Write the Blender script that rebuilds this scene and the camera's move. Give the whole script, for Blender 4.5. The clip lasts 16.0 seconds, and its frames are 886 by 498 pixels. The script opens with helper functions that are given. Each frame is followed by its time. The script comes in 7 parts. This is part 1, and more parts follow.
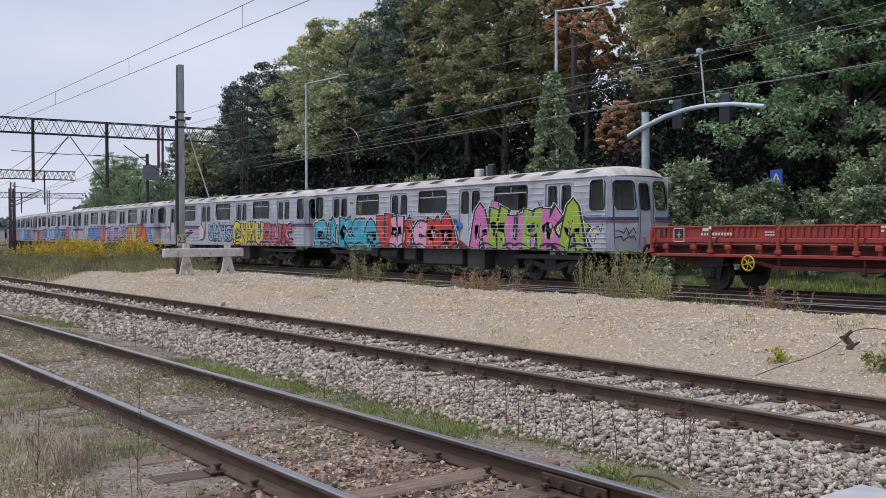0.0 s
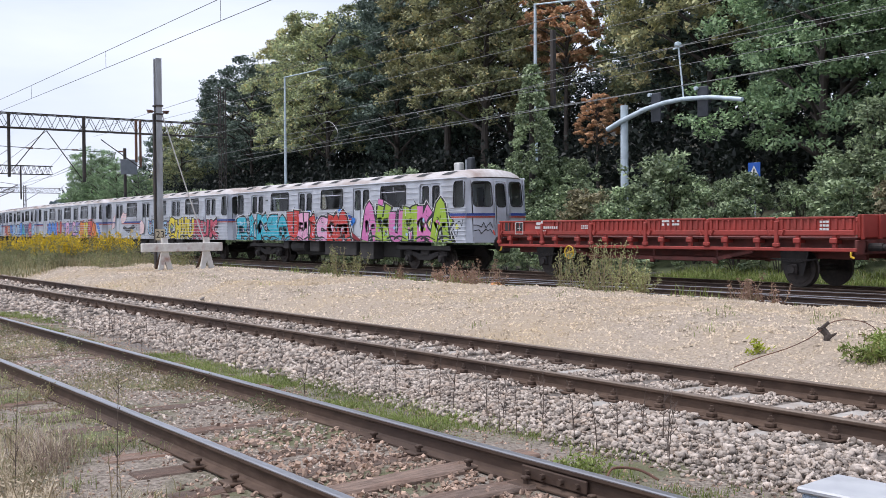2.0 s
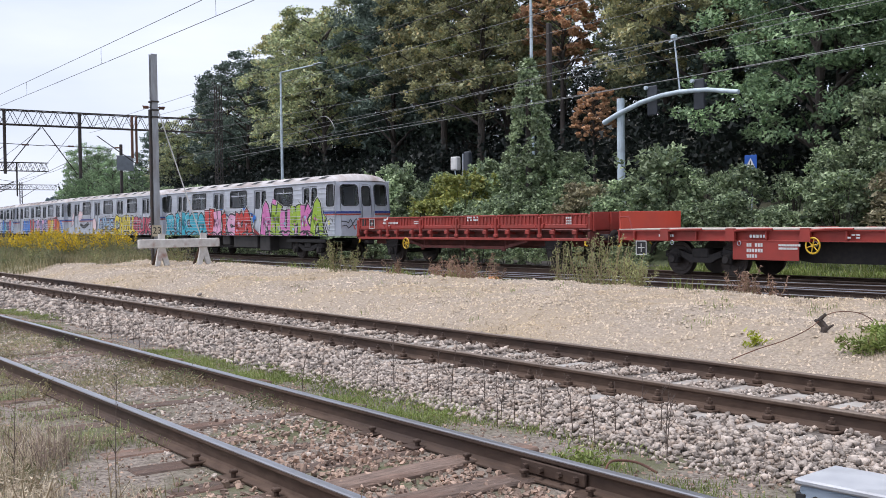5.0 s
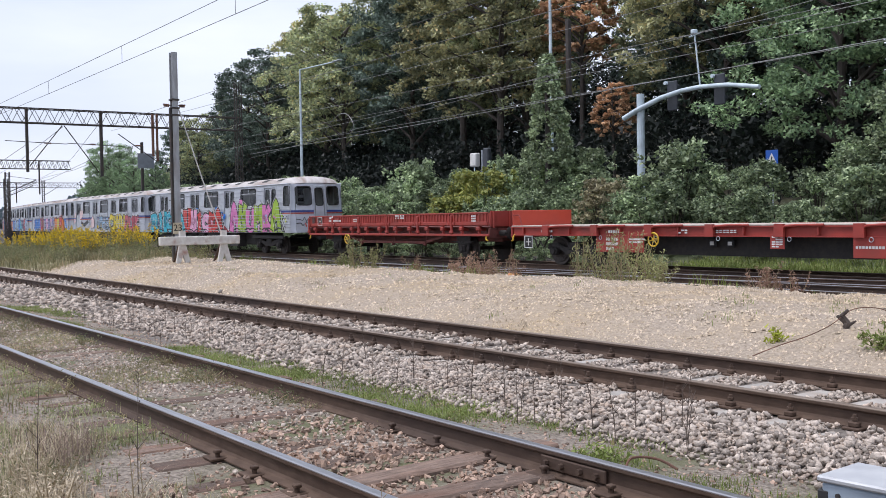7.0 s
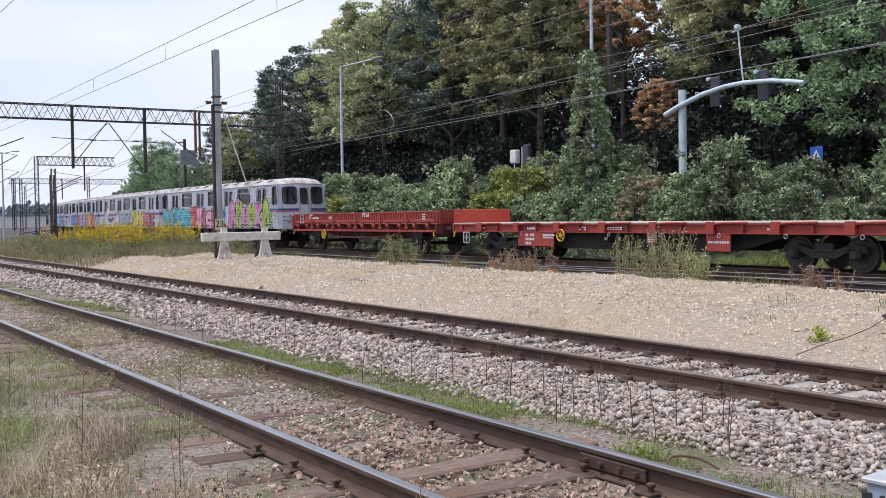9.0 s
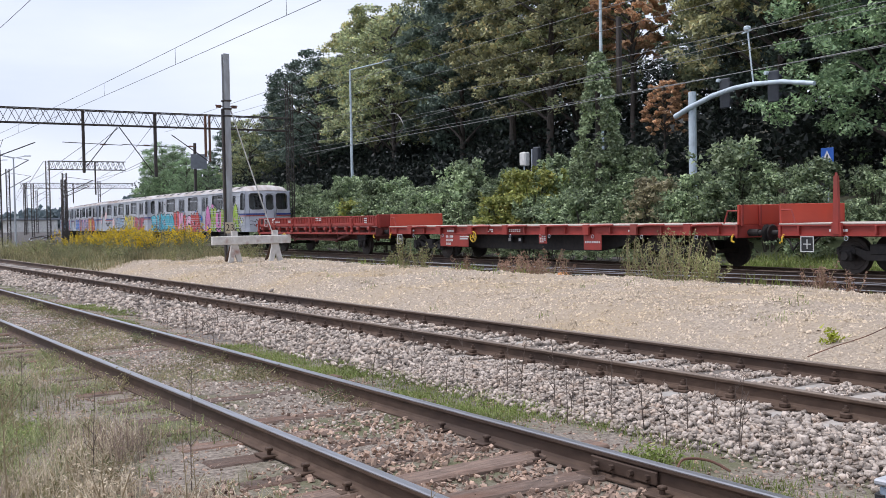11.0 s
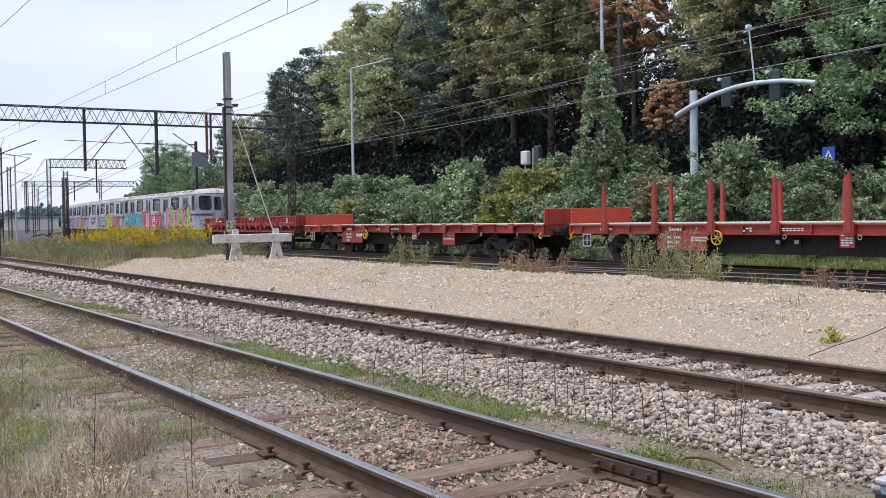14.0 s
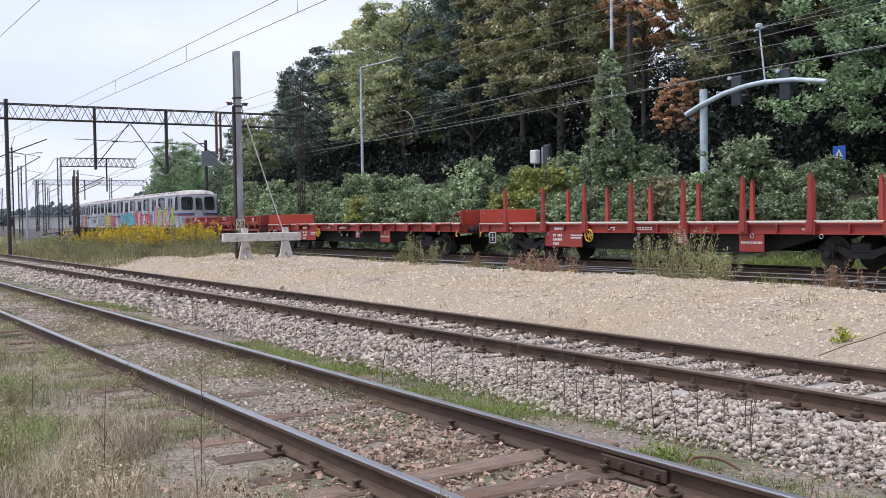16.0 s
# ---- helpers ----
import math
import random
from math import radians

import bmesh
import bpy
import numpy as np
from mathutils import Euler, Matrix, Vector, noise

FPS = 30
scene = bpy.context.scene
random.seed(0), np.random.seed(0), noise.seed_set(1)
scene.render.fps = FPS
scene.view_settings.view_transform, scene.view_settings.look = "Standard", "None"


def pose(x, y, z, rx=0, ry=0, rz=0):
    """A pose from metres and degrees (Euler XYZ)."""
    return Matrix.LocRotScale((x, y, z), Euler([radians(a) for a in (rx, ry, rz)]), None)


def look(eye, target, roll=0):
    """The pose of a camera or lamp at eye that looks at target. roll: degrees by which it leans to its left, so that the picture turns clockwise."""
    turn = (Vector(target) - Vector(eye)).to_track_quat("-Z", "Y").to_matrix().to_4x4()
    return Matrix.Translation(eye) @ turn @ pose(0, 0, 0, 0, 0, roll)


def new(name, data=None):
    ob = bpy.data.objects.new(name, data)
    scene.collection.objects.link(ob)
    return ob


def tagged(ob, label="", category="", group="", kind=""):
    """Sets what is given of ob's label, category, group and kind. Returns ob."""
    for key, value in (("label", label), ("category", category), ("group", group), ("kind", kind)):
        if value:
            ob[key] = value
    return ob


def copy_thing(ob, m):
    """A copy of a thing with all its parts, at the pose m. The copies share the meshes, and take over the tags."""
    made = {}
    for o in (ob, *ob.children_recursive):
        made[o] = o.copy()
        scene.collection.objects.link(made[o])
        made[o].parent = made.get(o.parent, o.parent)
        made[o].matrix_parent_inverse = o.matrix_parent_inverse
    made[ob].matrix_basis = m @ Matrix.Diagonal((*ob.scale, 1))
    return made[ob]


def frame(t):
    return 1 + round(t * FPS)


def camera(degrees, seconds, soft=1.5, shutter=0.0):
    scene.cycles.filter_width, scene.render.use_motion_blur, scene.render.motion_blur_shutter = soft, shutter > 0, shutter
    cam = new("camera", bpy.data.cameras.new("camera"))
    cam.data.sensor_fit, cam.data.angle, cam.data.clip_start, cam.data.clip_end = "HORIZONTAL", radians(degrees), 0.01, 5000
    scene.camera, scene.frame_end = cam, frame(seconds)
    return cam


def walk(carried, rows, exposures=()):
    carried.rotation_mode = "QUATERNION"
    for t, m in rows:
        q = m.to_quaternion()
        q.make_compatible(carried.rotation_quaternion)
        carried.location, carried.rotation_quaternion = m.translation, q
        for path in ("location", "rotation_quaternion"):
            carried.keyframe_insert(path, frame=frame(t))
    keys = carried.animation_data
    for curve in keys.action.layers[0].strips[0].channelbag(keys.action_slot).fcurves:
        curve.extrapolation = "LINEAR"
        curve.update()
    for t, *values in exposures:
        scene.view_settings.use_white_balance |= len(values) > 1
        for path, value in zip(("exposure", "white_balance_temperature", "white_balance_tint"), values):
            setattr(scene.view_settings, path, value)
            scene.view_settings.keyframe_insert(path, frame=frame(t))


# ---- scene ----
cam = camera(46.4, 16.0, soft=0.4)
EYE = (0.0, 0.0, 1.554)
# seconds, turn to the left from +y, pitch, roll (degrees)
TURNS = [
    (0, 54.741, -0.845, -0.205),
    (0.5, 54.515, -0.941, -0.223),
    (1, 54.162, -1.024, -0.269),
    (1.5, 53.810, -1.104, -0.333),
    (2, 53.629, -1.206, -0.417),
    (2.5, 53.412, -1.282, -0.517),
    (3, 53.306, -1.336, -0.541),
    (3.5, 53.375, -1.410, -0.655),
    (4, 53.434, -1.467, -0.728),
    (6.5, 53.793, -1.681, -0.894),
    (7, 54.557, -1.699, -0.952),
    (7.5, 55.082, -1.746, -0.815),
    (8, 55.853, -1.807, -0.783),
    (8.5, 56.527, -1.825, -0.703),
    (9, 56.752, -1.846, -0.819),
    (11.5, 57.400, -1.649, -0.990),
    (12, 57.438, -1.614, -0.915),
    (12.5, 57.349, -1.595, -0.964),
    (13, 57.380, -1.601, -0.800),
    (13.5, 57.359, -1.716, -0.884),
    (14, 57.357, -1.762, -0.960),
    (14.5, 57.370, -1.826, -0.925),
    (15, 57.410, -1.815, -0.929),
    (15.5, 57.537, -1.812, -0.904),
    (16, 57.866, -1.811, -0.906),
]


def aim(yaw, pitch, roll):
    a, b = radians(yaw), radians(pitch)
    ahead = Vector((-math.sin(a) * math.cos(b), math.cos(a) * math.cos(b), math.sin(b)))
    return look(EYE, Vector(EYE) + 2 * ahead, roll)


walk(cam, [(t, aim(a, b, c)) for t, a, b, c in TURNS], exposures=[(0, 0.06, 6250, 15), (0.5, 0.18, 6250, 15), (1.0, 0.36, 6250, 15), (1.5, 0.50, 6250, 15), (3.0, 0.53, 6250, 15), (6.0, 0.47, 6250, 15), (16.0, 0.47, 6250, 15)])

# ---------------------------------------------------------------- light
world = bpy.data.worlds.new("overcast_sky")
scene.world = world
world.use_nodes = True


def make_world():
    nt = world.node_tree
    nt.nodes.clear()
    n = nt.nodes.new
    out, bg = n("ShaderNodeOutputWorld"), n("ShaderNodeBackground")
    sky = n("ShaderNodeTexSky")
    sky.sky_type, sky.sun_disc = "NISHITA", False
    sky.sun_elevation, sky.sun_rotation = radians(64), radians(SUN_TURN)
    sky.air_density, sky.dust_density = 1.0, 3.0
    dim = n("ShaderNodeVectorMath")
    dim.operation = "SCALE"
    dim.inputs["Scale"].default_value = 0.10
    co = n("ShaderNodeTexCoord")
    mp = n("ShaderNodeMapping")
    mp.inputs["Scale"].default_value = (1.2, 1.2, 5.0)
    noi = n("ShaderNodeTexNoise")
    noi.inputs["Scale"].default_value, noi.inputs["Detail"].default_value = 1.6, 6
    ramp = n("ShaderNodeValToRGB")
    ramp.color_ramp.elements[0].position, ramp.color_ramp.elements[0].color = 0.32, (0.56, 0.63, 0.76, 1)
    ramp.color_ramp.elements[1].position, ramp.color_ramp.elements[1].color = 0.66, (0.80, 0.845, 0.93, 1)
    mix = n("ShaderNodeMix")
    mix.data_type = "RGBA"
    mix.inputs["Factor"].default_value = 0.86
    link = nt.links.new
    link(co.outputs["Generated"], mp.inputs["Vector"])
    link(mp.outputs["Vector"], noi.inputs["Vector"])
    link(noi.outputs["Fac"], ramp.inputs["Fac"])
    link(sky.outputs["Color"], dim.inputs[0])
    link(dim.outputs["Vector"], mix.inputs["A"])
    link(ramp.outputs["Color"], mix.inputs["B"])
    link(mix.outputs["Result"], bg.inputs["Color"])
    bg.inputs["Strength"].default_value = 0.95
    link(bg.outputs["Background"], out.inputs["Surface"])


SUN_TURN = 200.0
make_world()
sun = new("sun", bpy.data.lights.new("sun", "SUN"))
sun.data.energy, sun.data.angle, sun.data.color = 1.8, radians(25), (1.0, 0.98, 0.95)
sun.matrix_world = look((0, 0, 60), (10.5, 22.5, 0))


# ---------------------------------------------------------------- materials
def material(name, base, second=None, scale=4.0, rough=0.8, metal=0.0, bump=0.0, bump_scale=None, spots=None, spot_scale=0.7,
             spot_at=0.6, island=0.0, obj=0.0, detail=6, coat=0.0, stretch=(1, 1, 1), spot_soft=0.12, rough_var=0.1):
    """Base and second colour by fine noise, spots of a third by coarse noise, brightness by island or by object."""
    mat = bpy.data.materials.new(name)
    mat.use_nodes = True
    nt = mat.node_tree
    nt.nodes.clear()
    n, link = nt.nodes.new, nt.links.new
    out, bs = n("ShaderNodeOutputMaterial"), n("ShaderNodeBsdfPrincipled")
    link(bs.outputs["BSDF"], out.inputs["Surface"])
    bs.inputs["Roughness"].default_value, bs.inputs["Metallic"].default_value = rough, metal
    bs.inputs["Coat Weight"].default_value = coat
    geo = n("ShaderNodeNewGeometry")
    mp = n("ShaderNodeMapping")
    mp.inputs["Scale"].default_value = stretch
    link(geo.outputs["Position"], mp.inputs["Vector"])
    fine = n("ShaderNodeTexNoise")
    fine.inputs["Scale"].default_value, fine.inputs["Detail"].default_value = scale, detail
    link(mp.outputs["Vector"], fine.inputs["Vector"])
    ramp = n("ShaderNodeValToRGB")
    ramp.color_ramp.elements[0].position, ramp.color_ramp.elements[1].position = 0.33, 0.67
    ramp.color_ramp.elements[0].color = (*base, 1)
    ramp.color_ramp.elements[1].color = (*(second or [c * 0.72 for c in base]), 1)
    link(fine.outputs["Fac"], ramp.inputs["Fac"])
    colour = ramp.outputs["Color"]
    if spots:
        coarse = n("ShaderNodeTexNoise")
        coarse.inputs["Scale"].default_value, coarse.inputs["Detail"].default_value = spot_scale, 5
        link(mp.outputs["Vector"], coarse.inputs["Vector"])
        mr = n("ShaderNodeMapRange")
        mr.inputs["From Min"].default_value, mr.inputs["From Max"].default_value = spot_at - spot_soft, spot_at + spot_soft
        link(coarse.outputs["Fac"], mr.inputs["Value"])
        mx = n("ShaderNodeMix")
        mx.data_type = "RGBA"
        link(mr.outputs["Result"], mx.inputs["Factor"])
        link(colour, mx.inputs["A"])
        mx.inputs["B"].default_value = (*spots, 1)
        colour = mx.outputs["Result"]
    for amount, source in ((island, "island"), (obj, "object")):
        if amount:
            if source == "island":
                rnd = geo.outputs["Random Per Island"]
            else:
                rnd = n("ShaderNodeObjectInfo").outputs["Random"]
            mr = n("ShaderNodeMapRange")
            mr.inputs["To Min"].default_value, mr.inputs["To Max"].default_value = 1 - amount, 1 + amount
            link(rnd, mr.inputs["Value"])
            sc = n("ShaderNodeVectorMath")
            sc.operation = "SCALE"
            link(colour, sc.inputs[0])
            link(mr.outputs["Result"], sc.inputs["Scale"])
            colour = sc.outputs["Vector"]
    link(colour, bs.inputs["Base Color"])
    if rough_var:
        mr = n("ShaderNodeMapRange")
        mr.inputs["To Min"].default_value, mr.inputs["To Max"].default_value = max(0.03, rough - rough_var), min(1, rough + rough_var)
        link(fine.outputs["Fac"], mr.inputs["Value"])
        link(mr.outputs["Result"], bs.inputs["Roughness"])
    if bump:
        bt = n("ShaderNodeTexNoise")
        bt.inputs["Scale"].default_value, bt.inputs["Detail"].default_value = bump_scale or scale * 3, 8
        link(mp.outputs["Vector"], bt.inputs["Vector"])
        bp = n("ShaderNodeBump")
        bp.inputs["Strength"].default_value, bp.inputs["Distance"].default_value = 0.7, bump
        link(bt.outputs["Fac"], bp.inputs["Height"])
        link(bp.outputs["Normal"], bs.inputs["Normal"])
    return mat


def leaf_material(name, base, second, island=0.45, obj=0.25, warm=None):
    """Leaves: two greens by island, brightness by clump noise, some light through the leaf."""
    mat = bpy.data.materials.new(name)
    mat.use_nodes = True
    nt = mat.node_tree
    nt.nodes.clear()
    n, link = nt.nodes.new, nt.links.new
    out, bs, tr, mx = n("ShaderNodeOutputMaterial"), n("ShaderNodeBsdfPrincipled"), n("ShaderNodeBsdfTranslucent"), n("ShaderNodeMixShader")
    bs.inputs["Roughness"].default_value = 0.55
    bs.inputs["Specular IOR Level"].default_value = 0.35
    geo = n("ShaderNodeNewGeometry")
    ramp = n("ShaderNodeValToRGB")
    ramp.color_ramp.elements[0].color, ramp.color_ramp.elements[1].color = (*base, 1), (*second, 1)
    if warm:
        el = ramp.color_ramp.elements.new(0.86)
        el.color = (*second, 1)
        ramp.color_ramp.elements[2].color = (*warm, 1)
    link(geo.outputs["Random Per Island"], ramp.inputs["Fac"])
    noi = n("ShaderNodeTexNoise")
    noi.inputs["Scale"].default_value, noi.inputs["Detail"].default_value = 0.55, 3
    link(geo.outputs["Position"], noi.inputs["Vector"])
    mr = n("ShaderNodeMapRange")
    mr.inputs["From Min"].default_value, mr.inputs["From Max"].default_value = 0.3, 0.7
    mr.inputs["To Min"].default_value, mr.inputs["To Max"].default_value = 1 - island, 1 + island
    link(noi.outputs["Fac"], mr.inputs["Value"])
    info = n("ShaderNodeObjectInfo")
    mo = n("ShaderNodeMapRange")
    mo.inputs["To Min"].default_value, mo.inputs["To Max"].default_value = 1 - obj, 1 + obj
    link(info.outputs["Random"], mo.inputs["Value"])
    mul = n("ShaderNodeMath")
    mul.operation = "MULTIPLY"
    link(mr.outputs["Result"], mul.inputs[0])
    link(mo.outputs["Result"], mul.inputs[1])
    sc = n("ShaderNodeVectorMath")
    sc.operation = "SCALE"
    link(ramp.outputs["Color"], sc.inputs[0])
    link(mul.outputs["Value"], sc.inputs["Scale"])
    link(sc.outputs["Vector"], bs.inputs["Base Color"])
    link(sc.outputs["Vector"], tr.inputs["Color"])
    mx.inputs["Fac"].default_value = 0.25
    link(bs.outputs["BSDF"], mx.inputs[1])
    link(tr.outputs["BSDF"], mx.inputs[2])
    link(mx.outputs["Shader"], out.inputs["Surface"])
    return mat


def paint(name, colour, rough=0.55, dirt=0.25):
    return material(name, colour, [c * (1 - dirt) for c in colour], scale=2.5, rough=rough, spots=[c * 0.6 + 0.02 for c in colour],
                    spot_scale=1.3, spot_at=0.68, bump=0.002, bump_scale=30)


M_RUST = material("rusty_rail_steel", (0.075, 0.045, 0.03), (0.13, 0.085, 0.06), scale=14, rough=0.75, metal=0.3, bump=0.004, spots=(0.05, 0.035, 0.03), stretch=(0.4, 1, 1))
M_HEAD = material("worn_bright_rail_head", (0.42, 0.42, 0.44), (0.30, 0.29, 0.29), scale=6, rough=0.33, metal=0.85, stretch=(0.2, 4, 1))
M_HEAD_DULL = material("brown_dusty_rail_head", (0.24, 0.19, 0.15), (0.17, 0.125, 0.095), scale=9, rough=0.6, metal=0.35, stretch=(0.3, 3, 1))
M_WOOD = material("weathered_sleeper_wood", (0.21, 0.145, 0.11), (0.10, 0.07, 0.055), scale=8, rough=0.9, bump=0.012, stretch=(6, 1, 3), obj=0.35, spots=(0.19, 0.10, 0.065), spot_scale=0.8)
M_CONC = material("worn_concrete", (0.42, 0.39, 0.35), (0.33, 0.30, 0.27), scale=7, rough=0.9, bump=0.006, spots=(0.30, 0.23, 0.18), spot_scale=2.5, obj=0.1)
M_STONE = material("pale_ballast_stone", (0.51, 0.435, 0.37), (0.35, 0.295, 0.25), scale=26, rough=0.92, island=0.48, bump=0.012, spots=(0.38, 0.29, 0.225), spot_scale=5, spot_at=0.6)
M_STONE_BROWN = material("brown_ballast_stone", (0.40, 0.275, 0.20), (0.28, 0.20, 0.155), scale=20, rough=0.9, island=0.55, bump=0.01)
M_STONE_DARK = material("oily_dark_ballast", (0.036, 0.032, 0.03), (0.07, 0.062, 0.056), scale=12, rough=0.9, bump=0.03, bump_scale=14, island=0.4)
M_BED = material("ballast_bed_gravel", (0.20, 0.17, 0.145), (0.10, 0.085, 0.072), scale=16, rough=0.95, bump=0.05, bump_scale=18)
M_SAND = material("pale_crushed_limestone", (0.43, 0.355, 0.275), (0.23, 0.185, 0.14), scale=24, rough=0.95, bump=0.06, bump_scale=12, spots=(0.36, 0.28, 0.19), spot_scale=0.35, spot_at=0.56)
M_DIRT = material("dry_trackside_soil", (0.135, 0.108, 0.085), (0.36, 0.305, 0.25), scale=30, rough=0.95, bump=0.06, bump_scale=40, spots=(0.13, 0.13, 0.065), spot_scale=1.1, spot_at=0.54, spot_soft=0.08)
M_GRASSGROUND = material("rough_grass_ground", (0.17, 0.165, 0.08), (0.27, 0.235, 0.14), scale=3, rough=0.95, bump=0.05, bump_scale=9, spots=(0.11, 0.13, 0.05), spot_scale=0.5)
M_BANKGRASS = material("dark_bank_grass", (0.075, 0.10, 0.04), (0.12, 0.135, 0.06), scale=4, rough=0.95, bump=0.05, spots=(0.05, 0.06, 0.03), spot_scale=0.5)
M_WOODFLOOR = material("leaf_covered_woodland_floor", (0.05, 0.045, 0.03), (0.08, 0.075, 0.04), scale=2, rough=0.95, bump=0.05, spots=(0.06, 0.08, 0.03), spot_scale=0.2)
M_ASPHALT = material("asphalt", (0.055, 0.055, 0.055), (0.075, 0.075, 0.072), scale=30, rough=0.9, bump=0.004)
M_GREY = material("galvanised_steel", (0.45, 0.48, 0.52), (0.38, 0.41, 0.45), scale=8, rough=0.5, metal=0.5)
M_PALE = paint("pale_blue_grey_paint", (0.60, 0.70, 0.76), 0.45)
M_DARKSTEEL = material("dark_gantry_steel", (0.045, 0.042, 0.042), (0.075, 0.06, 0.05), scale=5, rough=0.7, metal=0.3)
M_WIRE = material("wire", (0.10, 0.10, 0.10), (0.16, 0.16, 0.15), rough=0.5, metal=0.6)
M_WIRE_PALE = material("pale_wire", (0.26, 0.27, 0.26), (0.20, 0.20, 0.20), rough=0.5, metal=0.4)
M_WHITE = paint("white_paint", (0.72, 0.71, 0.68), 0.6)
M_BLACK = material("black_rubber", (0.02, 0.02, 0.02), (0.03, 0.03, 0.03), rough=0.7)
M_YELLOW = paint("yellow_paint", (0.75, 0.47, 0.03), 0.5)


# ---------------------------------------------------------------- mesh building
class Mesh:
    def __init__(self):
        self.v, self.f = [], []

    def add(self, verts, faces):
        k = len(self.v)
        self.v += [tuple(p) for p in verts]
        self.f += [tuple(i + k for i in f) for f in faces]
        return self

    def box(self, c, s, bevel=0.0, turn=None):
        """A box by centre and size, its edges chamfered."""
        h = [a / 2 for a in s]
        b = min(bevel, *[0.45 * a * 2 for a in h]) if bevel else 0
        vs, fs = [], []
        if not b:
            vs = [Vector((x, y, z)) for x in (-h[0], h[0]) for y in (-h[1], h[1]) for z in (-h[2], h[2])]
            fs = [(0, 1, 3, 2), (4, 6, 7, 5), (0, 4, 5, 1), (2, 3, 7, 6), (0, 2, 6, 4), (1, 5, 7, 3)]
        else:
            at = {}
            for sx in (-1, 1):
                for sy in (-1, 1):
                    for sz in (-1, 1):
                        for k in range(3):
                            p = [sx * (h[0] - b), sy * (h[1] - b), sz * (h[2] - b)]
                            p[k] = (sx, sy, sz)[k] * h[k]
                            at[sx, sy, sz, k] = len(vs)
                            vs.append(Vector(p))
            for sx in (-1, 1):
                fs.append(tuple(at[sx, a, c, 0] for a, c in ((-1, -1), (1, -1), (1, 1), (-1, 1))))
                fs.append(tuple(at[a, sx, c, 1] for a, c in ((-1, -1), (-1, 1), (1, 1), (1, -1))))
                fs.append(tuple(at[a, c, sx, 2] for a, c in ((-1, -1), (1, -1), (1, 1), (-1, 1))))
                for sy in (-1, 1):
                    fs.append((at[sx, sy, -1, 0], at[sx, sy, 1, 0], at[sx, sy, 1, 1], at[sx, sy, -1, 1]))
                    fs.append((at[sx, -1, sy, 0], at[sx, 1, sy, 0], at[sx, 1, sy, 2], at[sx, -1, sy, 2]))
                    fs.append((at[-1, sx, sy, 1], at[1, sx, sy, 1], at[1, sx, sy, 2], at[-1, sx, sy, 2]))
                    for sz in (-1, 1):
                        fs.append((at[sx, sy, sz, 0], at[sx, sy, sz, 1], at[sx, sy, sz, 2]))
        if turn is not None:
            vs = [turn @ p for p in vs]
        c = Vector(c)
        return self.add([p + c for p in vs], fs)

    def tube(self, points, radius, seg=8, caps=True):
        """A round bar through points; radius may be a list."""
        pts = [Vector(p) for p in points]
        rad = radius if isinstance(radius, (list, tuple)) else [radius] * len(pts)
        vs, fs = [], []
        for i, p in enumerate(pts):
            d = (pts[min(i + 1, len(pts) - 1)] - pts[max(i - 1, 0)]).normalized()
            a = d.orthogonal().normalized() if i == 0 else (a - d * a.dot(d)).normalized()
            b = d.cross(a)
            for k in range(seg):
                w = 2 * math.pi * k / seg
                vs.append(p + rad[i] * (math.cos(w) * a + math.sin(w) * b))
        for i in range(len(pts) - 1):
            for k in range(seg):
                k2 = (k + 1) % seg
                fs.append((i * seg + k, i * seg + k2, (i + 1) * seg + k2, (i + 1) * seg + k))
        if caps:
            fs.append(tuple(range(seg))[::-1])
            fs.append(tuple((len(pts) - 1) * seg + k for k in range(seg)))
        return self.add(vs, fs)

    def prism(self, outline, lo, hi, axis=0):
        """An outline in the two other axes, drawn out along an axis from lo to hi."""
        n = len(outline)
        vs = []
        for w in (lo, hi):
            for a, b in outline:
                p = [a, b]
                p.insert(axis, w)
                vs.append(p)
        fs = [(i, (i + 1) % n, n + (i + 1) % n, n + i) for i in range(n)]
        return self.add(vs, fs + [tuple(range(n))[::-1], tuple(range(n, 2 * n))])

    def data(self, name, mat, smooth=False):
        me = bpy.data.meshes.new(name)
        me.from_pydata(self.v, [], self.f)
        me.materials.append(mat)
        if smooth:
            me.polygons.foreach_set("use_smooth", [True] * len(me.polygons))
        bm = bmesh.new()
        bm.from_mesh(me)
        bmesh.ops.remove_doubles(bm, verts=bm.verts, dist=2e-5)
        bmesh.ops.recalc_face_normals(bm, faces=bm.faces)
        bm.to_mesh(me)
        bm.free()
        return me


def soft_normals(me, degrees=40):
    me.polygons.foreach_set("use_smooth", [True] * len(me.polygons))
    me.set_sharp_from_angle(angle=radians(degrees))
    return me


def raw(name, verts, faces, mat):
    """A large mesh straight from its points, for stones, blades and leaves."""
    me = bpy.data.meshes.new(name)
    me.from_pydata(verts, [], faces)
    me.materials.append(mat)
    return me


def part(name, mesh, mat, parent=None, label="", smooth=0):
    me = mesh.data(name, mat) if isinstance(mesh, Mesh) else mesh
    if smooth:
        soft_normals(me, smooth)
    ob = new(name, me)
    ob.parent = parent
    return tagged(ob, label)


def thing(name, label, category, group="", kind="", at=None):
    ob = new(name)
    ob.empty_display_size = 0.2
    if at is not None:
        ob.matrix_basis = at
    return tagged(ob, label, category, group, kind)


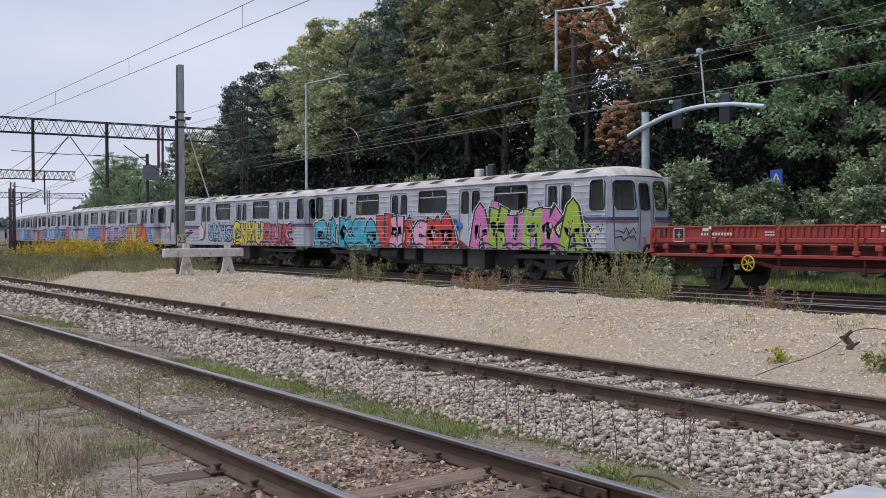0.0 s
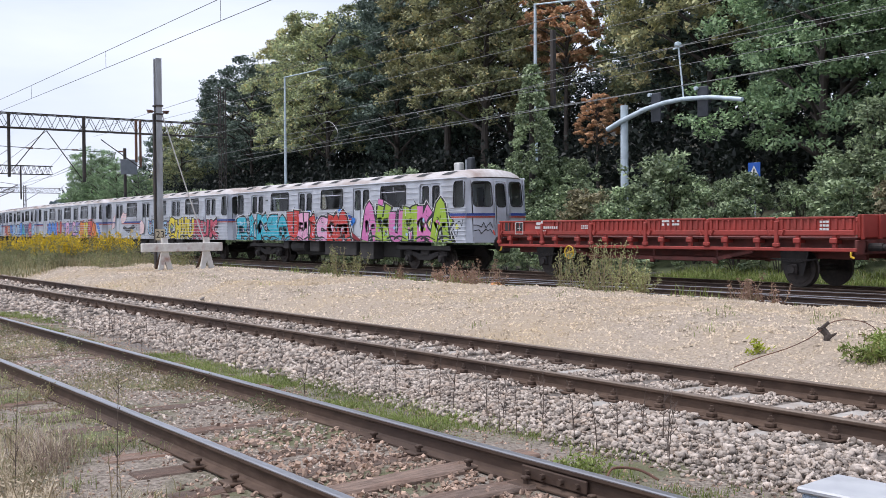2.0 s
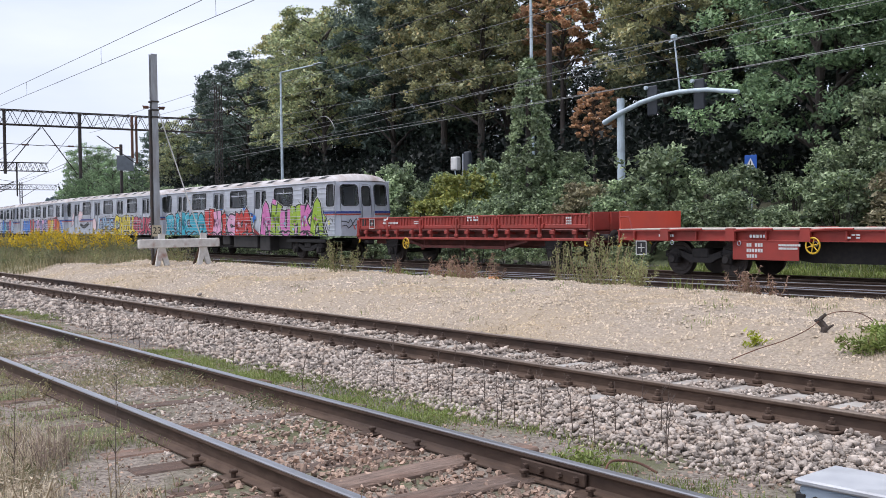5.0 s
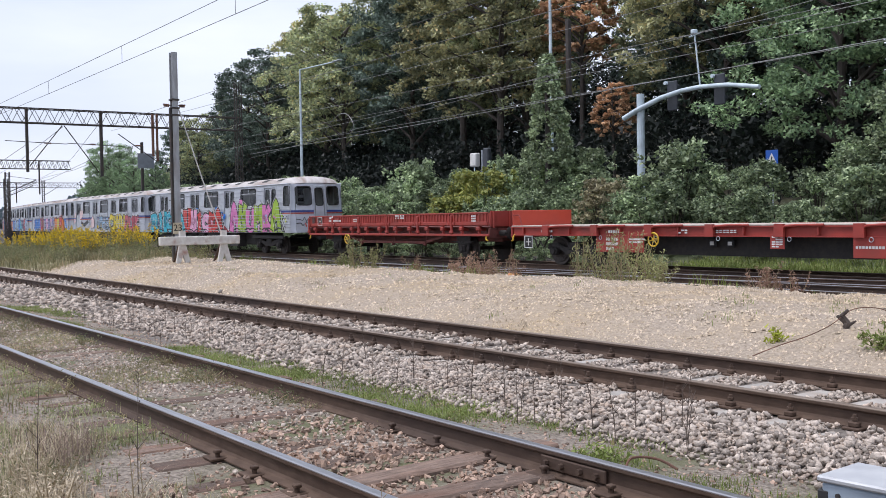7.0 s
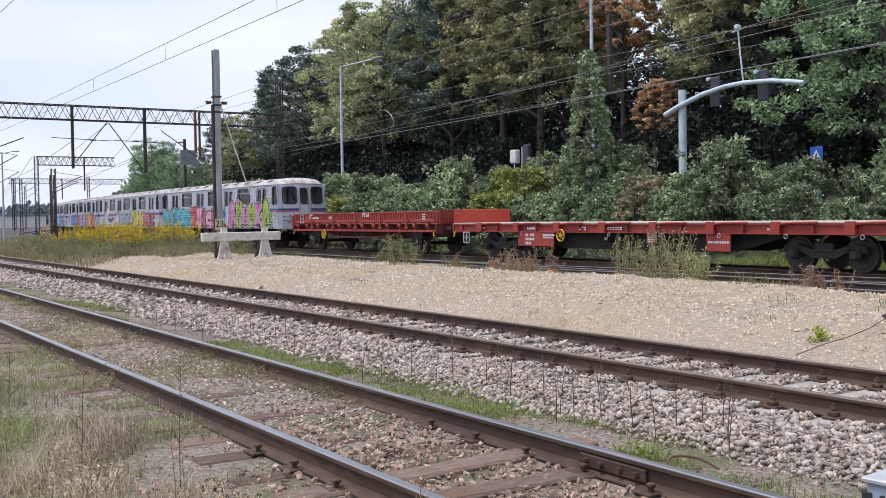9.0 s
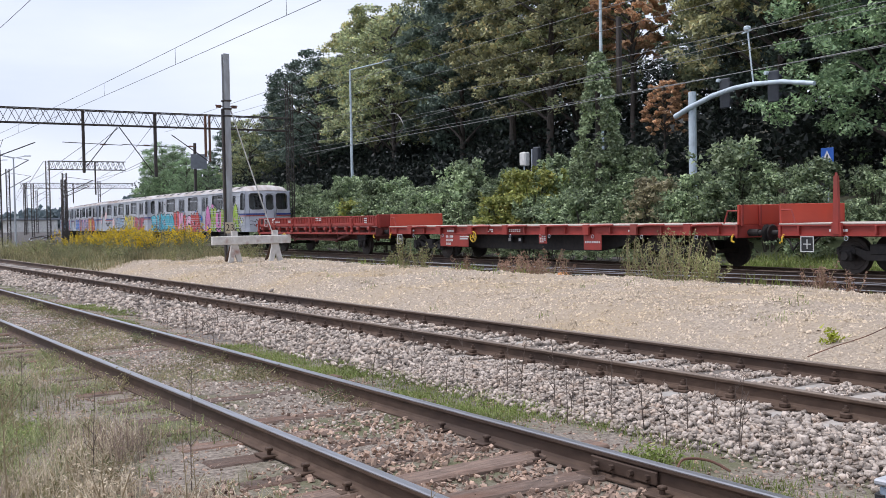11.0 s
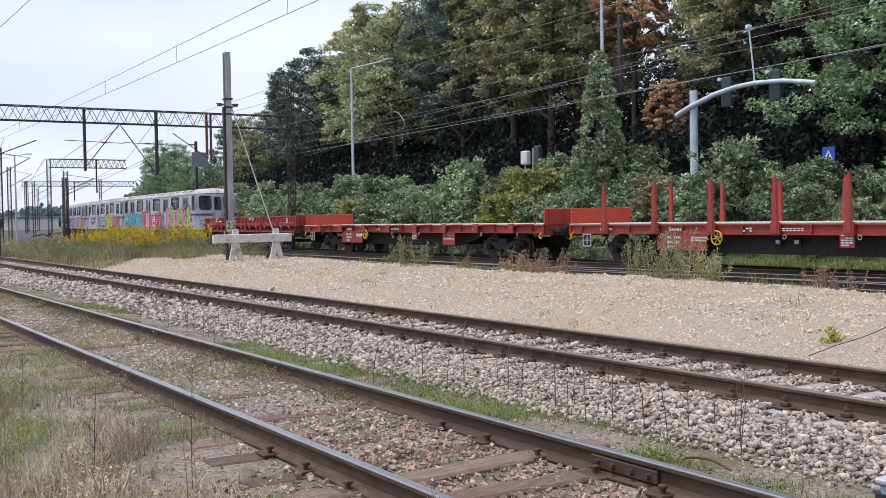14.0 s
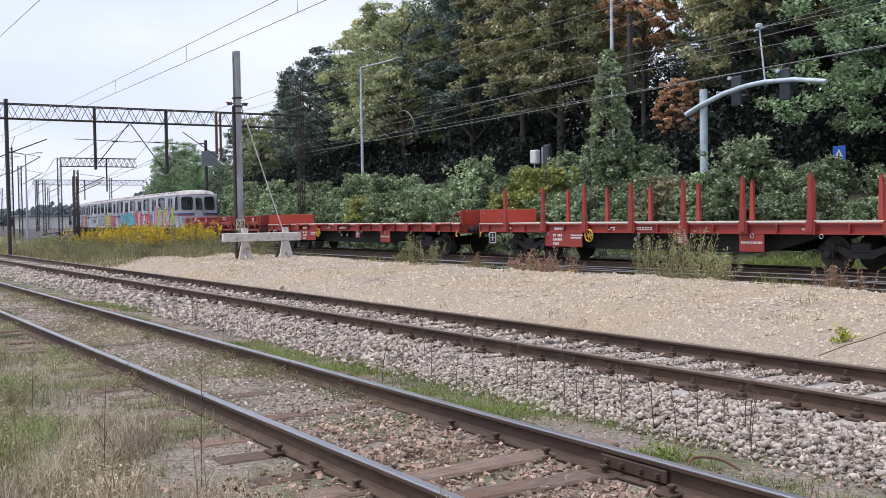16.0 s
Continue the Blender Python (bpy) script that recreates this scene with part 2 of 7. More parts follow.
# ---------------------------------------------------------------- ground
RAIL_A, RAIL_C, GAUGE = 3.068, 7.468, 1.507
YARD_1, YARD_2 = 18.65, 23.1


def bend(x):
    """How far the train's track swings aside beyond x = -55."""
    u = max(0.0, -x - 55.0)
    return 0.00126 * u * u if u < 120 else 0.00126 * 120 * 120 + 0.3024 * (u - 120)


def step(a, b, v):
    t = min(1.0, max(0.0, (v - a) / (b - a)))
    return t * t * (3 - 2 * t)


def height(x, y):
    """The lie of the land."""
    w = noise.noise((x * 0.8, y * 0.8, 0.0))
    fine = noise.noise((x * 2.7, y * 2.7, 5.0))
    y2 = y - bend(x) * step(14, 20, y)
    z = -0.18 + 0.02 * w
    z -= 0.05 * step(4.9, 5.6, y) * (1 - step(5.9, 6.5, y))
    z += 0.020 * step(2.85, 3.1, y) * (1 - step(4.9, 5.1, y)) * step(7.8, 9.5, -x)
    bank = step(9.75, 11.7, y) * (1 - step(15.6, 17.1, y2))
    z += bank * ((0.30 + 0.06 * w + 0.045 * fine + 0.04 * noise.noise((x * 6.1, y * 6.1, 8.0))) * step(-62, -38, x) + 0.1 * (1 - step(-62, -38, x)))
    z += 0.05 * step(12, 15, y) * (1 - step(15.5, 17, y2))
    z += (2.0 + 0.1 * w) * step(27.2, 33.5, y2)
    z += (1.5 + 0.2 * w) * step(44, 52, y2) + (13.0 + 1.5 * noise.noise((x * 0.03, y * 0.03, 2))) * step(50, 125, y2)
    return z


def spread(*stretches):
    out = []
    for a, b, d in stretches:
        n = max(1, round(abs(b - a) / d))
        out += [a + (b - a) * i / n for i in range(n)]
    return out + [stretches[-1][1]]


def build_ground():
    xs = spread((2500, 400, 500), (400, 40, 40), (40, 4, 4), (4, -30, 0.28), (-30, -70, 0.7), (-70, -220, 4), (-220, -600, 40), (-600, -2500, 400))
    ys = spread((-900, -100, 200), (-100, -8, 12), (-8, 1, 1), (1, 9.6, 0.28), (9.6, 17.3, 0.22), (17.3, 27, 0.7), (27, 45, 1.0), (45, 130, 5), (130, 400, 60), (400, 3000, 500))
    vs, fs, zone = [], [], []
    for x in xs:
        for y in ys:
            j = 0.12 * noise.noise((x * 1.7, y * 1.7, 9.0)) if 1 < y < 17.2 else 0
            sway = bend(x) * step(14, 20, y)
            vs.append((x, y + j + sway, height(x, y + j + sway)))
    n = len(ys)
    for i in range(len(xs) - 1):
        for k in range(n - 1):
            fs.append((i * n + k, i * n + k + 1, (i + 1) * n + k + 1, (i + 1) * n + k))
            y, x = (ys[k] + ys[k + 1]) / 2, xs[i]
            w = 0.5 * noise.noise((x * 0.6, y * 0.6, 3.0))
            if y < 5.0:
                m = 0
            elif y < 5.75 + w:
                m = 0
            elif y < 9.85 + 0.3 * w:
                m = 2
            elif y < 16.9 + w:
                m = 3 if x > -40 + 6 * w and (x > -44 or y < 11.5) else 1
            elif y < 25.6:
                m = 4
            elif y < 34.5:
                m = 7 if x > -23 + 3 * w or y > 28.4 else 4
            elif y < 42:
                m = 6
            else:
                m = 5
            zone.append(m)
    me = raw("ground", vs, fs, M_DIRT)
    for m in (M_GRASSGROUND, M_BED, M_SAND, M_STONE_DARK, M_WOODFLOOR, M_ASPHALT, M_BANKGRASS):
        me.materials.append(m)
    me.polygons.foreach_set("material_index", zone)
    me.polygons.foreach_set("use_smooth", [True] * len(me.polygons))
    tagged(new("ground", me), "soil, ballast and pale limestone bank beside railway tracks", "ground", kind="structure")


build_ground()


# ---------------------------------------------------------------- tracks
def rail_outline(y, top, h=0.172, head=0.072, foot=0.15):
    k = top - h
    half = [(foot / 2, 0), (foot / 2, 0.012), (0.02, 0.032), (0.009, 0.05), (0.009, h - 0.05), (head / 2 - 0.004, h - 0.038), (head / 2, h - 0.03),
            (head / 2, h - 0.012)]
    return [(y + a, k + b) for a, b in half] + [(y - a, k + b) for a, b in half[::-1]]


def head_outline(y, top, head=0.072):
    a = head / 2
    return [(y - a, top - 0.0125), (y - a, top - 0.006), (y - a + 0.010, top), (y + a - 0.010, top), (y + a, top - 0.006), (y + a, top - 0.0125)]


def lay(mesh, outline, x0, x1, step_x=None):
    """Draw an outline along the track from x0 to x1, following the bend where it has one."""
    xs = [x0, x1] if step_x is None else spread((x0, x1, step_x))
    n = len(outline)
    vs, fs = [], []
    for x in xs:
        off = bend(x) if step_x else 0
        vs += [(x, a + off, b) for a, b in outline]
    for i in range(len(xs) - 1):
        fs += [(i * n + k, i * n + (k + 1) % n, (i + 1) * n + (k + 1) % n, (i + 1) * n + k) for k in range(n)]
    fs += [tuple(range(n)), tuple(range((len(xs) - 1) * n, len(xs) * n))[::-1]]
    mesh.add(vs, fs)


def rail(track, y, top, mat_head, bent=False, label=""):
    body, head = Mesh(), Mesh()
    s = 8 if bent else None
    lay(body, rail_outline(y, top), 14, -230, s)
    lay(head, head_outline(y, top + 0.001), 14, -230, s)
    r = part("rail", body, M_RUST, track, label)
    part("rail_head", head, mat_head, r, "worn running surface")
    return r


SLEEPERS = []


def build_tracks():
    rng = random.Random(4)
    near = thing("near_track", "old railway track on dark wooden sleepers sunk in soil and weeds", "railway track", "railway tracks", "structure")
    for y in (RAIL_A, RAIL_A + GAUGE):
        rail(near, y, 0.0, M_HEAD, label="shiny worn steel rail with rusty web")
    shapes = []
    for k in range(5):
        m = Mesh()
        m.box((0, 0, 0), (0.24 + 0.03 * rng.random(), 2.55 + 0.15 * rng.random(), 0.14), 0.018)
        me = m.data("sleeper", M_WOOD)
        for v in me.vertices:
            v.co += 0.012 * Vector(noise.noise_vector(v.co * 3 + Vector((k * 7, 0, 0))))
        shapes.append(me)
    x = 1.0
    while x > -60:
        ob = new("sleeper", shapes[rng.randrange(5)])
        ob.parent = near
        ob.matrix_basis = pose(x, RAIL_A + GAUGE / 2 + rng.uniform(-0.06, 0.06), -0.232 + rng.uniform(-0.018, 0.012), rng.uniform(-0.6, 0.6), 0, rng.uniform(-2, 2))
        x -= 0.62 + rng.uniform(-0.04, 0.04)
    main = thing("main_track", "railway track of brown rails on concrete sleepers in pale ballast", "railway track", "railway tracks", "structure")
    for y in (RAIL_C, RAIL_C + GAUGE):
        rail(main, y, 0.0, M_HEAD_DULL, label="brown dusty steel rail")
    m = Mesh()
    m.prism([(-0.13, -0.2), (0.13, -0.2), (0.115, 0.0), (0.10, 0.012), (-0.10, 0.012), (-0.115, 0.0)], -1.28, 1.28, 1)
    conc = m.data("concrete_sleeper", M_CONC)
    f = Mesh()
    f.box((0, 0, 0.012), (0.16, 0.36, 0.024), 0.006)
    for s in (-1, 1):
        f.box((0, s * 0.115, 0.045), (0.09, 0.07, 0.05), 0.012)
        f.tube([(0, s * 0.115, 0.06), (0, s * 0.115, 0.125)], 0.016, 6)
        f.tube([(0, s * 0.115, 0.078), (0, s * 0.115, 0.100)], 0.030, 6)
    fix = f.data("rail_fastening", M_RUST)
    x, k = 1.3, 0
    while x > -70:
        ob = new("concrete_sleeper", conc)
        ob.parent = main
        ob.matrix_basis = pose(x, RAIL_C + GAUGE / 2, -0.19 + rng.uniform(-0.006, 0.006), 0, 0, rng.uniform(-0.5, 0.5))
        SLEEPERS.append(x)
        if x > -42:
            for y in (RAIL_C, RAIL_C + GAUGE):
                o = new("rail_fastening", fix)
                o.parent = main
                o.matrix_basis = pose(x, y, -0.174, 0, 0, rng.uniform(-2, 2))
        x -= 0.605 + rng.uniform(-0.01, 0.01)
    o = Mesh()
    for s in (-1, 1):
        # fishplates with bolts at the near track's joint
        o.box((-4.97, RAIL_A + GAUGE + s * 0.03, -0.09), (0.62, 0.024, 0.085), 0.006)
        for q in (-0.24, -0.09, 0.09, 0.24):
            o.tube([(-4.97 + q, RAIL_A + GAUGE + s * 0.03, -0.09), (-4.97 + q, RAIL_A + GAUGE + s * 0.075, -0.09)], 0.021, 6)
    part("fishplate", o, M_RUST, near, "bolted rusty fishplate at a rail joint")
    spikes = Mesh()
    for c in (Mesh,):
        spikes.box((0, 0, 0.01), (0.17, 0.34, 0.02), 0.005)
        for s in (-1, 1):
            spikes.tube([(0.03, s * 0.1, 0.02), (0.03, s * 0.1, 0.07)], 0.018, 6)
            spikes.box((0.03, s * 0.1, 0.06), (0.05, 0.05, 0.025), 0.006)
    plate = spikes.data("rail_fastening", M_RUST)
    x = 1.0
    while x > -7.4:
        for y in (RAIL_A, RAIL_A + GAUGE):
            o = new("rail_fastening", plate)
            o.parent = near
            o.matrix_basis = pose(x, y, -0.168, 0, 0, rng.uniform(-3, 3))
        x -= 0.62
    for name, y, label in (("siding_track", YARD_1, "dark oily siding track in front of the train"), ("train_track", YARD_2, "dark oily track under the train")):
        tk = thing(name, label, "railway track", "railway tracks", "structure")
        for s in (-1, 1):
            rail(tk, y + s * GAUGE / 2, 0.0, M_HEAD if y == YARD_1 else M_HEAD_DULL, True)
        sl = Mesh()
        sl.box((0, 0, 0), (0.25, 2.6, 0.15), 0.015)
        me = sl.data("sleeper", M_DARKWOOD)
        x = 8.0
        while x > -75:
            ob = new("sleeper", me)
            ob.parent = tk
            ob.matrix_basis = pose(x, y + bend(x), -0.225, 0, 0, rng.uniform(-1.5, 1.5))
            x -= 0.65


def build_crossover():
    """Closure rails that lead from the train's track over to the siding, with point rods between."""
    tk = thing("crossover_track", "dark crossover rails between the siding and the train's track", "railway track", "railway tracks", "structure")
    for s in (-1, 1):
        body, head = Mesh(), Mesh()
        for mesh, outline in ((body, rail_outline(0, 0.0)), (head, head_outline(0, 0.001))):
            n, vs, xs = len(outline), [], spread((10, -34, 1.5))
            for x in xs:
                lead = YARD_2 + (YARD_1 - YARD_2) * step(12, -36, x) + s * GAUGE / 2
                vs += [(x, lead + a, b - 0.004) for a, b in outline]
            mesh.add(vs, [(i * n + k, i * n + (k + 1) % n, (i + 1) * n + (k + 1) % n, (i + 1) * n + k) for i in range(len(xs) - 1) for k in range(n)])
        r = part("rail", body, M_RUST, tk)
        part("rail_head", head, M_HEAD, r, "worn running surface")
    for y, z in ((17.35, -0.10), (17.55, -0.08)):
        rod = Mesh()
        rod.tube([(-5, y, z), (-14, y + 0.05, z), (-26, y + 0.12, z)], 0.022, 6)
        part("point_rod", rod, M_GREY, tk, "bright steel point rod")


M_DARKWOOD = material("tarred_sleeper", (0.035, 0.03, 0.027), (0.06, 0.05, 0.045), scale=9, rough=0.85, bump=0.01, obj=0.3)
build_tracks()
build_crossover()


# ---------------------------------------------------------------- the train
TRAVEL = [(0, 0.0), (1, 2.95), (2, 5.86), (3, 8.72), (4, 11.60), (6.5, 18.72), (7.5, 21.65), (9, 26.0), (11.5, 33.0), (12.5, 35.8), (14.5, 41.5), (16, 45.85)]


def travelled(t):
    """Metres gone by t seconds."""
    ts, ds = zip(*TRAVEL)
    return float(np.interp(t, ts, ds))


def on_track(x):
    return Vector((x, YARD_2 + bend(x), 0.0))


M_RED = material("red_wagon_paint", (0.36, 0.046, 0.032), (0.29, 0.042, 0.031), scale=3, rough=0.6, spots=(0.22, 0.05, 0.035), spot_scale=1.1, spot_at=0.64, bump=0.003, bump_scale=25)
M_RED_DARK = material("dirty_red_underframe", (0.17, 0.042, 0.032), (0.10, 0.035, 0.028), scale=4, rough=0.75, bump=0.004)
M_RED_FRESH = material("bright_red_end_board", (0.52, 0.065, 0.035), (0.47, 0.06, 0.035), scale=2, rough=0.5, spots=(0.40, 0.06, 0.04), spot_scale=0.8, spot_at=0.66)
M_BOGIE = material("sooty_bogie_steel", (0.022, 0.02, 0.02), (0.045, 0.038, 0.033), scale=8, rough=0.75, metal=0.2, bump=0.004)
M_DECK = material("pale_wooden_deck_edge", (0.55, 0.48, 0.42), (0.42, 0.36, 0.31), scale=6, rough=0.85, stretch=(1, 6, 6))
M_WHEEL = material("wheel_steel", (0.05, 0.042, 0.038), (0.08, 0.065, 0.055), scale=10, rough=0.6, metal=0.5)
M_SILVER = material("dull_silver_car_paint", (0.55, 0.575, 0.62), (0.46, 0.485, 0.53), scale=2.2, rough=0.42, metal=0.15, spots=(0.33, 0.325, 0.34), spot_scale=0.9, spot_at=0.66, bump=0.002)
M_CARROOF = material("dusty_pale_car_roof", (0.60, 0.57, 0.56), (0.47, 0.43, 0.41), scale=2.4, rough=0.7, spots=(0.31, 0.24, 0.205), spot_scale=1.1, spot_at=0.58, stretch=(0.6, 2, 1))
M_STRIPE_BLUE, M_STRIPE_RED = paint("blue_stripe", (0.035, 0.065, 0.27)), paint("red_stripe", (0.42, 0.075, 0.05))
M_INNER = material("grey_car_lining", (0.30, 0.30, 0.29), (0.24, 0.24, 0.23), rough=0.7)
M_UNDER = material("grimy_underfloor_box", (0.035, 0.032, 0.03), (0.06, 0.055, 0.05), scale=3, rough=0.8)


def glass_material(name, tint):
    mat = bpy.data.materials.new(name)
    mat.use_nodes = True
    nt = mat.node_tree
    nt.nodes.clear()
    n, link = nt.nodes.new, nt.links.new
    out, gl, tr, mx, lw = n("ShaderNodeOutputMaterial"), n("ShaderNodeBsdfGlossy"), n("ShaderNodeBsdfTransparent"), n("ShaderNodeMixShader"), n("ShaderNodeFresnel")
    gl.inputs["Roughness"].default_value = 0.04
    tr.inputs["Color"].default_value = (*tint, 1)
    lw.inputs["IOR"].default_value = 1.35
    link(lw.outputs["Fac"], mx.inputs["Fac"])
    link(tr.outputs["BSDF"], mx.inputs[1])
    link(gl.outputs["BSDF"], mx.inputs[2])
    link(mx.outputs["Shader"], out.inputs["Surface"])
    return mat


M_GLASS = glass_material("dusty_window_glass", (0.72, 0.75, 0.74))


def rounded(u0, u1, v0, v1, r, n=4):
    """A rectangle with rounded corners, anticlockwise from its right lower corner."""
    r = min(r, 0.49 * (u1 - u0), 0.49 * (v1 - v0))
    out = []
    for cu, cv, a in ((u1 - r, v0 + r, -90), (u1 - r, v1 - r, 0), (u0 + r, v1 - r, 90), (u0 + r, v0 + r, 180)):
        out += [(cu + r * math.cos(radians(a + 90 * i / n)), cv + r * math.sin(radians(a + 90 * i / n))) for i in range(n + 1)]
    return out


def pierced(mesh, u0, u1, v0, v1, holes, place, depth=0.05, r=0.08, pad=0.03):
    """A wall over u, v with rounded openings (a, b, c, d), each with a reveal; place(u, v, d) gives the point d inside the wall."""
    edges = sorted(holes)
    u = u0
    def quad(a, b, c, d):
        if b - a > 1e-4 and d - c > 1e-4:
            n = max(1, int((b - a) / 0.4))
            for i in range(n):
                p, q = a + (b - a) * i / n, a + (b - a) * (i + 1) / n
                mesh.add([place(p, c, 0), place(q, c, 0), place(q, d, 0), place(p, d, 0)], [(0, 1, 2, 3)])
    for a, b, c, d in edges:
        quad(u, a - pad, v0, v1)
        quad(a - pad, b + pad, v0, c - pad)
        quad(a - pad, b + pad, d + pad, v1)
        ring = rounded(a, b, c, d, r)
        n = len(ring)
        outer = []
        k = n // 4
        for i, (p, q) in enumerate(ring):
            # outer points run along the cell's rectangle
            cu, cv = [(b + pad, c - pad), (b + pad, d + pad), (a - pad, d + pad), (a - pad, c - pad)][i // k]
            outer.append((cu, cv))
        vs = [place(p, q, 0) for p, q in outer] + [place(p, q, 0) for p, q in ring] + [place(p, q, depth) for p, q in ring]
        fs = []
        for i in range(n):
            j = (i + 1) % n
            fs.append((n + i, n + j, 2 * n + j, 2 * n + i))
            if outer[i] == outer[j]:
                fs.append((i, n + j, n + i))
            else:
                fs.append((i, j, n + j, n + i))
        mesh.add(vs, fs)
        u = b + pad
    quad(u, u1, v0, v1)


def pane(mesh, a, b, c, d, place, depth, r=0.08):
    ring = rounded(a, b, c, d, r)
    mesh.add([place(p, q, depth) for p, q in ring], [tuple(range(len(ring)))])


def rim(mesh, a, b, c, d, place, w=0.03, proud=0.012, r=0.08):
    """A raised gasket round an opening."""
    out, inn = rounded(a - w, b + w, c - w, d + w, r + w), rounded(a, b, c, d, r)
    n = len(out)
    vs = [place(p, q, 0) for p, q in out] + [place(p, q, -proud) for p, q in out] + [place(p, q, -proud) for p, q in inn] + [place(p, q, 0.03) for p, q in inn]
    fs = []
    for i in range(n):
        j = (i + 1) % n
        fs += [(k * n + i, k * n + j, (k + 1) * n + j, (k + 1) * n + i) for k in range(3)]
    mesh.add(vs, fs)


def wheelset(parent, x, radius=0.46):
    ax = Mesh()
    ax.tube([(0, -0.95, 0), (0, 0.95, 0)], 0.075, 8)
    axle = part("wheelset", ax, M_WHEEL, parent)
    axle.matrix_basis = pose(x, 0, radius)
    for s in (-1, 1):
        w = Mesh()
        w.tube([(0, s * 0.70, 0), (0, s * 0.712, 0), (0, s * 0.735, 0), (0, s * 0.83, 0)], [radius + 0.028, radius + 0.028, radius, radius - 0.006], 28)
        w.tube([(0, s * 0.83, 0), (0, s * 0.845, 0)], [radius - 0.10, radius - 0.11], 28)
        w.tube([(0, s * 0.83, 0), (0, s * 0.90, 0)], [0.12, 0.10], 12)
        for k in range(6):
            a = k * math.pi / 3
            w.tube([(0.26 * math.cos(a), s * 0.84, 0.26 * math.sin(a)), (0.26 * math.cos(a), s * 0.856, 0.26 * math.sin(a))], 0.035, 6)
        part("wheel", w, M_WHEEL, axle, smooth=30)
    WHEELS.append((axle, x, radius))
    return axle


WHEELS = []


def bogie(parent, x, wheelbase=1.8, mat=None, radius=0.46):
    """Side frames with axle boxes and coil springs, a bolster and two wheelsets."""
    mat = mat or M_BOGIE
    b = Mesh()
    for s in (-1, 1):
        y = s * 1.02
        h = wheelbase / 2
        b.prism([(x - h - 0.30, 0.50), (x - h - 0.30, 0.66), (x - h + 0.1, 0.72), (x - 0.35, 0.58), (x + 0.35, 0.58), (x + h - 0.1, 0.72), (x + h + 0.30, 0.66),
                 (x + h + 0.30, 0.50), (x + h - 0.2, 0.54), (x + 0.35, 0.36), (x - 0.35, 0.36), (x - h + 0.2, 0.54)], y - 0.07, y + 0.07, 1)
        b.box((x, y, 0.62), (0.55, 0.18, 0.26), 0.03)
    b.box((x, 0, 0.62), (0.42, 2.0, 0.22), 0.03)
    frame_part = part("bogie_frame", b, mat, parent)
    for s in (-1, 1):
        for q in (-1, 1):
            a = Mesh()
            a.box((x + q * wheelbase / 2, s * 1.06, radius), (0.28, 0.20, 0.27), 0.04)
            a.tube([(x + q * wheelbase / 2, s * 1.14, radius), (x + q * wheelbase / 2, s * 1.21, radius)], [0.12, 0.10], 12)
            part("axle_box", a, mat, frame_part)
            for g in (-0.2, 0.2):
                c, cx = Mesh(), x + q * wheelbase / 2 + g
                c.tube([(cx + 0.055 * math.cos(i * 0.9), s * 1.06 + 0.055 * math.sin(i * 0.9), 0.48 + 0.0075 * i) for i in range(30)], 0.014, 5)
                part("coil_spring", c, mat, frame_part)
    for q in (-1, 1):
        wheelset(parent, x + q * wheelbase / 2, radius)
    return frame_part


# metro car: origin at its middle on the rail, cab towards +x
CAR_HALF, CAR_W = 9.12, 1.36
CAR_DOORS = [(-7.57, -6.31), (-2.95, -1.69), (1.65, 2.91), (6.31, 7.61)]
CAR_WINDOWS = [(-5.48, -3.83), (-0.88, 0.85), (3.73, 5.41)]
CAR_ENDS = [(-9.0, -8.43), (8.42, 9.03)]


def car_side(s):
    """Place on the side wall at y = s * width: d is inwards."""
    return lambda u, v, d: (u, s * (CAR_W - d - (0.05 * ((v - 2.0) / 1.2) ** 2 if v > 2.0 else 0)), v)


def car_front(end):
    """Place on the bowed end wall: u is y."""
    def place(u, v, d):
        bow = 0.34 * (1 - (abs(u) / CAR_W) ** 2.6)
        lean = 0.16 * max(0, (v - 2.0) / 1.3) ** 1.5
        return (end * (CAR_HALF + bow - lean - d), u, v)
    return place


def roof_outline(scale, top):
    pts = []
    for i in range(13):
        a = math.pi * i / 12
        y = -math.cos(a) * CAR_W * 0.975 * scale
        z = 3.24 + (top - 3.24) * (math.sin(a) ** 0.62)
        pts.append((y, z))
    return pts


